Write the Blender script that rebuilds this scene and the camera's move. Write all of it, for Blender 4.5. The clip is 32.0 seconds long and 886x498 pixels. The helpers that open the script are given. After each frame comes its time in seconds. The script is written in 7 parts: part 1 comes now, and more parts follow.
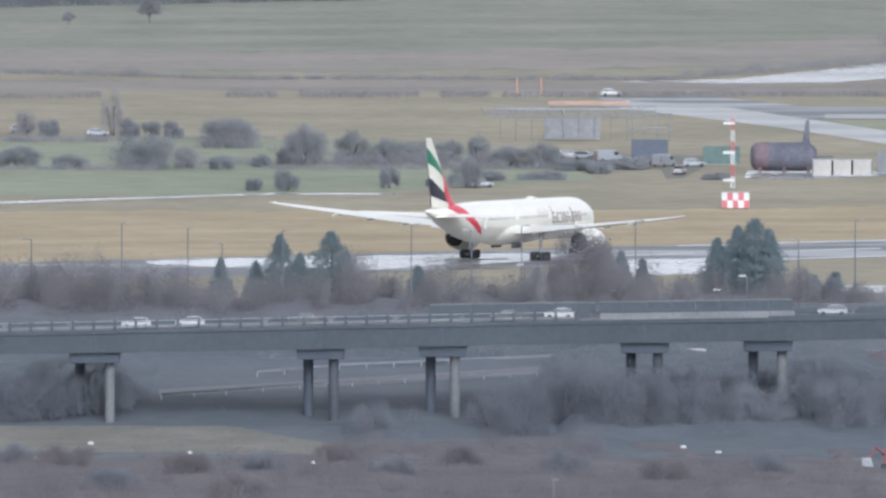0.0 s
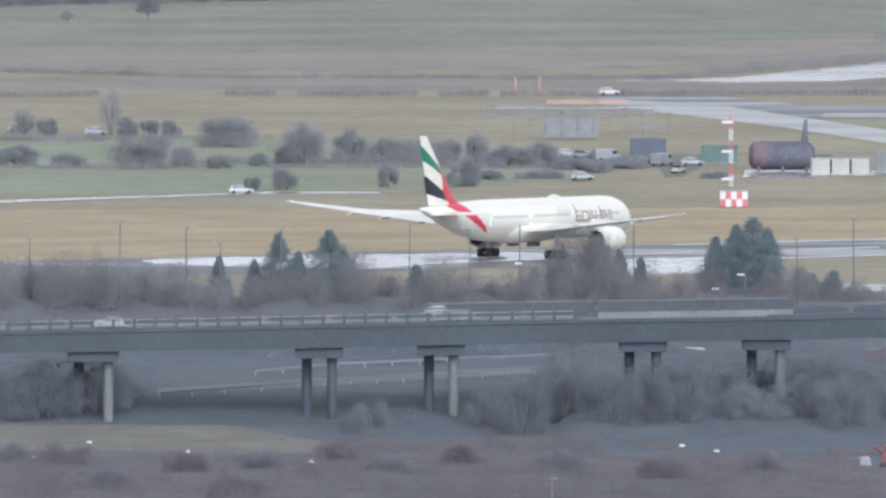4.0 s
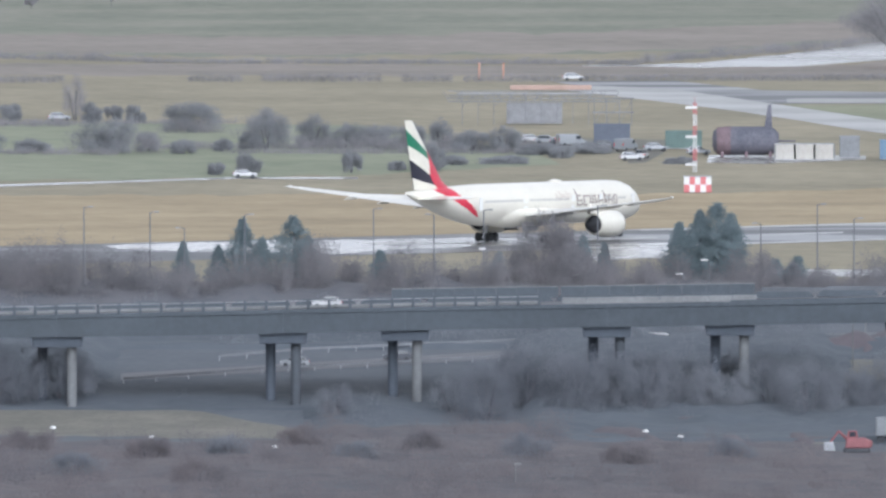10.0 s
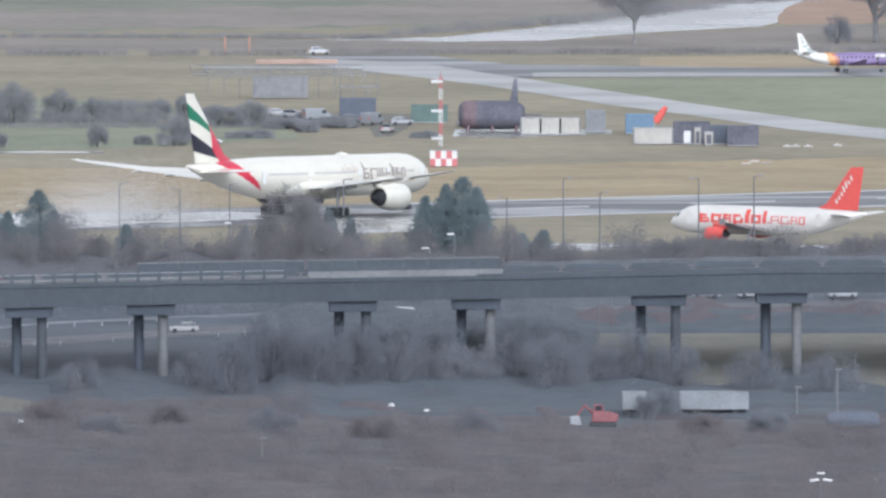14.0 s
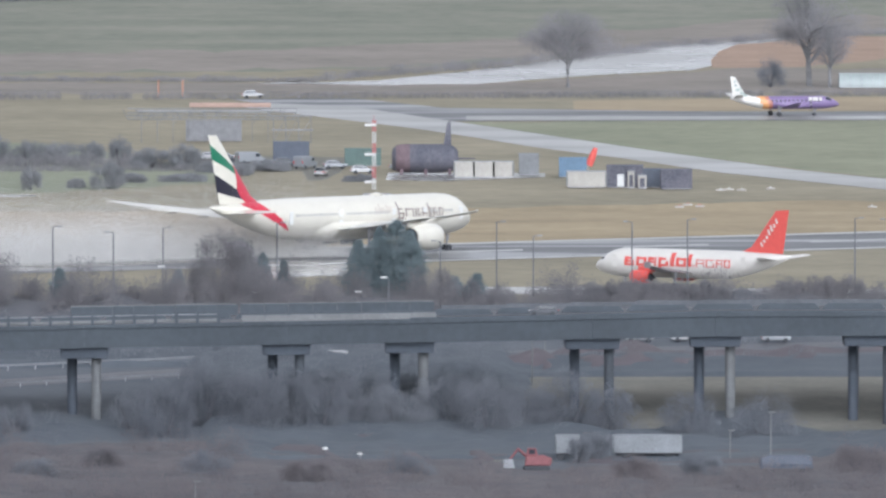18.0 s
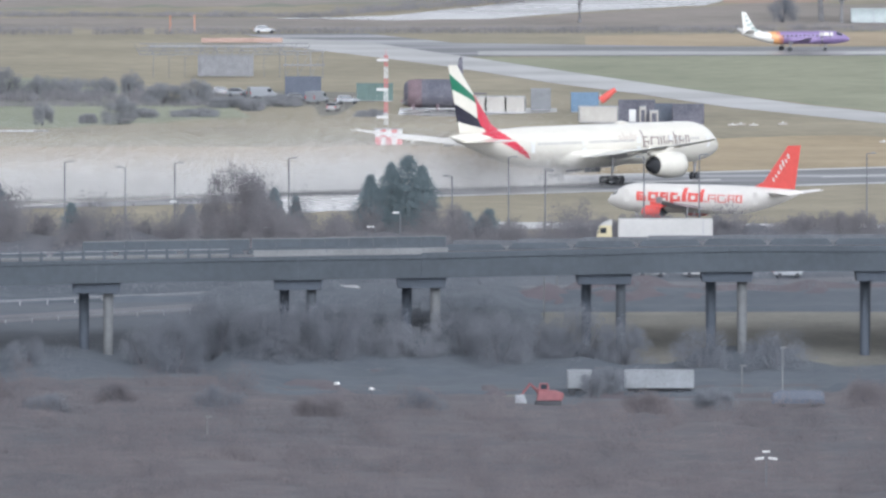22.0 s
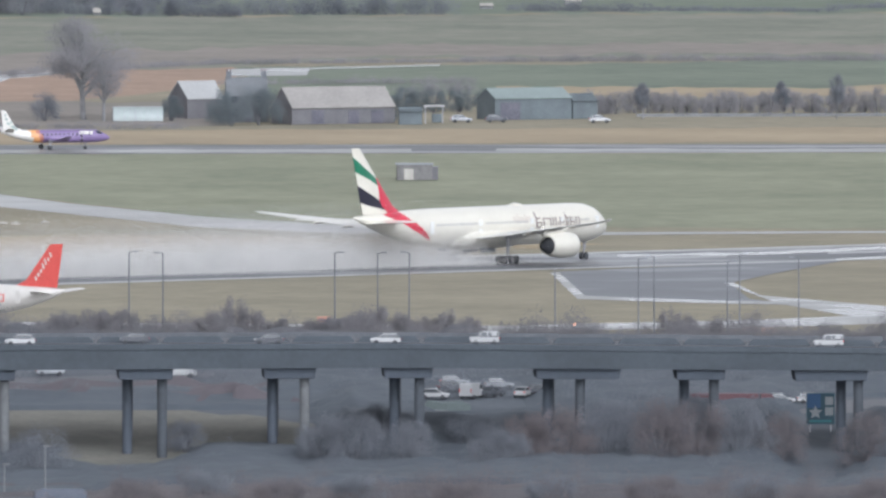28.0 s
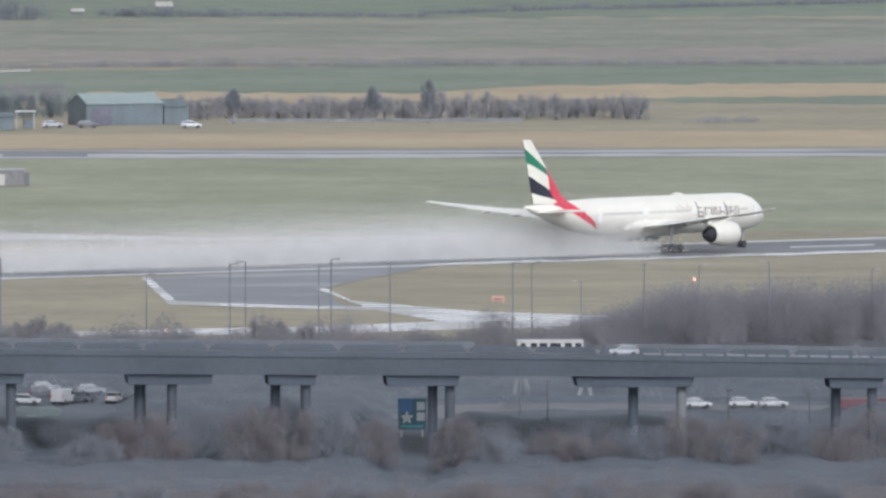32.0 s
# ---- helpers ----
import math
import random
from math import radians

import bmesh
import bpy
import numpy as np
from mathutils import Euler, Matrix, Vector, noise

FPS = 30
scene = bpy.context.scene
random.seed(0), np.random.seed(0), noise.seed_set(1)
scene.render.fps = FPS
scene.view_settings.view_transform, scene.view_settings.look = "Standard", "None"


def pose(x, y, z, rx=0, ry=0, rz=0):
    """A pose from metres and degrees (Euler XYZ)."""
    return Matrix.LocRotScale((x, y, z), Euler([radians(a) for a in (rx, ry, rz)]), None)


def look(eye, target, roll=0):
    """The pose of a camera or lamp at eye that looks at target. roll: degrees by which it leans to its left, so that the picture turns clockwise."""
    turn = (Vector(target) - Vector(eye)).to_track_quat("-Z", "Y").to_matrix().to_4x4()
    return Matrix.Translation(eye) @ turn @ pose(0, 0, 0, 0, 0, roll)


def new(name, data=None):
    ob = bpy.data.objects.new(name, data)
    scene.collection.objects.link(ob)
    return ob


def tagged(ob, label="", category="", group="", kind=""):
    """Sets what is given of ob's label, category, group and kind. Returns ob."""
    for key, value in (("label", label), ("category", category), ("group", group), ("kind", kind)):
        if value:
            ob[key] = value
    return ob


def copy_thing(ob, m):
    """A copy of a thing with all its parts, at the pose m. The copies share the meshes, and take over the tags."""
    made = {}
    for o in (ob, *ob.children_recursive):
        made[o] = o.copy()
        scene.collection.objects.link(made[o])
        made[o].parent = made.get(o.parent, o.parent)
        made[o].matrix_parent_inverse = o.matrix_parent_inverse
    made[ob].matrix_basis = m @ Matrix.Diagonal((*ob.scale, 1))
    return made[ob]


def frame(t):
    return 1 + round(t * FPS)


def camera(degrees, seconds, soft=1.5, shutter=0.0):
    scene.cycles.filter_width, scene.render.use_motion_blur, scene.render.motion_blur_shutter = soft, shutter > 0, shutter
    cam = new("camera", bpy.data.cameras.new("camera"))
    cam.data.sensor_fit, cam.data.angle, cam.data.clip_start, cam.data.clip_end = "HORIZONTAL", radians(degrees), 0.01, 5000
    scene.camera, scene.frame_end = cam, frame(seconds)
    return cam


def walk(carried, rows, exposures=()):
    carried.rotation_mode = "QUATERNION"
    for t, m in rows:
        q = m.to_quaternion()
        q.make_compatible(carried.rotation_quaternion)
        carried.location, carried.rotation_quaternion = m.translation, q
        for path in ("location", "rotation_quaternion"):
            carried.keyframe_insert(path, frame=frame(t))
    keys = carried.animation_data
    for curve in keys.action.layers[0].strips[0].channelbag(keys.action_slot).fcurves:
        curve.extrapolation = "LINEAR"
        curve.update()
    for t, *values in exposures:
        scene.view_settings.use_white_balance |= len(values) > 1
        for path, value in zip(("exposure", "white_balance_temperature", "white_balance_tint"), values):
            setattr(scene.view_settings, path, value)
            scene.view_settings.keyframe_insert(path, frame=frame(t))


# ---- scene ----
# The viewpoint is a hill south of the airfield; the airfield lies at z = 0. Places are named by the bearing u and the dip v
# under which a surveyor on that hill sees them, in units of 1/39700 rad; site() turns them into metres.
EYE = (0.0, 0.0, 132.0)
UNIT = 39700.0
U0, V0 = 784.0, -1130.0


def aim(u, v):
    """A point far out along the bearing u and the dip v."""
    return (EYE[0] + (u - U0) / UNIT * 3000, EYE[1] + 3000, EYE[2] - (v - V0) / UNIT * 3000)


cam = camera(2 * math.degrees(math.atan(784 / UNIT)), 32.0, soft=2.6)
PAN = [
    (0, 0, 0), (0.5, 2, 0), (1, 1, 0), (1.5, 0, 2), (2, 2, 0), (2.5, 0, 0),
    (3, -1, 1), (3.5, 3, 2), (5.5, 0, 2), (6, -2, 2), (6.5, 0, 3), (7, 0, 2),
    (7.5, -1, 3), (8, 0, 3), (8.5, 14, 6), (9, 49, 21), (9.5, 67, 29), (10, 67, 28),
    (10.5, 83, 18), (11, 104, 15), (11.5, 132, 29), (12, 113, 51), (12.5, 140, 84), (12.6, 228, 72),
    (12.7, 402, 28), (12.8, 543, -15), (12.9, 650, -24), (13, 709, -21), (13.5, 602, 84), (14, 517, 74),
    (14.5, 531, 52), (15, 596, 21), (15.5, 619, -11), (17.5, 640, -14), (18, 635, -3), (18.5, 654, -20),
    (19, 617, -58), (19.5, 609, -60), (20, 614, -58), (20.5, 600, -35), (21, 583, 21), (21.5, 589, 78),
    (22, 614, 112), (22.5, 632, 113), (23, 688, 86), (23.5, 948, 3), (24, 1046, -54), (24.5, 1139, -47),
    (26.5, 1490, -104), (27, 1659, -89), (27.5, 1792, -79), (28, 1922, -61), (28.5, 2029, -58), (29, 2141, -62),
    (29.5, 2227, -67), (30, 2292, -69), (30.5, 2334, -72), (31, 2395, -76), (31.5, 2522, -86), (32, 2648, -69),
]
walk(cam, [(t, look(EYE, aim(784 + du, 441 + dv))) for t, du, dv in PAN], exposures=((0, 0.79, 5570, 13), (13, 0.77, 5580, 13), (20, 0.68, 5690, 13), (22, 0.8, 5660, 13), (23, 0.58, 5680, 13), (24, 0.54, 5700, 13), (28, 0.64, 5710, 13), (32, 0.66, 5710, 13)))

# ---- light ----
world = bpy.data.worlds.new("overcast")
scene.world = world
world.use_nodes = True
wn = world.node_tree
sky = wn.nodes.new("ShaderNodeTexSky")
sky.sky_type, sky.sun_disc = "NISHITA", False
sky.sun_elevation, sky.sun_rotation = radians(30), radians(165)
sky.air_density, sky.dust_density, sky.ozone_density = 1.0, 2.5, 2.0
wn.nodes["Background"].inputs[1].default_value = 0.135
grey = wn.nodes.new("ShaderNodeHueSaturation")
grey.inputs["Saturation"].default_value = 0.0
wn.links.new(sky.outputs[0], grey.inputs["Color"])
warm = wn.nodes.new("ShaderNodeMix")
warm.data_type, warm.blend_type = "RGBA", "MULTIPLY"
warm.inputs["Factor"].default_value = 1.0
for q in warm.inputs:
    if q.type == "RGBA" and q.name == "A":
        wn.links.new(grey.outputs[0], q)
    if q.type == "RGBA" and q.name == "B":
        q.default_value = (1.0, 0.985, 0.945, 1.0)
wn.links.new([q for q in warm.outputs if q.type == "RGBA"][0], wn.nodes["Background"].inputs[0])
sun = new("sun", bpy.data.lights.new("sun", "SUN"))
sun.data.energy, sun.data.angle, sun.data.color = 0.9, radians(60), (1.0, 0.98, 0.945)
sun.matrix_world = look((0, 0, 300), (-math.sin(radians(165)) * 300 * 0.866, -math.cos(radians(165)) * 300 * 0.866, 300 - 300 * 0.5))

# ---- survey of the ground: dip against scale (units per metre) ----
NODES = [(-300, 7.97), (-80, 8.1), (145, 9.6), (204, 10.1), (371, 11.05), (440, 11.8), (520, 12.5), (600, 12.9), (700, 13.25), (790, 13.5),
         (870, 14.2), (1010, 15.3), (1200, 17.0)]
NV = np.array([n[0] for n in NODES], float)
NP = np.array([n[1] for n in NODES], float)


def scale_at(v):
    return float(np.interp(v, NV, NP))


def site(u, v, up=0.0):
    """The ground point at bearing u and dip v, raised by up metres."""
    p = scale_at(v)
    return Vector(((u - U0) / p, UNIT / p, EYE[2] - (v - V0) / p + up))


PROF_Y = UNIT / NP[::-1]
PROF_Z = (EYE[2] - (NV - V0) / NP)[::-1]


def ground_z(y):
    """Height of the ground at the distance y."""
    if y < PROF_Y[0]:
        k = max(0.0, y) / PROF_Y[0]
        return PROF_Z[0] + (EYE[2] - 1.7 - PROF_Z[0]) * (1 - k) ** 2
    return float(np.interp(y, PROF_Y, PROF_Z))

# ---- tools ----
MATS = {}


def mat(name, col, rough=0.8, var=0.25, size=1.0, metal=0.0, bump=0.0, col2=None, spec=0.5, local=False, coat=0.0):
    """A surface with a base colour that varies at two scales (size metres and a tenth of that)."""
    if name in MATS:
        return MATS[name]
    m = bpy.data.materials.new(name)
    m.use_nodes = True
    nt = m.node_tree
    n, l = nt.nodes, nt.links
    b = n["Principled BSDF"]
    b.inputs["Roughness"].default_value, b.inputs["Metallic"].default_value = rough, metal
    b.inputs["Specular IOR Level"].default_value = spec
    b.inputs["Coat Weight"].default_value = coat
    if local:
        pos = n.new("ShaderNodeTexCoord").outputs["Object"]
    else:
        pos = n.new("ShaderNodeNewGeometry").outputs["Position"]
    big, small = n.new("ShaderNodeTexNoise"), n.new("ShaderNodeTexNoise")
    for t, s in ((big, 1.0 / size), (small, 9.0 / size)):
        t.inputs["Scale"].default_value, t.inputs["Detail"].default_value = s, 4.0
        l.new(pos, t.inputs["Vector"])
    add = n.new("ShaderNodeMath")
    add.operation = "MULTIPLY_ADD"
    l.new(small.outputs["Fac"], add.inputs[0])
    add.inputs[1].default_value = 0.45
    mul = n.new("ShaderNodeMath")
    mul.operation = "MULTIPLY"
    l.new(big.outputs["Fac"], mul.inputs[0])
    mul.inputs[1].default_value = 0.55
    l.new(mul.outputs[0], add.inputs[2])
    ramp = n.new("ShaderNodeValToRGB")
    ramp.color_ramp.elements[0].position, ramp.color_ramp.elements[1].position = 0.34, 0.66
    c2 = col2 or col
    ramp.color_ramp.elements[0].color = (*[c * (1 - var) for c in col], 1)
    ramp.color_ramp.elements[1].color = (*[min(0.95, c * (1 + var)) for c in c2], 1)
    l.new(add.outputs[0], ramp.inputs[0])
    l.new(ramp.outputs[0], b.inputs["Base Color"])
    if bump:
        bp = n.new("ShaderNodeBump")
        bp.inputs["Strength"].default_value, bp.inputs["Distance"].default_value = bump, 0.05 * size
        l.new(small.outputs["Fac"], bp.inputs["Height"])
        l.new(bp.outputs[0], b.inputs["Normal"])
    MATS[name] = m
    return m


def wet_mat(name, col, dry=0.55, wet=0.12, size=30.0, share=0.5, stretch=(1, 1, 1), bump=0.02):
    """A paved surface with patches of standing water: the water is smooth, the rest rough."""
    m = mat(name, col, dry, 0.2, size)
    nt = m.node_tree
    n, l = nt.nodes, nt.links
    b = n["Principled BSDF"]
    pos = n.new("ShaderNodeNewGeometry").outputs["Position"]
    mp = n.new("ShaderNodeMapping")
    mp.inputs["Scale"].default_value = stretch
    mp.inputs["Rotation"].default_value = (0, 0, radians(-42))
    l.new(pos, mp.inputs[0])
    t = n.new("ShaderNodeTexNoise")
    t.inputs["Scale"].default_value, t.inputs["Detail"].default_value = 1.0 / size, 5.0
    l.new(mp.outputs[0], t.inputs["Vector"])
    r = n.new("ShaderNodeMapRange")
    r.inputs[1].default_value, r.inputs[2].default_value = share - 0.06, share + 0.06
    r.inputs[3].default_value, r.inputs[4].default_value = wet, dry
    l.new(t.outputs["Fac"], r.inputs[0])
    l.new(r.outputs[0], b.inputs["Roughness"])
    return m


def mesh_ob(name, verts, faces, material=None, parent=None, label="", smooth=False):
    """A mesh object from arrays of corners and faces."""
    me = bpy.data.meshes.new(name)
    me.from_pydata([tuple(v) for v in verts], [], [tuple(int(i) for i in f) for f in faces])
    if smooth:
        me.polygons.foreach_set("use_smooth", [True] * len(me.polygons))
    for m in (material if isinstance(material, (list, tuple)) else [material]):
        if m:
            me.materials.append(m)
    me.update()
    ob = new(name, me)
    if parent:
        ob.parent = parent
    if label:
        ob["label"] = label
    return ob


def part(name, bm, material, parent=None, label="", smooth=False):
    """Links a bmesh as ONE mesh object under a thing or under a part."""
    me = bpy.data.meshes.new(name)
    if smooth:
        for f in bm.faces:
            f.smooth = True
    bm.to_mesh(me)
    bm.free()
    for m in (material if isinstance(material, (list, tuple)) else [material]):
        me.materials.append(m)
    ob = new(name, me)
    if parent:
        ob.parent = parent
    if label:
        ob["label"] = label
    return ob


def thing(name, at, rz=0.0, label="", category="", group="", kind=""):
    """An Empty at the base of a thing."""
    ob = new(name)
    ob.empty_display_size = 0.5
    ob.matrix_basis = Matrix.Translation(at) @ pose(0, 0, 0, 0, 0, rz)
    return tagged(ob, label, category, group, kind)


def box(size, at=(0, 0, 0), bevel=0.0, rot=(0, 0, 0), bm=None, taper=1.0):
    """A bevelled block; at is the middle of its base."""
    b = bmesh.new()
    bmesh.ops.create_cube(b, size=1.0)
    for v in b.verts:
        k = taper if v.co.z > 0 else 1.0
        v.co = Vector((v.co.x * size[0] * k, v.co.y * size[1] * k, (v.co.z + 0.5) * size[2]))
    if bevel:
        bmesh.ops.bevel(b, geom=b.edges[:], offset=bevel, segments=1, affect="EDGES")
    b.transform(Matrix.Translation(at) @ pose(0, 0, 0, *rot))
    if bm is None:
        return b
    me = bpy.data.meshes.new("t")
    b.to_mesh(me)
    bm.from_mesh(me)
    bpy.data.meshes.remove(me)
    b.free()
    return bm


def tube(path, radii, n=8, bm=None, cap=True):
    """A round tapering tube along a path."""
    b = bm or bmesh.new()
    rings = []
    for i, p in enumerate(path):
        p = Vector(p)
        d = (Vector(path[min(i + 1, len(path) - 1)]) - Vector(path[max(i - 1, 0)])).normalized()
        q = d.to_track_quat("Z", "Y")
        rings.append([b.verts.new(p + q @ Vector((math.cos(2 * math.pi * k / n) * radii[i], math.sin(2 * math.pi * k / n) * radii[i], 0))) for k in range(n)])
    for a, c in zip(rings, rings[1:]):
        for k in range(n):
            b.faces.new((a[k], a[(k + 1) % n], c[(k + 1) % n], c[k]))
    if cap:
        b.faces.new(rings[0][::-1])
        b.faces.new(rings[-1])
    return b


def loft(rings, bm=None, close=True, caps=True):
    """Skins a row of rings of points; returns the bmesh and its faces by (ring, place)."""
    b = bm or bmesh.new()
    vs = [[b.verts.new(p) for p in r] for r in rings]
    grid = {}
    n = len(vs[0])
    for i in range(len(vs) - 1):
        for k in range(n if close else n - 1):
            grid[i, k] = b.faces.new((vs[i][k], vs[i][(k + 1) % n], vs[i + 1][(k + 1) % n], vs[i + 1][k]))
    if caps and close:
        b.faces.new(vs[0][::-1])
        b.faces.new(vs[-1])
    return b, grid


def patch(name, poly, material, lift, wobble=0.0, step=6.0, kind="structure", label="", seed=1):
    """A flat area of the ground with the outline poly (bearings and dips), draped over the ground."""
    rnd = random.Random(seed)
    lift *= 0.2
    edge = []
    for (u0, v0), (u1, v1) in zip(poly, poly[1:] + poly[:1]):
        n = max(1, int(max(abs(u1 - u0) / 40, abs(v1 - v0) / 8))) if wobble else 1
        for i in range(n):
            k = i / n
            w = (rnd.random() - 0.5) * wobble if i else 0.0
            edge.append((u0 + (u1 - u0) * k, v0 + (v1 - v0) * k + w))
    vs_ = [v for _, v in edge]
    cuts = sorted(set([*vs_, *[x for x in NV if min(vs_) < x < max(vs_)], *np.arange(min(vs_), max(vs_), step)]))
    verts, faces = [], []
    for a, c in zip(cuts, cuts[1:]):
        if c - a < 1e-4:
            continue
        e = (c - a) * 1e-4
        lo, hi = [], []
        for (u0, v0), (u1, v1) in zip(edge, edge[1:] + edge[:1]):
            if min(v0, v1) <= a + e and max(v0, v1) >= c - e and abs(v1 - v0) > 1e-9:
                f = lambda v: u0 + (u1 - u0) * (v - v0) / (v1 - v0)
                lo.append((f((a + c) / 2), f(a), f(c)))
        lo.sort()
        for q0, q1 in zip(lo[::2], lo[1::2]):
            i = len(verts)
            verts += [site(q0[2], c, lift), site(q1[2], c, lift), site(q1[1], a, lift), site(q0[1], a, lift)]
            faces.append((i, i + 1, i + 2, i + 3))
    ob = mesh_ob(name, verts, faces, material)
    return tagged(ob, label, "", "", kind)


# ---- ground ----
GRASS = mat("meadow_grass", (0.22, 0.2, 0.137), 0.95, 0.17, 40, col2=(0.252, 0.22, 0.153), bump=0.3)
TAN = mat("dry_grass", (0.287, 0.226, 0.136), 0.95, 0.18, 30, col2=(0.32, 0.256, 0.157), bump=0.3)
STRAW = mat("straw_grass", (0.32, 0.255, 0.165), 0.95, 0.15, 40, bump=0.2)
GREEN = mat("green_field", (0.186, 0.208, 0.138), 0.95, 0.15, 45, col2=(0.208, 0.218, 0.15), bump=0.2)
OLIVE = mat("olive_grass", (0.2, 0.214, 0.14), 0.95, 0.17, 35, col2=(0.228, 0.23, 0.155), bump=0.2)
FARGREEN = mat("far_green_field", (0.130, 0.160, 0.115), 0.95, 0.18, 60, col2=(0.152, 0.171, 0.126), bump=0.2)
MOOR = mat("moor_grass", (0.169, 0.184, 0.137), 0.95, 0.22, 34, col2=(0.190, 0.185, 0.146), bump=0.2)
BROWN = mat("brown_grass", (0.203, 0.185, 0.158), 0.95, 0.18, 40, col2=(0.228, 0.196, 0.169), bump=0.2)
REED = mat("reed_bed", (0.31, 0.215, 0.155), 0.95, 0.2, 12, bump=0.3)
# Blue haze is mixed into the brown valley ground's colour.
ROUGH = mat("rough_ground", (0.088, 0.102, 0.118), 0.95, 0.12, 12, col2=(0.100, 0.110, 0.123), bump=0.2)
RUNWAY = wet_mat("runway_asphalt", (0.11, 0.112, 0.118), 0.6, 0.34, 26, 0.46, (0.25, 1.2, 1))
TAXI = wet_mat("taxiway_concrete", (0.25, 0.246, 0.233), 0.44, 0.34, 30, 0.5, (0.4, 1, 1))
DARKTAR = wet_mat("apron_asphalt", (0.125, 0.13, 0.14), 0.55, 0.4, 30, 0.4)
PAVED = wet_mat("wet_paving", (0.25, 0.245, 0.23), 0.42, 0.24, 20, 0.5)
WATER = wet_mat("river_water", (0.17, 0.165, 0.15), 0.3, 0.22, 40, 0.5)
LANE = mat("road_asphalt", (0.094, 0.094, 0.102), 0.6, 0.2, 10)
WHITE = mat("white_line", (0.4, 0.4, 0.39), 0.5, 0.2, 3)
# Blue haze is mixed into the viaduct's concrete colours.
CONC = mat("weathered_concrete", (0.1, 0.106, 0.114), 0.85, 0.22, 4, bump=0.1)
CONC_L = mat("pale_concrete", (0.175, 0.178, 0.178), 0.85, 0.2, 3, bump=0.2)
# Shaded, dim and lit copies of one pier concrete, shade painted into the tone.
CONC_S = mat("shaded_pier_concrete", (0.072, 0.084, 0.102), 0.9, 0.12, 7, bump=0.05)
CONC_C = mat("dark_column_concrete", (0.065, 0.073, 0.083), 0.9, 0.16, 5, bump=0.05)
CONC_P = mat("lit_column_concrete", (0.14, 0.145, 0.146), 0.88, 0.16, 5, bump=0.05)
# Deck concrete, with the shade on the bridge painted into its colour.
CONC_D = mat("shaded_deck_concrete", (0.066, 0.077, 0.088), 0.9, 0.14, 7, bump=0.05)


def build_ground():
    ys = sorted(set([-3000, -1000, 0, *np.arange(100, PROF_Y[0], 80), *PROF_Y, *np.arange(2330, 4990, 45), 5200, 7000, 12000, 20000]))
    xs = [-15000, -6000, -2500, -1200, *np.arange(-700, 901, 50), 1300, 2500, 6000, 15000]
    verts = [(x, y, ground_z(y) if y < 4990 else max(-20.0, PROF_Z[-1] - (y - 4990) * 0.01)) for y in ys for x in xs]
    n = len(xs)
    faces = [(j * n + i, j * n + i + 1, (j + 1) * n + i + 1, (j + 1) * n + i) for j in range(len(ys) - 1) for i in range(n - 1)]
    tagged(mesh_ob("ground", verts, faces, GRASS), "winter grassland of an airfield and the farmland round it", "", "", "structure")


build_ground()


def far_row(u):
    return 430 - 0.0268 * (u - 1365)


def near_row(u):
    return 460 - 0.0289 * (u - 1418)


L, R = -700, 5000
# far hillside and fields
patch("field_far", [(L, -299), (R, -299), (R, -40), (2900, -38), (1200, -28), (L, 10)], FARGREEN, 0.05, 6, label="green fields on the far rise")
patch("field_moor", [(L, 12), (1200, -26), (2900, -36), (R, -38), (R, 48), (2600, 42), (1900, 78), (1300, 120), (600, 128), (L, 122)], MOOR, 0.06, 5, label="greyish green rough pasture")
patch("field_heath", [(L, 78), (400, 92), (1100, 86), (1500, 66), (2000, 30), (2500, 18), (R, 12), (R, 30), (2600, 36), (1900, 74), (1300, 116), (600, 126), (L, 118)], BROWN, 0.12, 8, label="brownish heath along the field edge", seed=3)
patch("bank", [(L, 138), (700, 142), (1500, 146), (1700, 133), (1860, 125), (1960, 116), (2300, 122), (2500, 112), (2320, 160), (1500, 164), (L, 160)], BROWN, 0.13, 4, label="brown grass of the river bank", seed=4)
patch("water", [(1090, 144), (1300, 140), (1560, 112), (1770, 82), (1900, 72), (2130, 62), (2230, 66), (2010, 76), (1910, 110), (1860, 122), (1700, 130), (1480, 146), (1330, 148)], WATER, 0.2, 2, label="wide wet river bend reflecting the sky")
patch("reeds", [(1896, 117), (1893, 104), (1908, 88), (1940, 76), (2060, 66), (2335, 57), (2340, 80), (2300, 92), (2050, 116)], REED, 0.25, 4, label="rust-brown reed bed beside the river", seed=6)
patch("water_far", [(2325, 61), (2400, 59), (2464, 59), (2700, 53), (2700, 55), (2470, 61), (2464, 72), (2325, 73)], WATER, 0.26, 0, label="narrow strip of flood water")
patch("field_green", [(2340, 58), (2900, 54), (3300, 46), (R, 44), (R, 128), (3900, 112), (3000, 104), (2400, 116)], FARGREEN, 0.22, 4, label="green meadow behind the farm", seed=7)
patch("field_pale", [(2800, 92), (3400, 96), (3620, 82), (R, 74), (R, 98), (3900, 104), (3300, 112), (2800, 108)], STRAW, 0.28, 4, label="strip of pale dry grass", seed=8)
patch("verge_straw", [(1650, 176), (2300, 168), (3000, 167), (R, 160), (R, 190), (3000, 192), (1650, 194)], STRAW, 0.1, 2, label="straw-coloured verge of dry grass", seed=9)
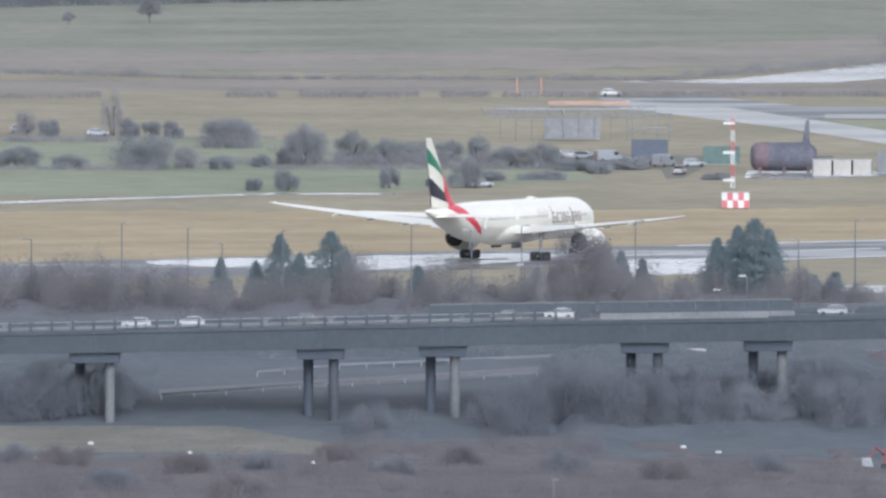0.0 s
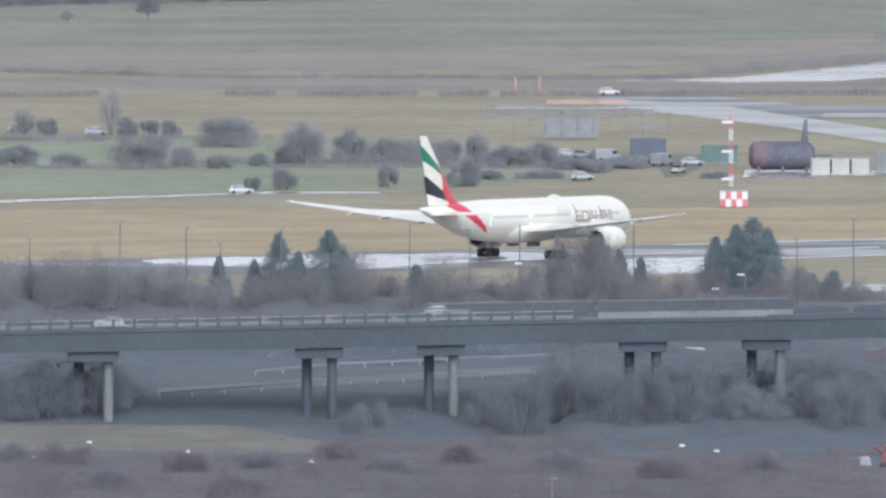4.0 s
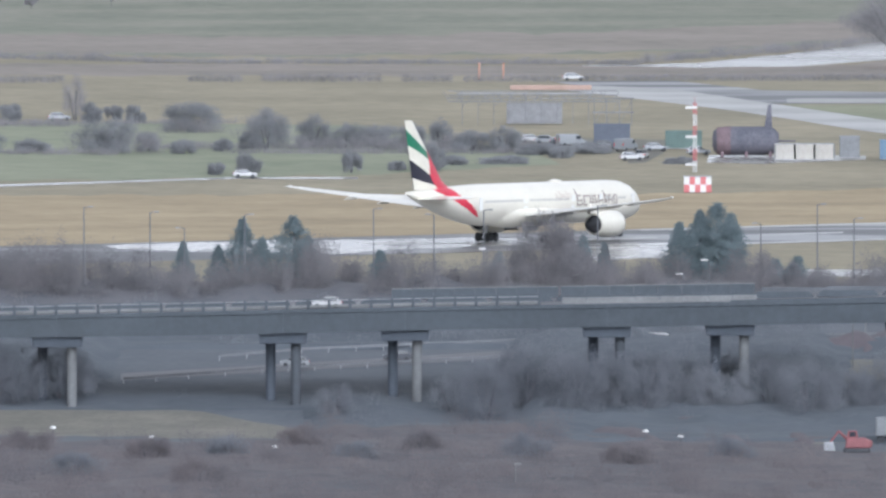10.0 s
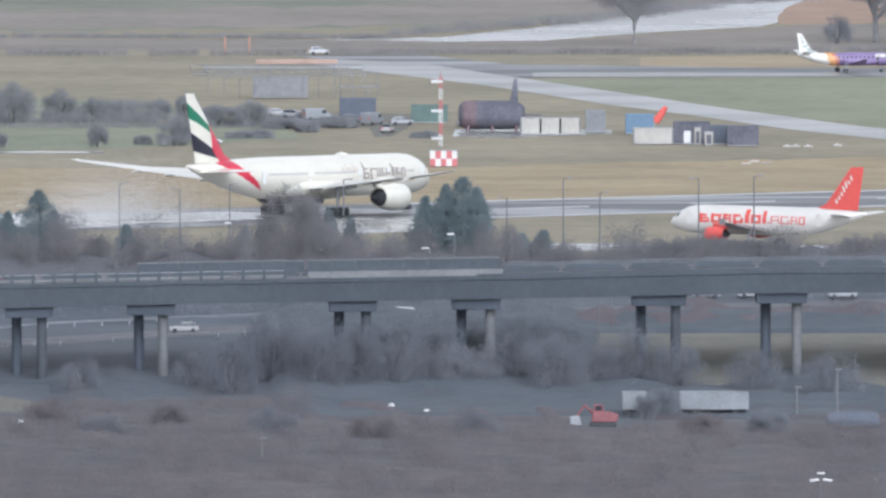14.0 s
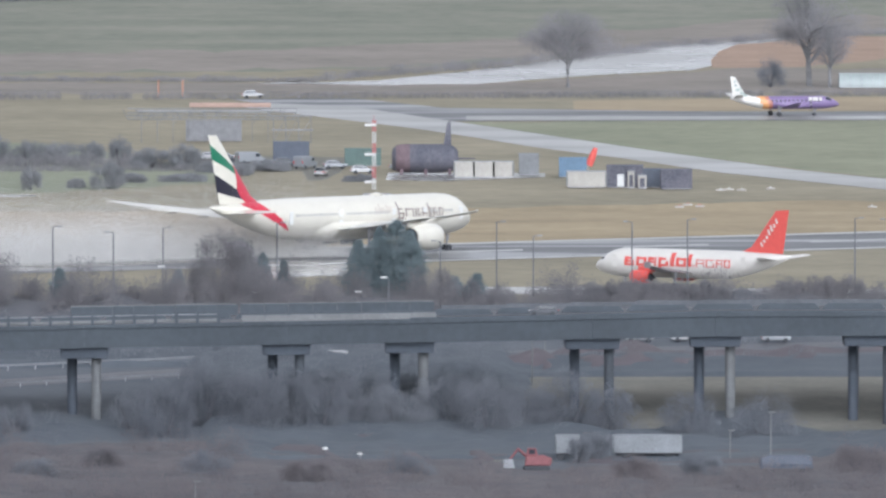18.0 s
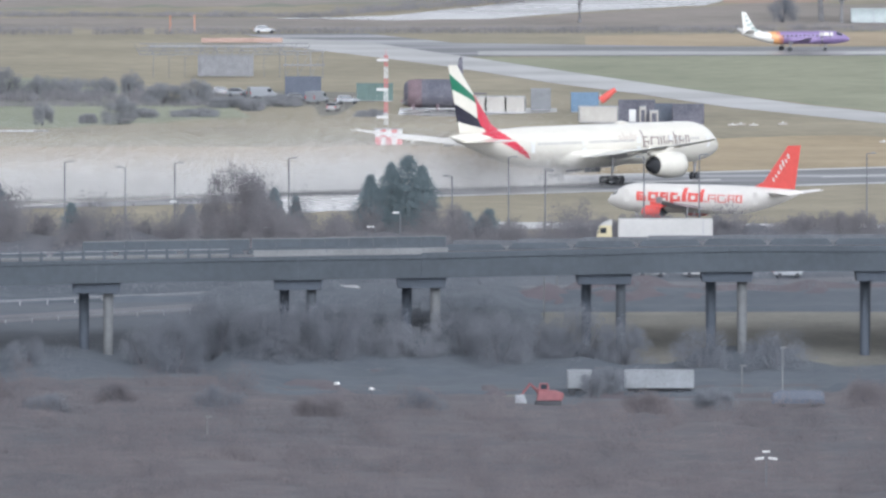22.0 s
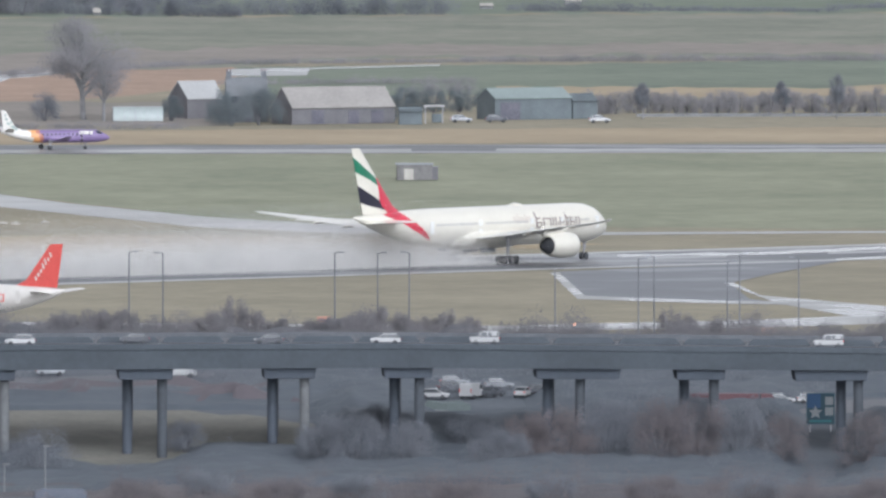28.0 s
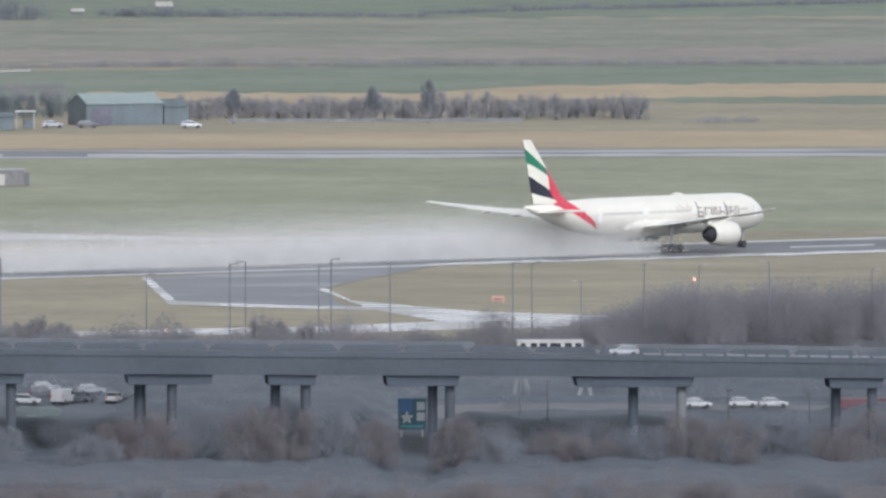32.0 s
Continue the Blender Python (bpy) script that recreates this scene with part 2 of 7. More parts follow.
# airfield
patch("field_olive", [(L, 176), (1040, 174), (1300, 214), (1600, 266), (1500, 300), (900, 290), (500, 240), (L, 236)], GRASS, 0.1, 4, label="olive rough grass of the airfield", seed=10)
patch("field_left", [(L, 252), (300, 246), (700, 250), (1000, 290), (1060, 320), (700, 338), (300, 346), (L, 352)], GREEN, 0.15, 4, label="green grass field", seed=11)
patch("field_tan", [(L, 378), (700, 372), (1200, 372), (2100, 352), (3000, 372), (2600, far_row(2600)), (L, far_row(L))], TAN, 0.1, 4, label="tan dry grass beside the runway", seed=12)
patch("field_between", [(1440, 214), (2000, 211), (R, 211), (R, 332), (3400, 346), (2520, 338), (2270, 322), (1809, 268)], OLIVE, 0.12, 3, label="mown green infield grass", seed=13)
patch("road_access", [(L, 372), (0, 357), (480, 342), (700, 342), (700, 345), (480, 345), (0, 361), (L, 377)], PAVED, 0.2, 0, label="narrow pale perimeter road")
patch("taxiway_far", [(1040, 172), (1260, 171), (1420, 188), (1900, 195), (R, 196), (R, 209), (1900, 211), (1440, 212), (1230, 200), (1100, 181)], RUNWAY, 0.2, 0, label="grey wet taxiway")
patch("puddle", [(1460, 203), (1900, 203.5), (2650, 202.5), (2650, 208), (1900, 209.5), (1460, 210)], TAXI, 0.26, 1, label="wet pale edge of the far taxiway", seed=31)
patch("puddle", [(2800, 202.5), (3600, 204), (4900, 204), (4900, 208), (3600, 208.5), (2800, 207)], TAXI, 0.26, 1.5, label="wet pale edge of the far taxiway", seed=32)
patch("taxiway_diagonal", [(1100, 179), (1260, 186), (1440, 212.5), (1809, 267), (2040, 298), (2277, 322), (2530, 338), (3000, 351), (3500, 350), (3500, 353), (3000, 356), (2530, 353),
                           (2277, 341), (1909, 303), (1740, 278), (1589, 259), (1480, 241.5), (1385, 227), (1285, 214), (1185, 202), (1080, 189), (1010, 180)], TAXI, 0.22, 0, label="grey wet taxiway running to the runway")
patch("runway", [(L, far_row(L)), (1365, far_row(1365)), (3000, far_row(3000)), (R, far_row(R)), (R, near_row(R)), (3000, near_row(3000)), (1418, near_row(1418)), (0, near_row(0)), (L, near_row(L))],
      RUNWAY, 0.25, 0, label="long wet asphalt runway with puddles")
# The water's pale base colour paints in the sky's reflection.
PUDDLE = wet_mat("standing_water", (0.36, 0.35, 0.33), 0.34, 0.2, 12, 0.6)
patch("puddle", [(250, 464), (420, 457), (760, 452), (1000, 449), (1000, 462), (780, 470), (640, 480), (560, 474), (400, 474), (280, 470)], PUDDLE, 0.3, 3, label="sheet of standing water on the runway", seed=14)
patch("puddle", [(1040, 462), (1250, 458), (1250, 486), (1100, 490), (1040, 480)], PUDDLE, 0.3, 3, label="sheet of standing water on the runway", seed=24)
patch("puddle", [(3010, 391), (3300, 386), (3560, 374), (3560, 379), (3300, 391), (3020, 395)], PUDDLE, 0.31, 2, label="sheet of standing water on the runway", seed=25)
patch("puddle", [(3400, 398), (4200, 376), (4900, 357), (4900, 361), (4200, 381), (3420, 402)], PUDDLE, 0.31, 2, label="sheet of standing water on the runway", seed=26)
for i, k in enumerate((0.04, 0.96)):
    patch("runway_edge_line", [(1200, far_row(1200) * (1 - k) + near_row(1200) * k - 1.3), (R, far_row(R) * (1 - k) + near_row(R) * k - 1.3),
                               (R, far_row(R) * (1 - k) + near_row(R) * k + 1.3), (1200, far_row(1200) * (1 - k) + near_row(1200) * k + 1.3)], WHITE, 0.32, 0, label="painted white edge line")
for i, u in enumerate(range(420, 4700, 330)):
    r0, r1 = (far_row(u) + near_row(u)) / 2, (far_row(u + 150) + near_row(u + 150)) / 2
    patch("centre_mark", [(u, r0 - 1.2), (u + 150, r1 - 1.2), (u + 150, r1 + 1.2), (u, r0 + 1.2)], WHITE, 0.33, 0, label="painted white centre line dash")
# near side
patch("field_near", [(1300, 470), (2650, 424), (2900, 424), (2950, 470), (3300, 490), (4300, 386), (R, 366), (R, 530), (1300, 530)], GRASS, 0.1, 3, label="olive grass between runway and taxiway", seed=15)
patch("apron", [(2905, 421), (3310, 404), (3420, 402), (3300, 424), (3215, 442), (3250, 470), (3300, 476), (2950, 468)], DARKTAR, 0.27, 0, label="dark asphalt turn-off to the taxiway")
patch("apron_border", [(2895, 422), (2910, 421), (2958, 464), (3190, 473), (3330, 476), (3330, 481), (3180, 478), (2945, 470)], PAVED, 0.32, 0, label="pale paved border")
patch("taxiway_link", [(3205, 442), (3222, 441), (3270, 464), (3500, 484), (3680, 490), (4100, 490), (4100, 512), (3620, 510), (3420, 500), (3300, 478)], PAVED, 0.3, 0, label="pale wet concrete link taxiway")
patch("taxiway_near", [(1420, 505), (2200, 511), (2800, 517), (3250, 508), (3500, 498), (4100, 494), (4100, 512), (3500, 514), (3250, 522), (2800, 527), (2200, 524), (1420, 518)], PAVED, 0.29, 0, label="pale wet taxiway")
MOUND = mat("faded_grass", (0.148, 0.144, 0.121), 0.95, 0.2, 9, col2=(0.165, 0.156, 0.131), bump=0.3)
# valley
patch("valley_scrub_ground", [(L, 545), (R, 535), (R, 1195), (L, 1195)], ROUGH, 0.05, 3, label="rough brown ground of the valley", seed=17)
patch("valley_grass", [(1560, 666), (1900, 648), (2230, 660), (2480, 690), (2500, 748), (2400, 772), (1700, 772), (1560, 745)], MOUND, 0.12, 8, label="pale grass slope under the viaduct", seed=18)
patch("mound_grass", [(L, 752), (200, 752), (430, 758), (600, 790), (560, 806), (200, 800), (L, 806)], MOUND, 0.12, 6, label="tan grass mound", seed=19)
patch("rough_patch", [(1070, 806), (1250, 792), (1500, 770), (1650, 790), (1640, 812), (1300, 826), (1080, 818)], MOUND, 0.12, 8, label="patch of pale rough grass", seed=20)
patch("rough_patch", [(2585, 742), (2860, 736), (2870, 750), (2600, 756)], MOUND, 0.12, 5, label="strip of pale rough grass", seed=21)
patch("rough_patch", [(3860, 690), (4300, 684), (4300, 704), (3870, 708)], MOUND, 0.12, 5, label="strip of pale rough grass", seed=22)
# ---- aircraft ----
PAINT = mat("white_aircraft_paint", (0.65, 0.62, 0.535), 0.3, 0.05, 6, local=True, coat=0.3)
PAINT_E = mat("white_jet_paint", (0.6, 0.575, 0.53), 0.3, 0.05, 6, local=True, coat=0.3)
RED = mat("red_paint", (0.52, 0.03, 0.06), 0.35, 0.1, 4, local=True)
GREENP = mat("green_paint", (0.02, 0.16, 0.09), 0.35, 0.1, 4, local=True)
BLACKP = mat("black_paint", (0.02, 0.02, 0.035), 0.35, 0.1, 4, local=True)
GOLDP = mat("dull_gold_lettering", (0.2, 0.155, 0.14), 0.4, 0.1, 4, local=True)
ORANGE = mat("orange_red_paint", (0.6, 0.095, 0.08), 0.35, 0.1, 4, local=True)
# Amber and purple are paled, with haze mixed into both paints.
AMBER = mat("amber_paint", (0.6, 0.3, 0.12), 0.35, 0.1, 4, local=True)
PURPLE = mat("purple_paint", (0.2, 0.145, 0.275), 0.35, 0.1, 4, local=True)
METAL = mat("bare_metal", (0.35, 0.35, 0.36), 0.35, 0.2, 2, metal=0.8, local=True)
# Wing grey, darkened to paint in the underside's shade.
WINGGREY = mat("shaded_grey_wing_paint", (0.2, 0.19, 0.195), 0.4, 0.1, 3, local=True)
WINGPALE = mat("pale_grey_wing_paint", (0.6, 0.585, 0.545), 0.4, 0.1, 3, local=True)
TYRE = mat("black_rubber", (0.045, 0.047, 0.052), 0.8, 0.2, 1, local=True)
GLASSY = mat("dark_glass", (0.03, 0.035, 0.045), 0.1, 0.1, 2, local=True)


def fuselage(sections, axis_z, n=40):
    """Rings of a fuselage from rows of (distance from the nose, rise of the middle, half width, half height)."""
    return [[Vector((-x, -math.sin(2 * math.pi * k / n) * w, axis_z + dz + math.cos(2 * math.pi * k / n) * h)) for k in range(n)] for x, dz, w, h in sections]


def aerofoil(le, te, thick, side):
    """A closed outline from the leading to the trailing edge; le, te are points, side the way of the thickness."""
    le, te, side = Vector(le), Vector(te), Vector(side)
    prof = [(0, 0), (0.06, 0.55), (0.25, 1.0), (0.5, 0.85), (0.8, 0.35), (1, 0.04), (1, -0.04), (0.8, -0.2), (0.5, -0.55), (0.25, -0.7), (0.06, -0.4)]
    return [le + (te - le) * a + side * (b * thick) for a, b in prof]


def hull_bar(body, x, w, z0, z1, half, high, az, side, material, label):
    """A bar of paint on the curved side of a fuselage, from z0 to z1 above its axis."""
    n = 6
    zs = [z0 + (z1 - z0) * i / n for i in range(n + 1)]
    ys = [side * half * math.sqrt(max(0.0, 1 - (z / high) ** 2)) for z in zs]
    rings = [[Vector((x - w / 2, y + side * 0.03, az + z)), Vector((x + w / 2, y + side * 0.03, az + z)), Vector((x + w / 2, y - side * 0.05, az + z)), Vector((x - w / 2, y - side * 0.05, az + z))] for y, z in zip(ys, zs)]
    return part("name_bar", loft(rings)[0], material, body, label)


def name_bars(body, x0, step, sizes, z0, half, high, az, material, label):
    """A name as plain uprights and crossbars, on both sides of a fuselage; x0 is where it starts on the right-hand side.
    sizes: width, height, drop and stroke of each sign."""
    for side in (-1, 1):
        sgn = -side
        total = sum(q[0] for q in sizes) + step * (len(sizes) - 1)
        x = x0 if side < 0 else x0 + total
        for i, (w, h, dz, t) in enumerate(sizes):
            xc = x + sgn * w / 2
            if w <= t * 1.6:
                hull_bar(body, xc, w, z0 + dz, z0 + h, half, high, az, side, material, label)
            else:
                low = min(h, 1.7) * 0.96
                hull_bar(body, xc - sgn * (w - t) / 2, t, z0 + dz, z0 + h, half, high, az, side, material, label)
                hull_bar(body, xc + sgn * (w - t) / 2, t * (0.9 if i % 2 else 0.6), z0, z0 + low * (1 if i % 3 else 0.6), half, high, az, side, material, label)
                for k in ((0.0, 0.5, 1.0) if i == 0 else (1.0, 0.0) if i % 2 else (0.5, 1.0)):
                    zz = z0 + (low - t * 0.7) * k
                    hull_bar(body, xc, w - 2 * t + 0.02, zz, zz + t * 0.65, half, high, az, side, material, label)
            x += sgn * (w + step)


def wheel_bm(r, w, bm=None):
    b = bm or bmesh.new()
    prof = [(-w / 2, r * 0.55), (-w / 2, r * 0.9), (-w * 0.35, r), (w * 0.35, r), (w / 2, r * 0.9), (w / 2, r * 0.55)]
    loft([[Vector((math.cos(2 * math.pi * k / 18) * rr, y, math.sin(2 * math.pi * k / 18) * rr)) for k in range(18)] for y, rr in prof], b)
    return b


def gear(parent, x, y, top, r, axles, track, spin_list):
    """A landing gear leg with its wheels."""
    leg = part("landing_gear", tube([(x, y, top), (x, y, r)], [0.22 * r / 0.65, 0.16 * r / 0.65], 10), METAL, parent)
    b = tube([(x - axles[0] - 0.05, y, r), (x - axles[-1] + 0.05, y, r)], [0.13 * r / 0.65] * 2, 8) if len(axles) > 1 else tube([(x, y - track, r), (x, y + track, r)], [0.09] * 2, 8)
    part("bogie", b, METAL, leg)
    part("drag_brace", tube([(x + 1.6 * r, y, top), (x, y, r * 1.6)], [0.09, 0.09], 6), METAL, leg)
    for a in axles:
        for s in (-1, 1):
            w = part("wheel", wheel_bm(r, 0.42 * r / 0.65), TYRE, leg)
            w.location = (x - a, y + s * track, r)
            spin_list.append((w, r))


def engine(parent, x, y, z, length, r, cowl, dark=True):
    """A turbofan with its inlet at x."""
    n = 32
    ring = lambda xx, rr: [Vector((-xx, y + math.cos(2 * math.pi * k / n) * rr, z + math.sin(2 * math.pi * k / n) * rr)) for k in range(n)]
    prof = [(x + 0.9, r * 0.80), (x + 0.2, r * 0.83), (x, r * 0.90), (x + 0.15, r * 0.96), (x + length * 0.25, r), (x + length * 0.5, r * 1.0), (x + length * 0.78, r * 0.88),
            (x + length * 0.98, r * 0.74), (x + length, r * 0.71), (x + length * 0.9, r * 0.68)]
    na = part("nacelle", loft([ring(*q) for q in prof], caps=False)[0], cowl, parent, smooth=True)
    part("fan", loft([ring(x + 0.85, r * 0.8), ring(x + 0.8, r * 0.3), ring(x + 0.4, r * 0.03)])[0], TYRE, na)
    part("exhaust", loft([ring(x + length * 0.55, r * 0.69), ring(x + length * 0.93, r * 0.66), ring(x + length * 0.94, r * 0.50), ring(x + length * 1.1, r * 0.46),
                          ring(x + length * 1.1, r * 0.3), ring(x + length * 1.3, r * 0.05)])[0], TYRE, na, "dark engine exhaust", smooth=True)
    part("intake_lip", loft([ring(x + 0.12, r * 0.955), ring(x - 0.01, r * 0.9), ring(x + 0.2, r * 0.825), ring(x + 0.3, r * 0.835)], caps=False)[0], METAL, na, smooth=True)
    py = parent
    part("pylon", box((length * 0.9, 0.5 * r / 1.9, r * 0.8), (-x - length * 0.75, y, z + r * 0.75), 0.08), cowl, py)


def wing(parent, name, rows, material, mirror=True, extra=None):
    """Wings from rows of (y, leading x, trailing x, z, thickness), left and right."""
    for s in ((1, -1) if mirror else (1,)):
        rings = [aerofoil((-lx, s * y, z), (-tx, s * y, z - (tx - lx) * 0.02), th, (0, 0, 1)) for y, lx, tx, z, th in rows]
        w = part(name, loft(rings)[0], material, parent, smooth=False)
        if extra:
            extra(w, s)


CABIN = bpy.data.meshes.new("cabin_window")
cw = box((0.26, 0.03, 0.38))
cw.to_mesh(CABIN)
cw.free()
CABIN.materials.append(mat("cabin_window", (0.48, 0.475, 0.46), 0.25, 0.1, 2))


# Gear doors are coloured dark for the shadows round the bogies.
GEARSHADE = mat("gear_shade_grey", (0.13, 0.14, 0.155), 0.6, 0.15, 1, local=True)


def wide_jet():
    """The long white twin-engined airliner with a red, green and black tail."""
    ob = thing("airliner", (0, 0, 0), 0, "long white wide-body airliner with a striped tail on the wet runway", "airliner")
    spins = []
    main = 37.1
    az = 5.75
    T = Matrix.Translation((main, 0, 0))
    sec = [(0.0, -0.95, 0.05, 0.05), (0.25, -0.93, 0.5, 0.42), (0.8, -0.82, 0.98, 0.88), (1.6, -0.66, 1.5, 1.36), (2.6, -0.5, 1.95, 1.85), (3.6, -0.33, 2.3, 2.3), (5.0, -0.17, 2.68, 2.72), (7.0, -0.05, 2.96, 3.02),
           (9.5, 0, 3.1, 3.1)]
    sec += [(x, 0, 3.1, 3.1) for x in (14, 18, 22, 27, 32, 37, 42, 46)]
    for i in range(82):
        x = 48 + i * 0.3
        k = max(0.0, (x - 49.5) / (73.1 - 49.5))
        h = 3.1 * (1 - k ** 1.55) + 0.12 * k
        sec.append((x, (3.1 - h) * 0.70 if k else 0, 3.1 * (1 - k ** 1.75) + 0.10 * k, h))
    sec.append((73.1, 2.05, 0.06, 0.12))
    n = 80
    b, grid = loft(fuselage(sec, az, n))
    for (i, k), f in grid.items():
        x = (sec[i][0] + sec[i + 1][0]) / 2
        a = abs(((k + 0.5) / n * 360 + 180) % 360 - 180)
        f.smooth = True
        ar = math.radians(a)
        c = 62.4 + (1.93 * math.sin(ar) - 3.6 * (1 - math.cos(ar))) / 0.57
        wdt = 2.3 * (1 - (a / 134) ** 4)
        if a < 134 and abs(x - c) < wdt:
            f.material_index = 1
        if 2.4 < x < 4.0 and 28 < a < 52:
            f.material_index = 2
    b.transform(T)
    body = part("fuselage", b, [PAINT, RED, GLASSY, BLACKP], ob, "white fuselage with a red band at the tail")
    # cabin windows, doors, lettering
    for s in (-1, 1):
        for x0, x1 in ((9.5, 12.0), (13.4, 16.0), (27.5, 39.8), (42.2, 54.0)):
            x = x0
            while x < x1:
                w = new("cabin_window", CABIN)
                w.parent, w.location = body, (main - x, s * 3.085, az + 0.42)
                x += 0.54
        for x in (6.6, 17.2, 26.0, 41.0, 54.9):
            part("cabin_door", box((1.07, 0.04, 1.9), (main - x, s * (3.07 if x > 8 and x < 50 else (2.88 if x < 8 else 2.98)), az - 0.75), 0.0), mat("door_paint", (0.7, 0.7, 0.67), 0.35, 0.05, 2, local=True), body)
    name_bars(body, main - 24.8, 0.42, [(1.7, 2.5, 0, 0.34), (2.3, 1.6, 0, 0.3), (0.34, 1.6, 0, 0.34), (0.9, 1.6, 0, 0.3), (1.35, 1.6, 0, 0.3), (0.8, 2.2, 0, 0.32), (1.35, 1.6, 0, 0.3), (1.1, 1.6, 0, 0.28)], -0.45, 3.1, 3.1, az, GOLDP, "plain bar of the airline's name")
    name_bars(body, main - 31.2, 0.35, [(0.9, 0.9, 0, 0.22), (0.3, 1.3, 0, 0.3), (1.1, 0.8, 0, 0.22), (0.3, 1.2, 0, 0.3), (0.9, 0.9, 0, 0.22)], 0.55, 3.1, 3.1, az, mat("pale_gold", (0.5, 0.44, 0.38), 0.4, 0.1, 2, local=True), "plain bar of a second name")
    part("belly_fairing", loft(fuselage([(23, -1.0, 1.2, 1.6), (26, -1.35, 3.0, 2.0), (32, -1.45, 3.35, 2.15), (40, -1.4, 3.3, 2.1), (45, -1.1, 2.6, 2.0), (48.5, -0.9, 1.0, 1.6)], az, 24))[0], PAINT, body, smooth=True).location = (main - 2.5, 0, 0)
    part("antenna_dome", loft(fuselage([(24.6, 2.9, 0.1, 0.1), (25.0, 3.05, 0.6, 0.3), (26.2, 3.1, 0.8, 0.42), (27.3, 3.05, 0.6, 0.3), (27.8, 2.9, 0.1, 0.1)], az, 12))[0], PAINT, body, smooth=True).location = (main, 0, 0)
    # wings
    rows = [(2.2, 24.4, 38.6, 4.25, 0.85), (3.4, 25.2, 38.7, 4.35, 0.75), (10.0, 30.0, 39.3, 5.05, 0.42), (20.0, 36.9, 43.2, 6.15, 0.28), (28.5, 42.8, 46.6, 7.15, 0.2), (30.6, 44.4, 47.1, 7.45, 0.14), (32.4, 46.9, 47.7, 7.7, 0.05)]
    back = 3.0
    rows = [(y, a + back - main, c + back - main, z, th) for y, a, c, z, th in rows]

    def flaps(w, s):
        for y0, y1, a0, a1, z0, z1 in ((3.6, 9.6, 38.5, 39.0, 4.2, 4.75), (11.2, 22.5, 39.6, 44.2, 5.05, 6.4)):
            f0 = aerofoil((main - back - a0 + 0.4, s * y0, z0), (main - back - a0 - 1.7, s * y0, z0 - 0.14), 0.16, (0, 0, 1))
            f1 = aerofoil((main - back - a1 + 0.3, s * y1, z1), (main - back - a1 - 1.5, s * y1, z1 - 0.05), 0.1, (0, 0, 1))
            part("flap", loft([f0, f1])[0], WINGPALE, w)
        for y in (6.5, 13.5, 18.5, 23.0):
            x = np.interp(y, [3.4, 10, 20, 28.5], [38.7, 39.3, 43.2, 46.6])
            z = np.interp(y, [3.4, 10, 20, 28.5], [4.2, 4.9, 6.0, 7.1])
            part("flap_fairing", loft(fuselage([(x - 2.6, 0, 0.05, 0.05), (x - 1.6, -0.04, 0.2, 0.22), (x + 0.4, -0.1, 0.18, 0.2), (x + 1.8, -0.22, 0.04, 0.05)], z - 0.2, 10))[0], PAINT, w).matrix_basis = Matrix.Translation((main - back, s * y, 0))
        part("tip_light", box((0.5, 0.35, 0.2), (main - back - 46.6, s * 31.9, 7.62), 0.05), WINGPALE, w)

    wing(ob, "wing", rows, WINGPALE, True, flaps)
    # tail
    rows = [(0.6, 62.6, 70.8, 7.0, 0.45), (3.0, 64.4, 71.2, 7.08, 0.35), (10.76, 70.3, 73.3, 7.4, 0.12)]
    wing(ob, "tailplane", [(y, a - main, c - main, z, th) for y, a, c, z, th in rows], PAINT)
    N, M = 64, 48
    bm = bmesh.new()
    for s in (-1, 1):
        vs = {}
        for i in range(N + 1):
            h = i / N
            z = 8.2 + (18.5 - 8.2) * h
            le, te = 60.6 + 10.7 * h - (1.4 * (1 - h / 0.12) if h < 0.12 else 0), 70.4 + 3.2 * h
            for j in range(M + 1):
                c = j / M
                th = (0.55 - 0.38 * h) * math.sin(math.pi * min(1, c * 0.96 + 0.02)) ** 0.7
                vs[i, j] = bm.verts.new((main - (te + (le - te) * c), s * th, z))
        for i in range(N):
            for j in range(M):
                f = bm.faces.new((vs[i, j], vs[i, j + 1], vs[i + 1, j + 1], vs[i + 1, j])[::s])
                h, c = (i + 0.5) / N, (j + 0.5) / M
                mi = 0
                bow = 0.03 * math.sin(math.pi * c)
                if 0.64 - 0.27 * c + bow < h < 0.87 - 0.35 * c + bow:
                    mi = 2
                if 0.175 - 0.18 * c < h < 0.44 - 0.43 * c + bow:
                    mi = 3
                if h < 0.56 and c > max(0.6, 0.97 - 1.1 * (0.56 - h)):
                    mi = 1
                f.material_index = mi
    bmesh.ops.remove_doubles(bm, verts=bm.verts[:], dist=0.001)
    part("fin", bm, [PAINT, RED, GREENP, BLACKP], ob, "tail fin striped in green, white, black and red")
    # engines
    for s in (-1, 1):
        engine(ob, 25.4 - main, s * 9.75, 2.85, 6.9, 1.98, PAINT)
    gear(ob, 31.2, 0, 3.2, 0.55, [0.0], 0.42, spins)
    for s in (-1, 1):
        gear(ob, 0, s * 5.5, 4.2, 0.68, [-1.45, 0.0, 1.45], 0.72, spins)
    part("gear_door", box((4.5, 0.12, 1.2), (0.5, 1.6, 1.75), 0.04), GEARSHADE, ob)
    part("gear_door", box((4.5, 0.12, 1.2), (0.5, -1.6, 1.75), 0.04), GEARSHADE, ob)
    return ob, spins


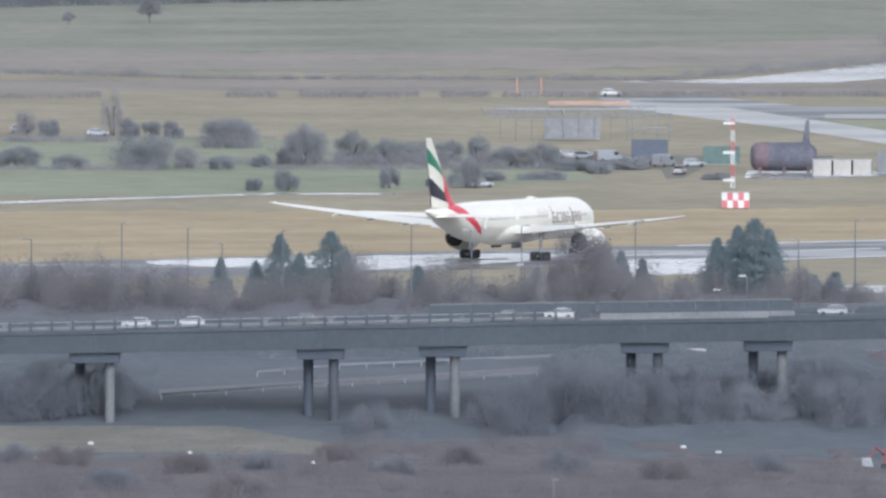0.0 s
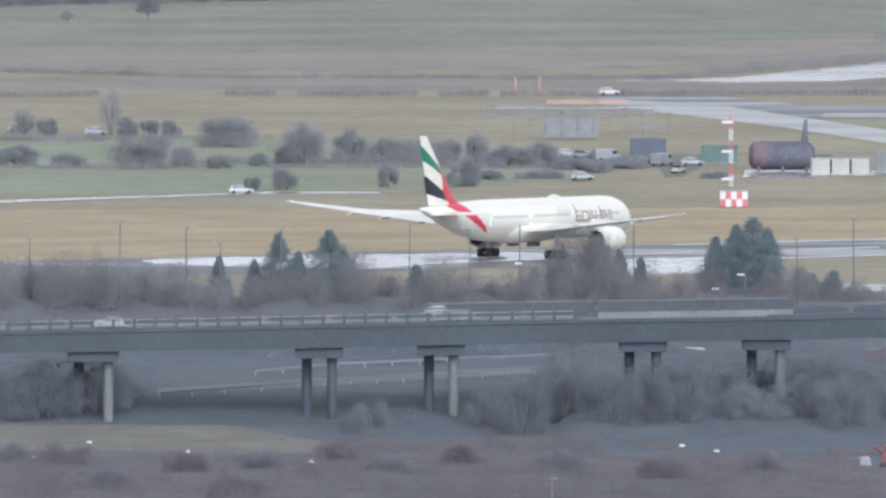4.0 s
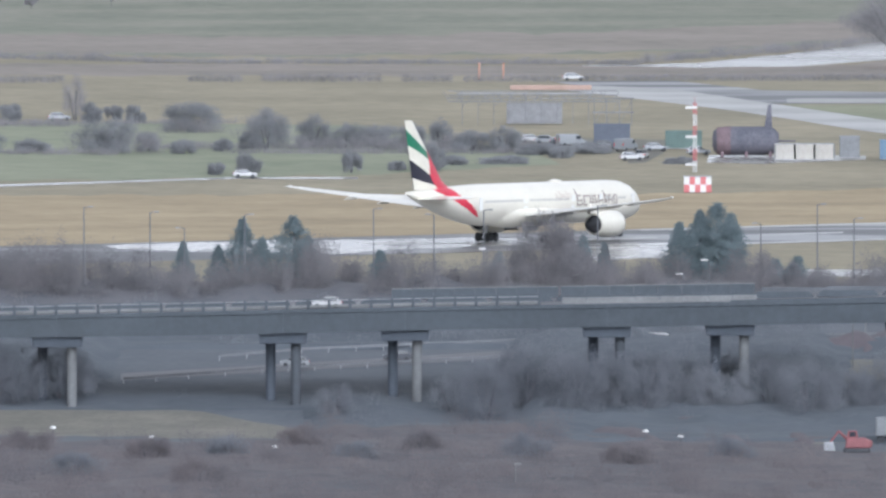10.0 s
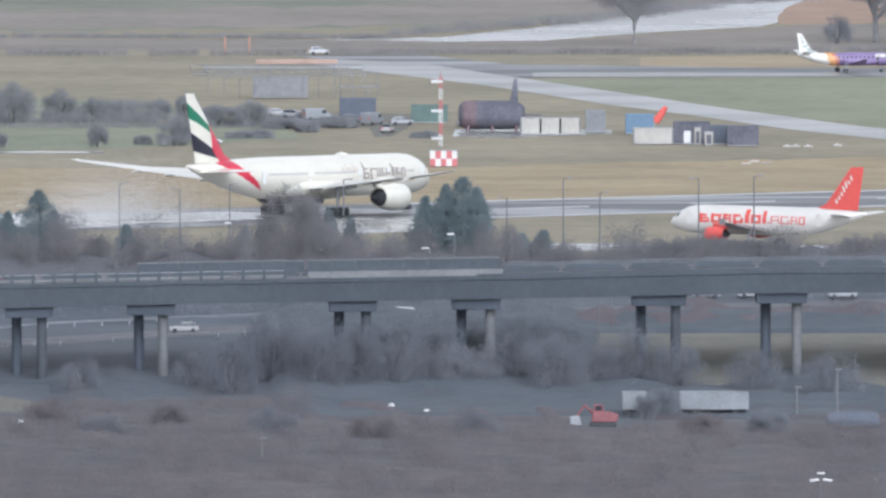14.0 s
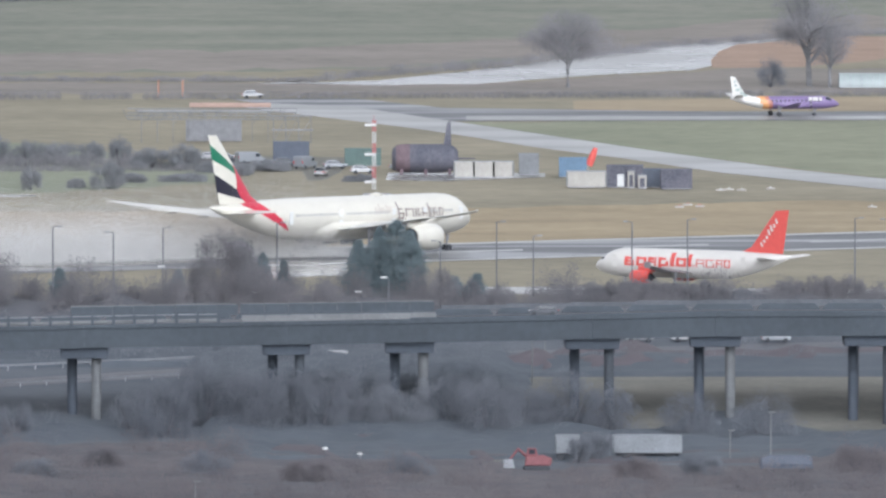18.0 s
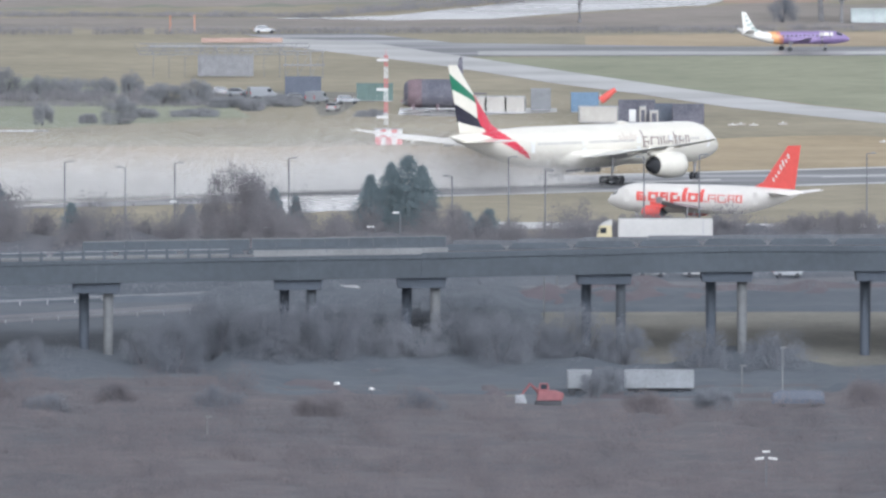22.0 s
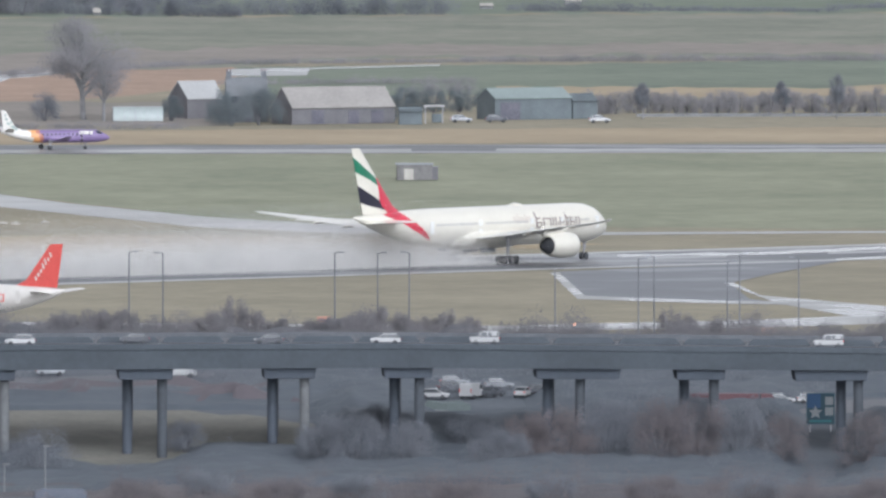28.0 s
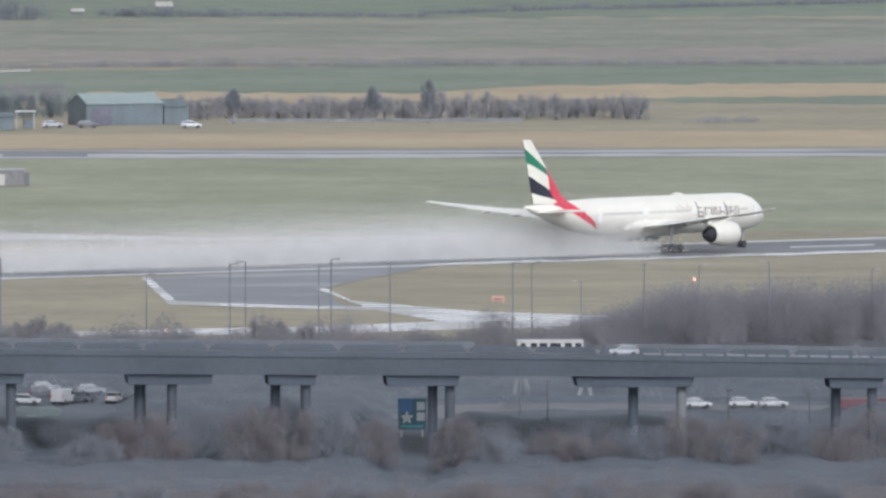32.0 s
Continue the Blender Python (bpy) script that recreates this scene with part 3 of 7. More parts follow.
def narrow_jet():
    """The short white airliner with an orange tail."""
    ob = thing("airliner", (0, 0, 0), 0, "small white airliner with an orange-red tail waiting on the taxiway", "airliner")
    spins = []
    main, az = 16.1, 3.75
    sec = [(0, -0.62, 0.04, 0.04), (0.15, -0.6, 0.35, 0.32), (0.6, -0.5, 0.75, 0.72), (1.3, -0.36, 1.1, 1.1), (2.2, -0.2, 1.45, 1.5), (3.3, -0.08, 1.74, 1.85), (4.6, 0, 1.93, 2.03), (6, 0, 1.97, 2.07)]
    sec += [(x, 0, 1.97, 2.07) for x in (10, 14, 18, 21)]
    for i in range(12):
        x = 22 + i * 1.02
        k = max(0.0, (x - 22) / 11.4)
        h = 2.07 * (1 - k ** 1.5) + 0.14 * k
        sec.append((x, (2.07 - h) * 0.72 if k else 0, 1.97 * (1 - k ** 1.7) + 0.12 * k, h))
    n = 36
    b, grid = loft(fuselage(sec, az, n))
    for (i, k), f in grid.items():
        f.smooth = True
        x = (sec[i][0] + sec[i + 1][0]) / 2
        a = abs(((k + 0.5) / n * 360 + 180) % 360 - 180)
        if 1.3 < x < 2.3 and 25 < a < 62:
            f.material_index = 1
    b.transform(Matrix.Translation((main, 0, 0)))
    body = part("fuselage", b, [PAINT_E, GLASSY], ob, "white fuselage")
    for s in (-1, 1):
        for x in (4.4, 26.4):
            part("cabin_door", box((0.8, 0.04, 1.8), (main - x, s * (1.9 if x < 10 else 1.72), az - 0.55), 0.0), PAINT_E, body)
    thick, thin = 0.5, 0.2
    name_bars(body, main - 24.2, 0.27, [(1.75, 1.3, 0, thick), (1.75, 1.3, 0, thick), (1.5, 1.3, 0, thick), (1.75, 1.3, -0.5, thick), (0.75, 1.95, 0, thick), (1.75, 1.3, 0, thick), (0.62, 1.8, 0, thick), (0.25, 0.3, 0, 0.25), (1.4, 1.15, 0, thin), (1.5, 1.15, 0, thin), (1.1, 1.15, 0, thin), (1.0, 1.15, 0, thin)], -0.35, 1.97, 2.07, az, ORANGE, "plain bar of the airline's name")
    rows = [(1.2, 10.6, 17.4, 2.75, 0.5), (2.1, 11.2, 17.4, 2.8, 0.45), (6.4, 13.6, 17.6, 3.15, 0.28), (16.2, 18.9, 20.6, 4.1, 0.1), (16.95, 19.7, 20.7, 4.2, 0.04)]

    def tipfence(w, s):
        part("wingtip_fence", box((1.1, 0.05, 0.9), (main - 20.2, s * 17.0, 3.8), 0.02), WINGGREY, w)
        for y0, y1, a0, a1, z0, z1 in ((2.3, 6.2, 17.3, 17.5, 2.65, 3.05), (6.6, 12.4, 17.6, 19.2, 3.05, 3.65)):
            part("flap", loft([aerofoil((main - a0 + 0.2, s * y0, z0), (main - a0 - 1.0, s * y0, z0 - 0.3), 0.08, (0, 0, 1)), aerofoil((main - a1 + 0.2, s * y1, z1), (main - a1 - 0.7, s * y1, z1 - 0.2), 0.06, (0, 0, 1))])[0], WINGGREY, w)

    wing(ob, "wing", [(y, a - main, c - main, z, th) for y, a, c, z, th in rows], WINGGREY, True, tipfence)
    rows = [(0.4, 27.8, 31.4, 4.7, 0.24), (6.2, 31.2, 32.8, 5.2, 0.12)]
    wing(ob, "tailplane", [(y, a - main, c - main, z, th) for y, a, c, z, th in rows], PAINT_E)
    f = [aerofoil((main - 25.0, 0, 5.7), (main - 32.0, 0, 5.5), 0.2, (0, 1, 0)), aerofoil((main - 26.6, 0, 6.4), (main - 32.1, 0, 6.2), 0.2, (0, 1, 0)), aerofoil((main - 30.8, 0, 11.66), (main - 33.0, 0, 11.76), 0.09, (0, 1, 0))]
    fin = part("fin", loft(f)[0], ORANGE, ob, "orange-red tail fin")
    for s in (-1, 1):
        for i in range(7):
            k = i / 6
            part("name_bar", box((0.3, 0.03, (0.6, 0.5, 0.5, 0.85, 0.95, 0.55, 0.75)[i]), (main - 28.6 - k * 2.5, s * (0.22 - 0.05 * k), 6.5 + k * 3.3), 0, (0, 20, 0)), PAINT_E, fin, "plain white bar of the airline's name")
        engine(ob, 10.1 - main, s * 5.75, 1.95, 3.1, 1.02, ORANGE)
    gear(ob, 11.04, 0, 2.2, 0.38, [0.0], 0.25, spins)
    for s in (-1, 1):
        gear(ob, 0, s * 3.8, 2.9, 0.58, [0.0], 0.46, spins)
    return ob, spins


def prop_plane():
    """The small purple twin-propeller airliner."""
    ob = thing("propeller_airliner", (0, 0, 0), 0, "small purple propeller airliner with a white tail on the taxiway", "airliner")
    spins = []
    main, az = 11.6, 2.35
    sec = [(0, -0.35, 0.04, 0.04), (0.2, -0.33, 0.3, 0.28), (0.8, -0.22, 0.62, 0.6), (1.6, -0.1, 0.88, 0.88), (2.6, 0, 1.08, 1.12), (3.6, 0, 1.155, 1.155)]
    sec += [(x, 0, 1.155, 1.155) for x in (6, 9, 11, 12.2, 12.8)]
    for i in range(15):
        x = 13.0 + i * 0.47
        k = (x - 13) / 6.7
        h = 1.155 * (1 - k ** 1.4) + 0.1 * k
        sec.append((x, (1.155 - h) * 0.75, 1.155 * (1 - k ** 1.6) + 0.08 * k, h))
    n = 28
    b, grid = loft(fuselage(sec, az, n))
    for (i, k), f in grid.items():
        f.smooth = True
        x = (sec[i][0] + sec[i + 1][0]) / 2
        a = abs(((k + 0.5) / n * 360 + 180) % 360 - 180)
        x2 = x + a * 0.008
        f.material_index = 0 if x2 < 13.0 else (1 if x2 < 13.7 else (2 if x2 < 15.0 else 3))
        if 1.5 < x < 2.7 and 25 < a < 65:
            f.material_index = 4
    b.transform(Matrix.Translation((main, 0, 0)))
    body = part("fuselage", b, [PURPLE, mat("russet_paint", (0.42, 0.17, 0.12), 0.35, 0.1, 4, local=True), AMBER, PAINT_E, GLASSY], ob, "purple fuselage with an orange band")
    for s in (-1, 1):
        for i in range(12):
            part("cabin_window", box((0.26, 0.03, 0.36), (main - 3.9 - i * 0.76, s * 1.14, az + 0.15), 0), GLASSY, body)
        for i, wd in enumerate((0.5, 0.35, 0.7, 0.6)):
            part("name_bar", box((wd, 0.03, 0.62), (main - 3.6 - (0, 0.6, 1.05, 1.85)[i], s * 1.165, az + 0.32), 0), PAINT_E, body, "plain white bar of the airline's name")
    rows = [(0.8, 8.0, 10.6, 1.5, 0.26), (4.0, 8.25, 10.5, 1.85, 0.2), (10.7, 9.0, 10.1, 2.65, 0.08)]
    wing(ob, "wing", [(y, a - main, c - main, z, th) for y, a, c, z, th in rows], PURPLE)
    rows = [(0.2, 17.3, 19.2, 3.2, 0.12), (4.6, 18.3, 19.4, 3.9, 0.05)]
    wing(ob, "tailplane", [(y, a - main, c - main, z, th) for y, a, c, z, th in rows], PAINT_E)
    f = [aerofoil((main - 15.2, 0, 3.3), (main - 19.0, 0, 3.1), 0.12, (0, 1, 0)), aerofoil((main - 17.0, 0, 3.9), (main - 19.2, 0, 3.7), 0.12, (0, 1, 0)), aerofoil((main - 18.8, 0, 6.9), (main - 19.6, 0, 6.97), 0.06, (0, 1, 0))]
    fin = part("fin", loft(f)[0], PAINT_E, ob, "white tail fin with a grey-green pattern")
    sage = mat("grey_green_paint", (0.3, 0.36, 0.33), 0.4, 0.15, 1, local=True)
    for s in (-1, 1):
        for x, z, w, h in ((17.6, 3.8, 0.7, 0.5), (18.4, 4.4, 0.6, 0.45), (17.9, 4.6, 0.35, 0.5), (18.7, 5.2, 0.5, 0.4), (18.9, 5.9, 0.35, 0.4), (17.0, 3.5, 0.7, 0.35)):
            part("pattern_patch", box((w, 0.02, h), (main - x, s * 0.125, z), 0, (0, 20, 0)), sage, fin, "grey-green painted patch")
    for s in (-1, 1):
        nac = part("engine", loft(fuselage([(6.0, 0.05, 0.2, 0.2), (6.2, 0.05, 0.36, 0.42), (7.2, 0, 0.46, 0.6), (9.5, 0, 0.46, 0.6), (11.2, 0.05, 0.3, 0.4), (12.2, 0.1, 0.08, 0.1)], 2.05, 16))[0], PURPLE, ob, smooth=True)
        nac.location = (main, s * 3.36, 0)
        prop = part("propeller", tube([(-5.55, 0, 0), (-5.75, 0, 0), (-6.0, 0, 0)], [0.03, 0.16, 0.18], 10), METAL, nac)
        prop.location = (0, 0, 2.1)
        for k in range(4):
            a = math.pi / 4 + k * math.pi / 2
            bl = part("blade", box((0.06, 0.24, 1.5), (-5.8, 0, 0.15), 0.02, taper=0.6), TYRE, prop)
            bl.rotation_euler = (a, 0, 0)
    gear(ob, 7.1, 0, 1.4, 0.28, [0.0], 0.18, spins)
    for s in (-1, 1):
        gear(ob, 0, s * 3.36, 1.9, 0.4, [0.0], 0.25, spins)
    return ob, spins


jet, jet_wheels = wide_jet()
taxi_jet, taxi_wheels = narrow_jet()
commuter, _ = prop_plane()
# ---- viaduct ----
DECK = [(-700, 606, 648), (0, 589, 628), (440, 580, 622), (870, 571, 612), (1400, 563, 604), (1900, 552, 594), (2600, 551, 591), (3500, 561, 598), (4200, 572, 604), (5000, 590, 622)]
PV = 13.4
VY = UNIT / PV
DU = [d[0] for d in DECK]


def deck_x(u):
    return (u - U0) / PV


def deck_z(u):
    return EYE[2] - (float(np.interp(u, DU, [d[1] for d in DECK])) - V0) / PV


def deck_low(u):
    return EYE[2] - (float(np.interp(u, DU, [d[2] for d in DECK])) - V0) / PV


PIERS = [(140, 193), (545, 590), (762, 805), (1118, 1165), (1335, 1385), (1654, 1714), (1875, 1929), (2149, 2209), (2407, 2462), (2624, 2666), (2897, 2952), (3140, 3190), (3420, 3447), (3778, 3860), (4140, 4200)]

# crossheads that reach past their columns
HEADS = {2897: (2874, 3020), 3420: (3334, 3460), 3778: (3674, 3876)}


def build_viaduct():
    ob = thing("viaduct", (0, 0, 0), 0, "long weathered concrete motorway viaduct on round columns", "viaduct", kind="structure")
    us = [-700, *[(a + b) / 2 for a, b in PIERS], 5000]
    for u0, u1 in zip(us, us[1:]):
        n = 4
        rings = []
        for i in range(n + 1):
            u = u0 + (u1 - u0) * i / n + (0.15 if i == 0 else (-0.15 if i == n else 0))
            x, zt, zb = deck_x(u), deck_z(u), deck_low(u)
            rings.append([Vector((x, VY, zt)), Vector((x, VY, zt - 0.5)), Vector((x, VY + 0.08, zt - 0.6)), Vector((x, VY + 0.2, zt - 1.5)), Vector((x, VY + 0.4, zb)), Vector((x, VY + 19.5, zb)), Vector((x, VY + 21.5, zt - 0.5)), Vector((x, VY + 22, zt))])
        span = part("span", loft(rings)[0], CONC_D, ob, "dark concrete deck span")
        # parapet coping
        rr = []
        up = 0.06 if u0 < 1300 else 0.3
        for i in range(n + 1):
            u = u0 + (u1 - u0) * i / n + (0.15 if i == 0 else (-0.15 if i == n else 0))
            x, zt = deck_x(u), deck_z(u)
            rr.append([Vector((x, VY - 0.08, zt - 0.42)), Vector((x, VY + 0.4, zt - 0.42)), Vector((x, VY + 0.4, zt + up)), Vector((x, VY - 0.08, zt + up))])
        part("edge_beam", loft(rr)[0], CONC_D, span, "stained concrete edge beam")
        rr = [[Vector((r[0].x, VY + 0.45, r[0].z + 0.43)), Vector((r[0].x, VY + 21.2, r[0].z + 0.43)), Vector((r[0].x, VY + 21.2, r[0].z + 0.45)), Vector((r[0].x, VY + 0.45, r[0].z + 0.45))] for r in rr]
        part("carriageway", loft(rr)[0], LANE, span, "wet asphalt carriageway")
    for a, c in PIERS:
        m = (a + c) / 2
        zt = deck_low(m)
        h0, h1 = HEADS.get(a, (m - max(41.5, (c - a) / 2 + 17), m + max(41.5, (c - a) / 2 + 17)))
        # Crosshead tone holds the shade under the deck.
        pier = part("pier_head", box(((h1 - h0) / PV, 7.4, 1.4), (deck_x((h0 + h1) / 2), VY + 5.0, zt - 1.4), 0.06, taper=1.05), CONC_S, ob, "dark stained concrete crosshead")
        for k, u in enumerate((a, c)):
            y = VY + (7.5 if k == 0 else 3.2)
            # Rear columns take the shaded tone, the listed front ones the lit tone.
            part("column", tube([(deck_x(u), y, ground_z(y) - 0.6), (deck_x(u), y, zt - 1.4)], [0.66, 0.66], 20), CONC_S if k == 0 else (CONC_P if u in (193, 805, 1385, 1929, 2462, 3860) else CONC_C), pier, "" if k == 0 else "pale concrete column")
    # central barrier
    u = -690
    while u < 4900:
        x0, x1 = deck_x(u), deck_x(u + 116)
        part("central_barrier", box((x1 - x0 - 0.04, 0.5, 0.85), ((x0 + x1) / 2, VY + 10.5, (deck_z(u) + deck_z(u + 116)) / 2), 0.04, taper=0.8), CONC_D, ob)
        u += 116
    # railing on the western half
    u = -690
    prev = None
    rails = []
    while u < 1050:
        x, z = deck_x(u), deck_z(u)
        part("railing_post", box((0.42, 0.3, 1.25), (x, VY + 0.1, z + 0.02), 0.03, taper=0.8), CONC_D, ob)
        rails.append((x, VY + 0.3, z + 1.15))
        u += 37.2
    part("railing", tube(rails, [0.05] * len(rails), 6), METAL, ob)
    # Pale bar added to stand in for the wet carriageway's bright strip.
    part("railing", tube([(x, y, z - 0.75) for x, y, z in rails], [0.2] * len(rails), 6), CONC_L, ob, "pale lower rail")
    rails = []
    for i in range(30):
        u = 3786 + i * 37.2
        x, z = deck_x(u), deck_z(u)
        part("railing_post", box((0.42, 0.3, 1.25), (x, VY + 0.1, z + 0.02), 0.03, taper=0.8), CONC_D, ob)
        rails.append((x, VY + 0.3, z + 0.4))
    # Same pale bar, added for the bright road strip at this end.
    part("railing", tube(rails, [0.16] * len(rails), 6), CONC_L, ob, "pale lower rail")
    # screen walls
    for u0, u1, h, yy, mt, lab in ((760, 1058, 1.4, 21.4, CONC_D, "dark screen wall"), (1062, 1408, 1.4, 21.4, CONC_D, "dark screen wall"), (1062, 1408, 0.85, 0.2, CONC_L, "pale concrete parapet panel")):
        k = 8
        for i in range(k):
            ua, ub = u0 + (u1 - u0) * i / k, u0 + (u1 - u0) * (i + 1) / k - 0.7
            x0, x1 = deck_x(ua), deck_x(ub)
            z = deck_z((ua + ub) / 2)
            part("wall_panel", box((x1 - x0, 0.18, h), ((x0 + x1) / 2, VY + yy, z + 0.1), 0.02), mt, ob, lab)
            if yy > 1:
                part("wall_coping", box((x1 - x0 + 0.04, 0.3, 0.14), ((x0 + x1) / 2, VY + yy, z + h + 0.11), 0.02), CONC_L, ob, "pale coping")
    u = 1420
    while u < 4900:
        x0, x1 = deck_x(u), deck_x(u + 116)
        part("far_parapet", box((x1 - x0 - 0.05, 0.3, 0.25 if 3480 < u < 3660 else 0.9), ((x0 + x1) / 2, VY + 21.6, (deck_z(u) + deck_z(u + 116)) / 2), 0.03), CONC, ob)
        u += 116
    # slip road behind the main deck
    u = 900
    while u < 2900:
        x0, x1 = deck_x(u), deck_x(u + 100)
        z = (deck_z(u) + deck_z(u + 100)) / 2 - 0.9
        span = part("slip_road_span", box((x1 - x0, 6.6, 0.9), ((x0 + x1) / 2, VY + 25.6, z - 0.9), 0.05), CONC_D, ob, "dark concrete slip road deck")
        part("slip_road_surface", box((x1 - x0, 6.0, 0.02), ((x0 + x1) / 2, VY + 25.6, z + 0.004), 0), LANE, span)
        u += 100
    for a, c in PIERS:
        if 900 < a < 2900:
            x = deck_x(a) * (VY + 25.6) / VY
            part("slip_road_column", tube([(x, VY + 25.6, ground_z(VY + 25) - 0.5), (x, VY + 25.6, deck_z(a) - 1.75)], [0.5, 0.5], 14), CONC, ob)
    return ob


build_viaduct()

# ---- scrub, hedges and trees ----
def twig_mat(name, col, col2, size=9):
    """Twigs and leaves: light also passes through the thin growth."""
    m = mat(name, col, 0.9, 0.18, size, col2=col2)
    n, l = m.node_tree.nodes, m.node_tree.links
    tr, mix = n.new("ShaderNodeBsdfTranslucent"), n.new("ShaderNodeMixShader")
    b = n["Principled BSDF"]
    l.new(b.inputs["Base Color"].links[0].from_socket, tr.inputs["Color"])
    mix.inputs[0].default_value = 0.25
    l.new(b.outputs[0], mix.inputs[1])
    l.new(tr.outputs[0], mix.inputs[2])
    l.new(mix.outputs[0], n["Material Output"].inputs["Surface"])
    return m


# Blue-grey haze is mixed into these twig, needle and leaf colours.
TWIG = twig_mat("bare_twigs", (0.17, 0.17, 0.181), (0.196, 0.183, 0.187), 12)
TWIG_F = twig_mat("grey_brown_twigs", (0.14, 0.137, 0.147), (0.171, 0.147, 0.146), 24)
TWIG_D = twig_mat("dark_twigs", (0.160, 0.172, 0.196), (0.176, 0.184, 0.200), 14)
NEEDLE = twig_mat("conifer_needles", (0.142, 0.182, 0.196), (0.156, 0.196, 0.206), 4)
BARK = mat("bark", (0.12, 0.12, 0.13), 0.9, 0.3, 1)
# Bark of distant trees, lightened to mix in haze.
FARBARK = mat("haze_pale_bark", (0.2, 0.198, 0.2), 0.9, 0.25, 1)
IVY = twig_mat("evergreen_leaves", (0.125, 0.15, 0.16), (0.14, 0.16, 0.165), 4)


def tuft_mesh(name, clumps, size, material, seed, upright=0.5, flat=1.0):
    """Many small leaf-like blades filling clumps of (centre, radii, count)."""
    rng = np.random.default_rng(seed)
    V, F = [], []
    for c, r, n in clumps:
        d = rng.normal(size=(n, 3))
        d /= np.linalg.norm(d, axis=1)[:, None]
        face = d * 0.45 + np.array((0.0, -0.5, 0.8)) + rng.normal(size=(n, 3)) * 0.08
        face /= np.linalg.norm(face, axis=1)[:, None]
        F.append(np.repeat(face, 3, axis=0))
        d *= rng.random((n, 1)) ** 0.5 * (1 + 0.4 * rng.random((n, 1)) ** 4)
        ctr = np.array(c) + d * np.array(r)
        a = rng.normal(size=(n, 3))
        a[:, 2] = np.abs(a[:, 2]) + upright
        a /= np.linalg.norm(a, axis=1)[:, None]
        s = np.cross(a, rng.normal(size=(n, 3)))
        s /= np.linalg.norm(s, axis=1)[:, None]
        ln = size * (0.6 + 0.9 * rng.random((n, 1)))
        w = ln * 0.2 * flat
        # all blades wind the same way, so that their soft outward normals hold
        s *= np.where(np.cross(s, a) @ np.array((0.0, -1.0, 0.05)) < 0, -1.0, 1.0)[:, None]
        V.append(np.stack([ctr - a * ln - s * w, ctr - a * ln + s * w, ctr + a * ln], 1))
    V = np.concatenate(V).reshape(-1, 3)
    me = bpy.data.meshes.new(name)
    nt = len(V) // 3
    me.vertices.add(len(V))
    me.vertices.foreach_set("co", V.ravel())
    me.loops.add(len(V))
    me.loops.foreach_set("vertex_index", np.arange(len(V), dtype=np.int32))
    me.polygons.add(nt)
    me.polygons.foreach_set("loop_start", np.arange(0, len(V), 3, dtype=np.int32))
    me.update(calc_edges=True)
    soft = me.attributes.new("custom_normal", "FLOAT_VECTOR", "POINT")
    soft.data.foreach_set("vector", np.concatenate(F).astype(np.float32).ravel())
    me.materials.append(material)
    return me


def canopy(name, u0, u1, v0, v1, height, material, label, seed, sx=1.3, sy=2.4, lump=1.0):
    """The closed tangle of low growth between two bearings and two dips; height(u, v) is its height in metres."""
    y0, y1 = site(0, v1).y, site(0, v0).y
    x0, x1 = (u0 - U0) / scale_at(v1), (u1 - U0) / scale_at(v0)
    nx, ny = int((x1 - x0) / sx) + 1, int((y1 - y0) / sy) + 1
    verts, tall = [], []
    for j in range(ny + 1):
        y = y0 + (y1 - y0) * j / ny
        p = UNIT / y
        v = float(np.interp(p, NP, NV))
        for i in range(nx + 1):
            x = x0 + (x1 - x0) * i / nx
            h = height(U0 + x * p, v) * min(1.0, 0.05 + j / 3, 0.05 + (ny - j) / 3)
            q = noise.noise(Vector((x / 8, y / 13, seed))) * 0.5 + noise.noise(Vector((x / 2.6, y / 4.5, seed + 7))) * 0.22
            h = h * (1 + q * lump) if h > 0.2 else -0.6
            verts.append((x, y, ground_z(y) + h - 0.25))
            tall.append(h)
    n = nx + 1
    faces = []
    for j in range(ny):
        for i in range(nx):
            f = (j * n + i, j * n + i + 1, (j + 1) * n + i + 1, (j + 1) * n + i)
            if max(tall[k] for k in f) > 0:
                faces.append(f)
    return tagged(mesh_ob(name, verts, faces, material, smooth=True), label, "scrub", "", "stuff")


def scrub(name, spots, density, size, material, label, seed):
    """Scrub of kind stuff: spots are (u, v, width m, height m)."""
    rng = random.Random(seed)
    clumps = []
    for u, v, w, h in spots:
        c = site(u, v)
        for k in range(max(1, int(w / 2.2))):
            hh = h * (0.6 + 0.55 * rng.random())
            x = c.x + (rng.random() - 0.5) * w
            y = c.y + (rng.random() - 0.5) * w * 0.8
            clumps.append(((x, y, ground_z(y) + hh * 0.45), (1.5 + rng.random(), 1.5 + rng.random(), hh * 0.55), int(density * hh * (0.6 + 0.8 * rng.random()))))
    ob = new(name, tuft_mesh(name, clumps, size, material, seed))
    return tagged(ob, label, "scrub", "", "stuff")


rs = random.Random(5)
spots = []
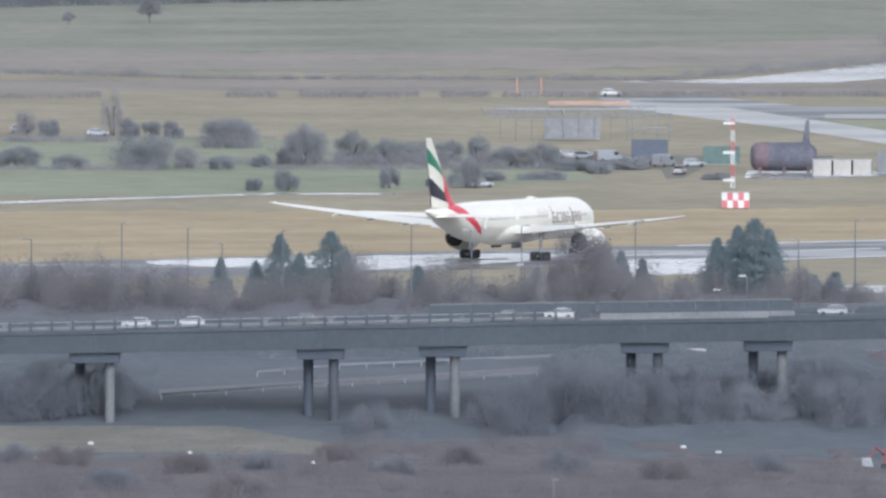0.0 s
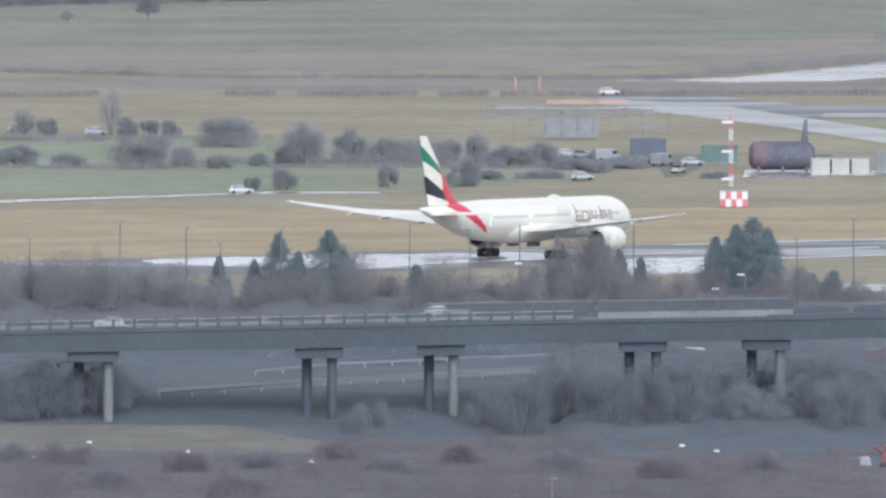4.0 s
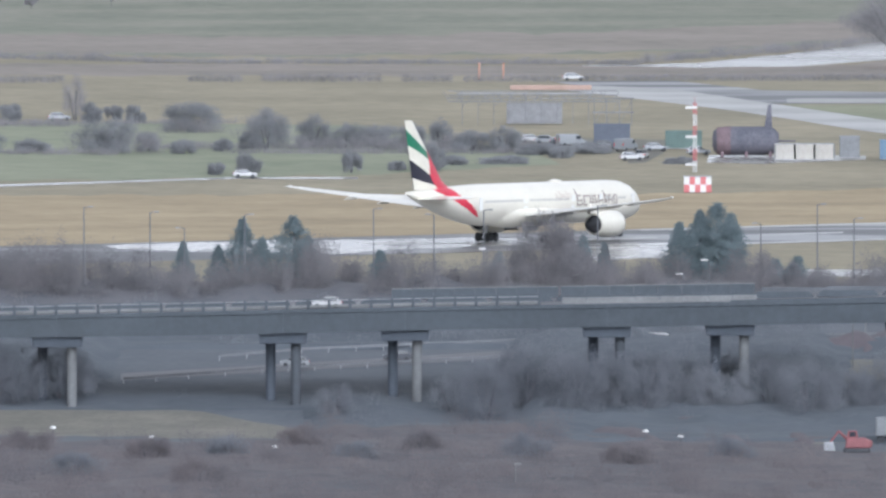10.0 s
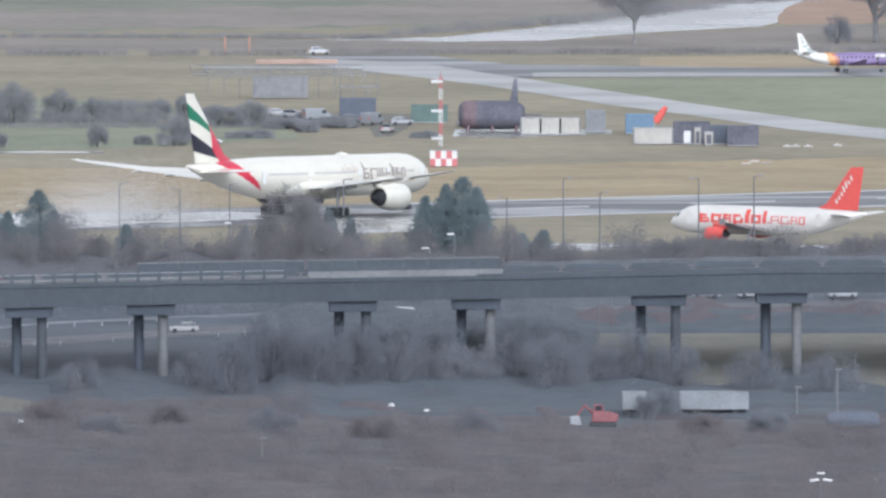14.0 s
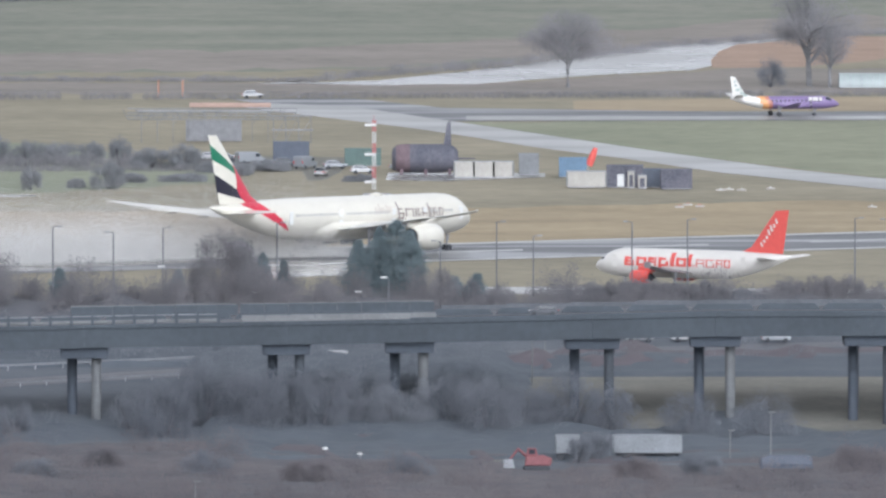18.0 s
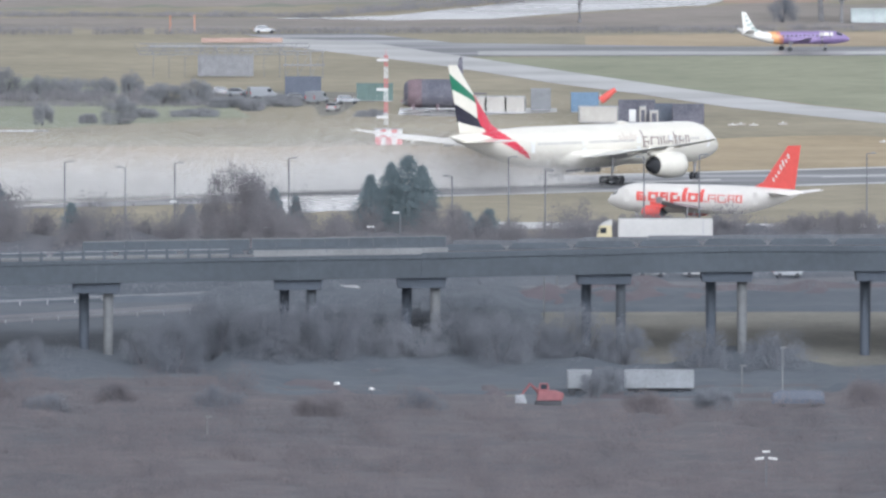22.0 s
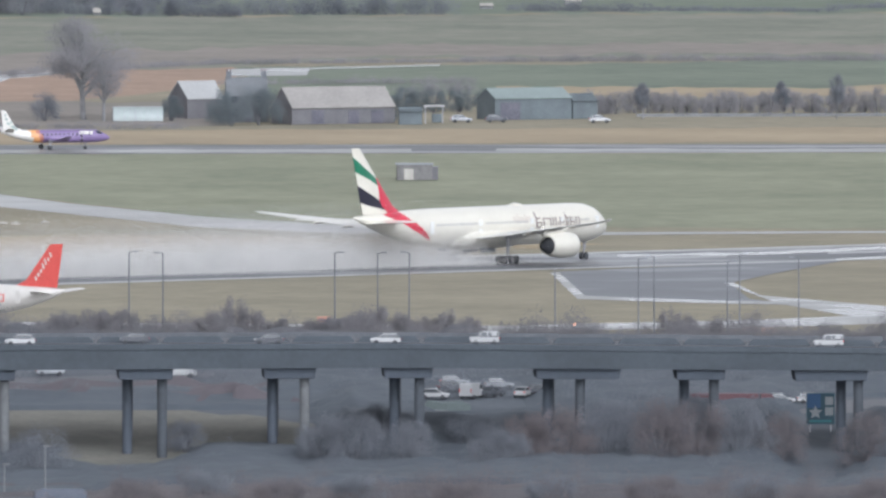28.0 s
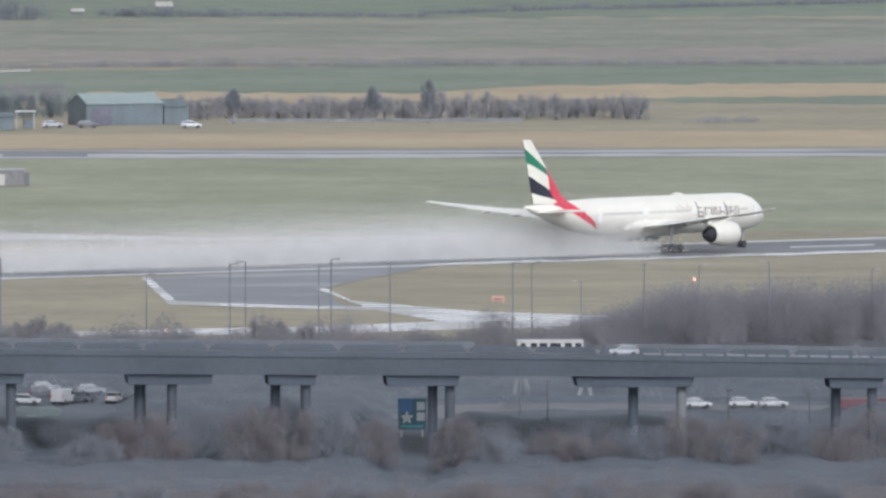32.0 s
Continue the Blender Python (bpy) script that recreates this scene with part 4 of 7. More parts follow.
for u in range(-150, 4400, 8):
    h = 4.3 + 1.0 * math.sin(u * 0.013) + 0.8 * math.sin(u * 0.041 + 1)
    if u < 1450:
        h += 1.6 if u < 430 or u > 1370 or 600 < u < 1000 else 0.8
    if 1450 < u < 3600:
        h = 3.9 + 0.9 * math.sin(u * 0.02) + 0.8 * math.sin(u * 0.047) + (1.2 if 1600 < u < 1900 else 0)
    if u > 3620:
        h = 3.0 + 5.0 * min(1.0, (u - 3620) / 260)
    spots.append((u + rs.uniform(-8, 8), 557 + rs.uniform(-9, 12), 3.2, max(1.6, h * (1.22 if u < 1450 else 1.1))))
scrub("scrub", spots, 120, 0.21, TWIG, "belt of bare purple-brown scrub behind the viaduct", 11)
spots = [(u + rs.uniform(-6, 6), 560 + rs.uniform(-6, 8), 3.2, rs.uniform(3.2, 4.6) if u < 2100 else rs.uniform(2.4, 3.7)) for u in range(1440, 3640, 5)]
scrub("scrub", spots, 90, 0.22, TWIG, "dark bare scrub between viaduct and taxiway", 13)
spots = [(u + rs.uniform(-20, 20), 590 + rs.uniform(0, 60), 3.6, rs.uniform(2.2, 4.0)) for u in range(-150, 4400, 22)]
scrub("scrub", spots, 55, 0.22, TWIG_D, "dark bare scrub on the valley side", 12)


def conifer(u, v, h, w, seed, label="dark green conifer among bare scrub", full=1.9):
    c = site(u, v)
    ob = thing("conifer", c, 0, label, "tree")
    part("trunk", tube([(0, 0, -0.3), (0.1, 0, h * 0.5), (0, 0, h * 0.97)], [0.28, 0.18, 0.03], 8), BARK, ob)
    r = random.Random(seed)
    clumps = []
    n = int(h * 2.6)
    for i in range(n):
        k = i / n
        rad = w * 0.5 * min(1.0, full * (1 - k)) ** 0.8 * (0.82 + 0.3 * r.random())
        for j in range(6):
            a = r.random() * 6.28
            clumps.append(((math.cos(a) * rad * 0.6, math.sin(a) * rad * 0.6, h * (0.1 + 0.88 * k) - 0.2 * rad), (max(0.3, rad * 0.55), max(0.3, rad * 0.55), 0.6), 46))
    cr = new("crown", tuft_mesh("crown", clumps, 0.26, NEEDLE, seed, upright=-0.3))
    cr.parent = ob
    return ob


for i, (u, top, w, full) in enumerate(((390, 456, 4.6, 1.2), (497, 412, 5.2, 2.4), (586, 408, 6.6, 3.4), (452, 462, 3.6, 2.0), (1336, 384, 6.6, 4.6), (1270, 420, 5.6, 2.2), (1306, 398, 5.0, 2.6), (1100, 444, 4.2, 1.5), (1137, 458, 3.4, 1.3),
                                       (1062, 452, 5.4, 2.2), (1362, 404, 4.6, 3.0), (612, 444, 4.0, 2.2), (530, 446, 4.2, 2.0), (740, 470, 3.6, 2.2), (1440, 486, 4.6, 2.2), (1480, 480, 4.2, 2.6), (950, 474, 3.4, 2.4))):
    conifer(u, 548, (548 - top) / scale_at(548), w, 40 + i, full=full)


# ---- vehicles ----
CAR_GLASS = mat("car_glass", (0.025, 0.03, 0.035), 0.08, 0.1, 1, local=True)
CAR_PAINTS = {
    # White is greyed to mix haze into the paint.
    "white": mat("white_car_paint", (0.35, 0.35, 0.345), 0.3, 0.06, 2, local=True, coat=0.5),
    "silver": mat("silver_car_paint", (0.215, 0.225, 0.235), 0.3, 0.08, 2, local=True, coat=0.5),
    "dark": mat("dark_car_paint", (0.06, 0.065, 0.075), 0.45, 0.1, 2, local=True, coat=0.15),
    "red": mat("red_car_paint", (0.4, 0.03, 0.03), 0.3, 0.1, 2, local=True, coat=0.5),
}
HEADLAMP = mat("lamp_glass", (0.6, 0.6, 0.6), 0.15, 0.05, 1, local=True)
TAILLAMP = mat("tail_lamp", (0.45, 0.02, 0.02), 0.25, 0.1, 1, local=True)


def prism(profile, width, taper=1.0, bevel=0.05):
    """A body with the side outline profile (x, z), as wide as width; taper narrows what lies above the belt."""
    zs = [z for _, z in profile]
    belt = (min(zs) + max(zs)) / 2
    b = bmesh.new()
    sides = []
    for s in (-1, 1):
        sides.append([b.verts.new((x, s * width / 2 * (1 if z <= belt else 1 - (1 - taper) * (z - belt) / (max(zs) - belt)), z)) for x, z in profile])
    n = len(profile)
    b.faces.new(sides[0])
    b.faces.new(sides[1][::-1])
    for i in range(n):
        b.faces.new((sides[0][(i + 1) % n], sides[0][i], sides[1][i], sides[1][(i + 1) % n]))
    bmesh.ops.recalc_face_normals(b, faces=b.faces[:])
    if bevel:
        bmesh.ops.bevel(b, geom=b.edges[:], offset=bevel, segments=1, affect="EDGES")
    return b


def wheels(ob, xs, y, r):
    for x in xs:
        for s in (-1, 1):
            w = part("wheel", wheel_bm(r, 0.22), TYRE, ob)
            w.location = (x, s * y, r)
            part("rim", tube([(0, -0.09, 0), (0, 0.09, 0)], [r * 0.6, r * 0.6], 12), METAL, w)


def car(colour, estate=False, label=""):
    """A passenger car, nose towards +x."""
    ob = thing("car", (0, 0, 0), 0, label or f"{colour} car driving along the motorway viaduct", "car")
    p = CAR_PAINTS[colour]
    part("body", prism([(1.92, 0.3), (1.98, 0.62), (1.72, 0.82), (0.9, 0.93), (-1.88, 0.95), (-1.98, 0.75), (-1.98, 0.32)], 1.74, 0.96, 0.07), p, ob)
    back = -1.86 if estate else -1.6
    part("roof", prism([(0.35, 1.36), (0.25, 1.45), (-1.2, 1.46), (back + 0.45, 1.38)], 1.45, 0.95, 0.02), p, ob)
    part("window_band", prism([(1.0, 0.9), (0.32, 1.37), (-1.2, 1.4), (back + 0.4, 1.36), (back, 0.92)], 1.66, 0.86, 0.03), CAR_GLASS, ob, "dark car windows")
    for s in (-1, 1):
        for x in (0.3, -0.7, -1.45):
            part("pillar", box((0.09, 0.04, 0.52), (x + (0.25 if x > 0 else 0), s * 0.775, 0.9), 0.01, (s * 13, -30 if x > 0 else 0, 0)), p, ob)
        part("headlight", box((0.16, 0.36, 0.16), (1.88, s * 0.62, 0.6), 0.03), HEADLAMP, ob)
        part("tail_light", box((0.1, 0.3, 0.18), (-1.96, s * 0.66, 0.66), 0.03), TAILLAMP, ob)
    wheels(ob, (1.25, -1.2), 0.78, 0.31)
    return ob


def van(colour="white", label=""):
    ob = thing("van", (0, 0, 0), 0, label or "white panel van driving along the motorway viaduct", "van")
    p = CAR_PAINTS[colour]
    part("body", prism([(2.45, 0.35), (2.5, 0.95), (1.75, 1.2), (1.15, 1.95), (0.8, 2.1), (-2.35, 2.12), (-2.45, 2.0), (-2.45, 0.38)], 1.9, 0.93, 0.07), p, ob)
    part("windscreen", prism([(1.86, 1.2), (1.25, 1.93), (1.1, 1.93), (1.6, 1.2)], 1.72, 0.9, 0.01), CAR_GLASS, ob)
    for s in (-1, 1):
        part("side_window", box((0.75, 0.03, 0.55), (0.95, s * 0.945, 1.25), 0.02), CAR_GLASS, ob)
        part("headlight", box((0.14, 0.3, 0.25), (2.42, s * 0.7, 0.75), 0.03), HEADLAMP, ob)
        part("tail_light", box((0.08, 0.14, 0.5), (-2.44, s * 0.84, 0.9), 0.02), TAILLAMP, ob)
    part("bumper", box((0.2, 1.84, 0.25), (2.44, 0, 0.36), 0.05), TYRE, ob)
    wheels(ob, (1.6, -1.5), 0.85, 0.34)
    return ob


def offroader(colour="white", label=""):
    """A short upright off-road car with a boxy back."""
    ob = thing("car", (0, 0, 0), 0, label or f"{colour} boxy off-road car driving along the motorway viaduct", "car")
    p = CAR_PAINTS[colour]
    part("body", prism([(1.9, 0.45), (1.95, 0.95), (1.75, 1.08), (0.85, 1.12), (-1.9, 1.12), (-1.95, 0.45)], 1.75, 0.97, 0.05), p, ob)
    part("roof", prism([(0.35, 1.74), (0.25, 1.84), (-1.8, 1.85), (-1.85, 1.74)], 1.6, 0.95, 0.03), p, ob)
    part("window_band", prism([(0.85, 1.08), (0.38, 1.76), (-1.84, 1.76), (-1.88, 1.08)], 1.66, 0.93, 0.02), CAR_GLASS, ob, "dark car windows")
    for s in (-1, 1):
        for x, w in ((0.55, 0.1), (-0.35, 0.1), (-1.25, 0.75), (-1.85, 0.1)):
            part("pillar", box((w, 0.05, 0.68), (x, s * 0.79, 1.1), 0.01), p, ob)
        part("headlight", box((0.1, 0.24, 0.22), (1.93, s * 0.62, 0.72), 0.03), HEADLAMP, ob)
        part("tail_light", box((0.08, 0.14, 0.3), (-1.93, s * 0.76, 0.8), 0.02), TAILLAMP, ob)
    part("spare_wheel", wheel_bm(0.34, 0.2), TYRE, ob).matrix_basis = Matrix.Translation((-2.03, 0, 1.05)) @ pose(0, 0, 0, 0, 0, 90)
    wheels(ob, (1.2, -1.25), 0.76, 0.38)
    return ob


def lorry():
    """An articulated lorry with a pale yellow cab and a white trailer."""
    ob = thing("lorry", (0, 0, 0), 0, "articulated lorry with a pale yellow cab and a white box trailer", "lorry")
    y = mat("pale_yellow_cab_paint", (0.46, 0.4, 0.24), 0.35, 0.08, 2, local=True, coat=0.4)
    w = mat("white_trailer_panel", (0.4, 0.39, 0.365), 0.4, 0.08, 5, local=True)
    cab = part("cab", prism([(7.9, 0.5), (8.0, 1.4), (7.9, 2.2), (7.55, 3.1), (6.0, 3.15), (5.85, 0.5)], 2.4, 0.95, 0.08), y, ob, "pale yellow cab")
    part("roof_deflector", prism([(7.5, 3.1), (7.0, 3.45), (5.95, 3.85), (5.85, 3.1)], 2.3, 0.95, 0.06), w, cab, "white roof deflector")
    part("windscreen", prism([(7.98, 2.0), (7.68, 2.95), (7.5, 2.95), (7.7, 2.0)], 2.2, 0.95, 0.01), CAR_GLASS, cab)
    for s in (-1, 1):
        part("side_window", box((0.85, 0.03, 0.75), (7.1, s * 1.19, 2.05), 0.02), CAR_GLASS, cab)
        part("mirror", box((0.12, 0.2, 0.6), (7.75, s * 1.4, 2.1), 0.03), TYRE, cab)
    part("trailer", box((12.6, 2.5, 2.75), (-1.2, 0, 1.2), 0.05), w, ob, "white box trailer")
    part("corner_post", box((0.12, 2.52, 2.75), (-6.2, 0, 1.2), 0.01), METAL, ob)
    part("chassis", box((13.2, 1.0, 0.35), (-0.6, 0, 0.82), 0.04), TYRE, ob)
    part("side_guard", box((4.2, 2.42, 0.5), (0.6, 0, 0.55), 0.04), METAL, ob)
    wheels(ob, (6.9, 3.6, -3.6, -4.9, -6.2), 1.05, 0.5)
    return ob


# parked vehicles: kind, colour, u, v, turn
PARKED = [("car", "white", 1082, 171, 8, "white car parked on the far taxiway"), ("van", "silver", 1078, 288, 20, "silver van parked in the compound"), ("car", "silver", 1035, 283, -10, "silver car parked in the compound"),
          ("car", "dark", 1140, 292, 15, "dark car parked in the compound"), ("car", "white", 1008, 281, 5, "white car parked in the compound"), ("van", "silver", 1175, 296, 60, "silver van parked in the compound"),
          ("car", "white", 1203, 309, 80, "white car on the compound road"), ("car", "silver", 1228, 296, 10, "silver car parked in the compound"), ("car", "dark", 1060, 286, 5, "dark car parked in the compound"),
          ("car", "silver", 36, 236, 4, "silver car beside the hedge"), ("car", "silver", 172, 242, 4, "silver car beside the hedge"),
          ("car", "white", 1767, 603, 4, "white car on the lower road"), ("car", "white", 1849, 603, 4, "white car on the lower road"), ("car", "silver", 2009, 604, 4, "silver car on the lower road"),
          ("car", "white", 2984, 157, 4, "white car parked at the farm"), ("car", "dark", 2800, 156, 4, "dark car parked at the farm"), ("car", "silver", 2738, 156, 6, "silver car parked at the farm"),
          ("car", "silver", 2806, 629, 5, "silver car in the yard under the viaduct"), ("car", "dark", 2722, 634, 15, "dark car in the yard under the viaduct"),
          ("car", "silver", 2726, 624, 5, "silver car in the yard under the viaduct"), ("car", "white", 2847, 644, 76, "white car in the yard under the viaduct"), ("van", "white", 2757, 646, 66, "white van in the yard under the viaduct"),
          ("car", "white", 2566, 650, 10, "white car half hidden in the valley"), ("car", "dark", 2790, 643, 30, "dark car in the yard under the viaduct"), ("car", "white", 2691, 647, -12, "white car in the yard under the viaduct"), ("car", "dark", 2880, 640, 20, "dark car in the yard under the viaduct"),
          ("car", "white", 2994, 638, 60, "white car in the yard under the viaduct"), ("car", "white", 3884, 657, 8, "white car beside the valley road"), ("car", "silver", 2980, 602, 20, "silver car in the yard under the viaduct")]
models = {}
for kind, colour, u, v, turn, label in PARKED:
    c = site(u, v, 0.055)
    m = Matrix.Translation(c) @ pose(0, 0, 0, 0, 0, turn)
    if (kind, colour) not in models:
        ob = van(colour, label) if kind == "van" else car(colour, False, label)
        ob.matrix_basis = m
        models[kind, colour] = ob
    else:
        ob = tagged(copy_thing(models[kind, colour], m), label)
    ob["group"] = "parked vehicles"

# ---- airfield compound ----
# The compound's colours are lowered in chroma to mix in haze.
NAVY = mat("navy_steel", (0.085, 0.098, 0.125), 0.6, 0.2, 2, local=True)
GREENC = mat("green_steel", (0.095, 0.145, 0.13), 0.6, 0.2, 2, local=True)
CREAM = mat("cream_steel", (0.37, 0.35, 0.31), 0.6, 0.15, 2, local=True)
BLUEC = mat("blue_steel", (0.12, 0.19, 0.27), 0.6, 0.15, 2, local=True)
SOOT = mat("sooty_steel", (0.075, 0.08, 0.105), 0.7, 0.25, 3, local=True, col2=(0.115, 0.11, 0.128))
RUST = mat("rusty_steel", (0.14, 0.1, 0.11), 0.8, 0.4, 2, local=True)
REDW = mat("signal_red", (0.45, 0.13, 0.13), 0.5, 0.1, 1, local=True)
WHITEP = mat("signal_white", (0.55, 0.55, 0.53), 0.5, 0.06, 1, local=True)
ORANGEP = mat("signal_orange", (0.4, 0.21, 0.145), 0.5, 0.1, 1, local=True)
GREYM = mat("grey_sheet", (0.27, 0.28, 0.29), 0.6, 0.2, 2, local=True)
STONE = mat("dark_stone_wall", (0.135, 0.143, 0.152), 0.9, 0.25, 1.5, local=True)
ROOFG = mat("pale_roof_sheet", (0.281, 0.264, 0.246), 0.5, 0.15, 5, local=True)
ROOFW = mat("white_roof_sheet", (0.378, 0.378, 0.369), 0.45, 0.1, 5, local=True)
ROOFM = mat("mint_roof_sheet", (0.227, 0.269, 0.256), 0.45, 0.1, 5, local=True)
SLATE = mat("slate_roof", (0.15, 0.158, 0.165), 0.7, 0.2, 2, local=True)
BROWNW = mat("brown_wall_boards", (0.135, 0.132, 0.138), 0.85, 0.2, 2, local=True)
TEALW = mat("dark_teal_cladding", (0.112, 0.132, 0.14), 0.8, 0.2, 3, local=True)


def container(u, v, w, h, d, material, label, turn=0, ribs=10, door=None, name="container"):
    ob = thing(name, site(u, v, 0.1), turn, label, name.replace("_", " "))
    part("body", box((w, d, h), (0, 0, 0.15), 0.05), material, ob)
    for i in range(ribs):
        x = -w / 2 + (w * (i + 0.5) / ribs if material is not CREAM else w * i)
        part("rib", box((0.1 if material is not CREAM else 0.3, 0.06, h * 0.9), (x, -d / 2 - 0.02, 0.15 + h * 0.05), 0), CONC_L if material is CREAM else material, ob)
    part("roof_edge", box((w + 0.06, d + 0.06, 0.12), (0, 0, h + 0.1), 0.02), GREYM if material is CREAM else material, ob)
    for s in (-1, 1):
        part("skid", box((w * 0.96, 0.2, 0.16), (0, s * d * 0.4, 0), 0.0), METAL, ob)
    if door:
        part("door", box((1.1 if name == "container" else w * 0.55, 0.06, 2.0 if name == "container" else h * 0.75), (door * w, -d / 2 - 0.05, 0.2), 0.02), WHITEP if name == "container" else SOOT, ob, "white door" if name == "container" else "dark door panel")
    return ob


container(1150, 284, 6.1, 3.2, 2.5, NAVY, "navy blue steel container in the compound")
container(1277, 292, 6.1, 2.8, 2.5, GREENC, "dark green steel container in the compound")
for i, u in enumerate((1456, 1491, 1526)):
    container(u, 312, 3.25, 2.5, 2.5, CREAM, "cream steel store unit on a pale concrete pad", ribs=2)
container(1571, 308, 3.3, 3.4, 2.5, mat("dull_grey_sheet", (0.19, 0.195, 0.2), 0.6, 0.2, 2, local=True), "grey sheet-metal hut in the compound", ribs=6)
container(1649, 312, 4.6, 3.1, 2.5, BLUEC, "light blue steel container in the compound")
container(1673, 330, 6.4, 2.5, 3.0, CREAM, "cream cabin with a curved cover in the compound", ribs=2)
container(1741, 330, 6.0, 3.5, 3.0, SOOT, "dark shed with white door frames", door=-0.12)
container(1790, 330, 3.4, 2.9, 3.0, NAVY, "dark blue shed in the compound", ribs=6, door=None)
container(1832, 333, 5.2, 3.1, 3.0, SOOT, "dark grey shed in the compound", ribs=8)
container(1752, 331, 1.1, 2.6, 0.5, CREAM, "white panelled cabinet beside the sheds", ribs=0, name="cabinet", door=0.001)
container(1772, 332, 1.4, 2.0, 0.6, CREAM, "white panelled cabinet beside the sheds", ribs=0, name="cabinet", door=0.001)
patch("pad", [(1322, 303), (1600, 304), (1600, 311), (1420, 318), (1318, 316)], PAVED, 0.2, 0, label="pale concrete pad")
patch("pad", [(980, 272), (1260, 276), (1240, 300), (1210, 316), (1180, 318), (1170, 300), (980, 292)], MOUND, 0.19, 0, label="asphalt yard of the compound")


def fire_rig():
    """The burnt aircraft mock-up used for fire drills."""
    ob = thing("fire_training_rig", site(1388, 306, 0.1), 0, "sooty aircraft-shaped fire training rig on a pale pad", "training rig")
    body = part("hull", loft([[Vector((x, math.cos(2 * math.pi * k / 22) * r, 2.6 + math.sin(2 * math.pi * k / 22) * r)) for k in range(22)] for x, r in ((-5.6, 0.9), (-5.4, 1.7), (-4.6, 2.25), (-3.2, 2.4), (2.8, 2.4), (4.6, 2.1), (5.4, 1.3))])[0], SOOT, ob, "soot-black steel hull", smooth=True)
    part("nose_band", loft([[Vector((x, math.cos(2 * math.pi * k / 22) * r, 2.6 + math.sin(2 * math.pi * k / 22) * r)) for k in range(22)] for x, r in ((-4.9, 2.2), (-4.6, 2.28), (-3.2, 2.44), (-2.6, 2.44))], caps=False)[0], RUST, body, "rusty red nose band", smooth=True)
    part("fin", prism([(3.0, 4.9), (3.6, 8.5), (4.15, 8.7), (4.3, 4.7)], 0.3, 1, 0.02), SOOT, ob)
    part("wing", prism([(1.0, 2.4), (8.2, 2.5), (8.2, 2.65), (1.0, 2.75)], 2.2, 1, 0.02), SOOT, ob)
    for x in (-4, 0, 4):
        part("support", box((0.5, 3.6, 0.9), (x, 0, -0.05), 0.03), RUST, ob)
    for x in (-2.2, 0.2, 2.4):
        part("hatch", box((0.9, 0.06, 1.5), (x, -2.38, 2.0), 0.02), SOOT, ob)


fire_rig()


def mast():
    ob = thing("radio_mast", site(1297, 334, 0.1), 0, "red and white banded lattice mast with white crossbars", "mast")
    h, n = 11.4, 6
    for i in range(n):
        z0, z1 = h * i / n, h * (i + 1) / n
        m = WHITEP if i % 2 == 0 else REDW
        seg = part("mast_section", tube([(-0.26, -0.3, z0), (-0.26, -0.3, z1)], [0.07, 0.07], 6), m, ob)
        for x, y in ((0.26, -0.3), (0.0, 0.25)):
            part("leg", tube([(x, y, z0), (x, y, z1)], [0.07, 0.07], 6), m, seg)
        for k in range(3):
            za, zb = z0 + (z1 - z0) * k / 3, z0 + (z1 - z0) * (k + 1) / 3
            s = 1 if k % 2 else -1
            part("brace", tube([(-0.26 * s, -0.3, za), (0.26 * s, -0.3, zb)], [0.04, 0.04], 5), m, seg)
    for z in (1.1, 5.6, 10.4):
        part("crossbar", box((1.9, 0.5, 0.42), (-0.6, -0.6, z), 0.04), WHITEP, ob, "white aerial box")
    part("top_rod", tube([(0, 0, h), (0, 0, h + 0.9)], [0.05, 0.03], 6), REDW, ob)
    hut = thing("checkered_hut", site(1302, 369, 0.08), 0, "small equipment hut in a red and white checkered pattern", "hut")
    part("body", box((4.4, 2.2, 2.5), (0, 0, 0), 0.02), WHITEP, hut)
    for i in range(5):
        for j in range(2):
            if (i + j) % 2 == 0:
                part("checker_panel", box((0.88, 0.04, 1.25), (-1.76 + i * 0.88, -1.115, j * 1.25), 0.0), REDW, hut, "red square panel")
    part("roof", box((4.6, 2.4, 0.1), (0, 0, 2.5), 0.02), GREYM, hut)


mast()


RIGM = mat("dull_steel_frame", (0.19, 0.19, 0.195), 0.7, 0.2, 1)


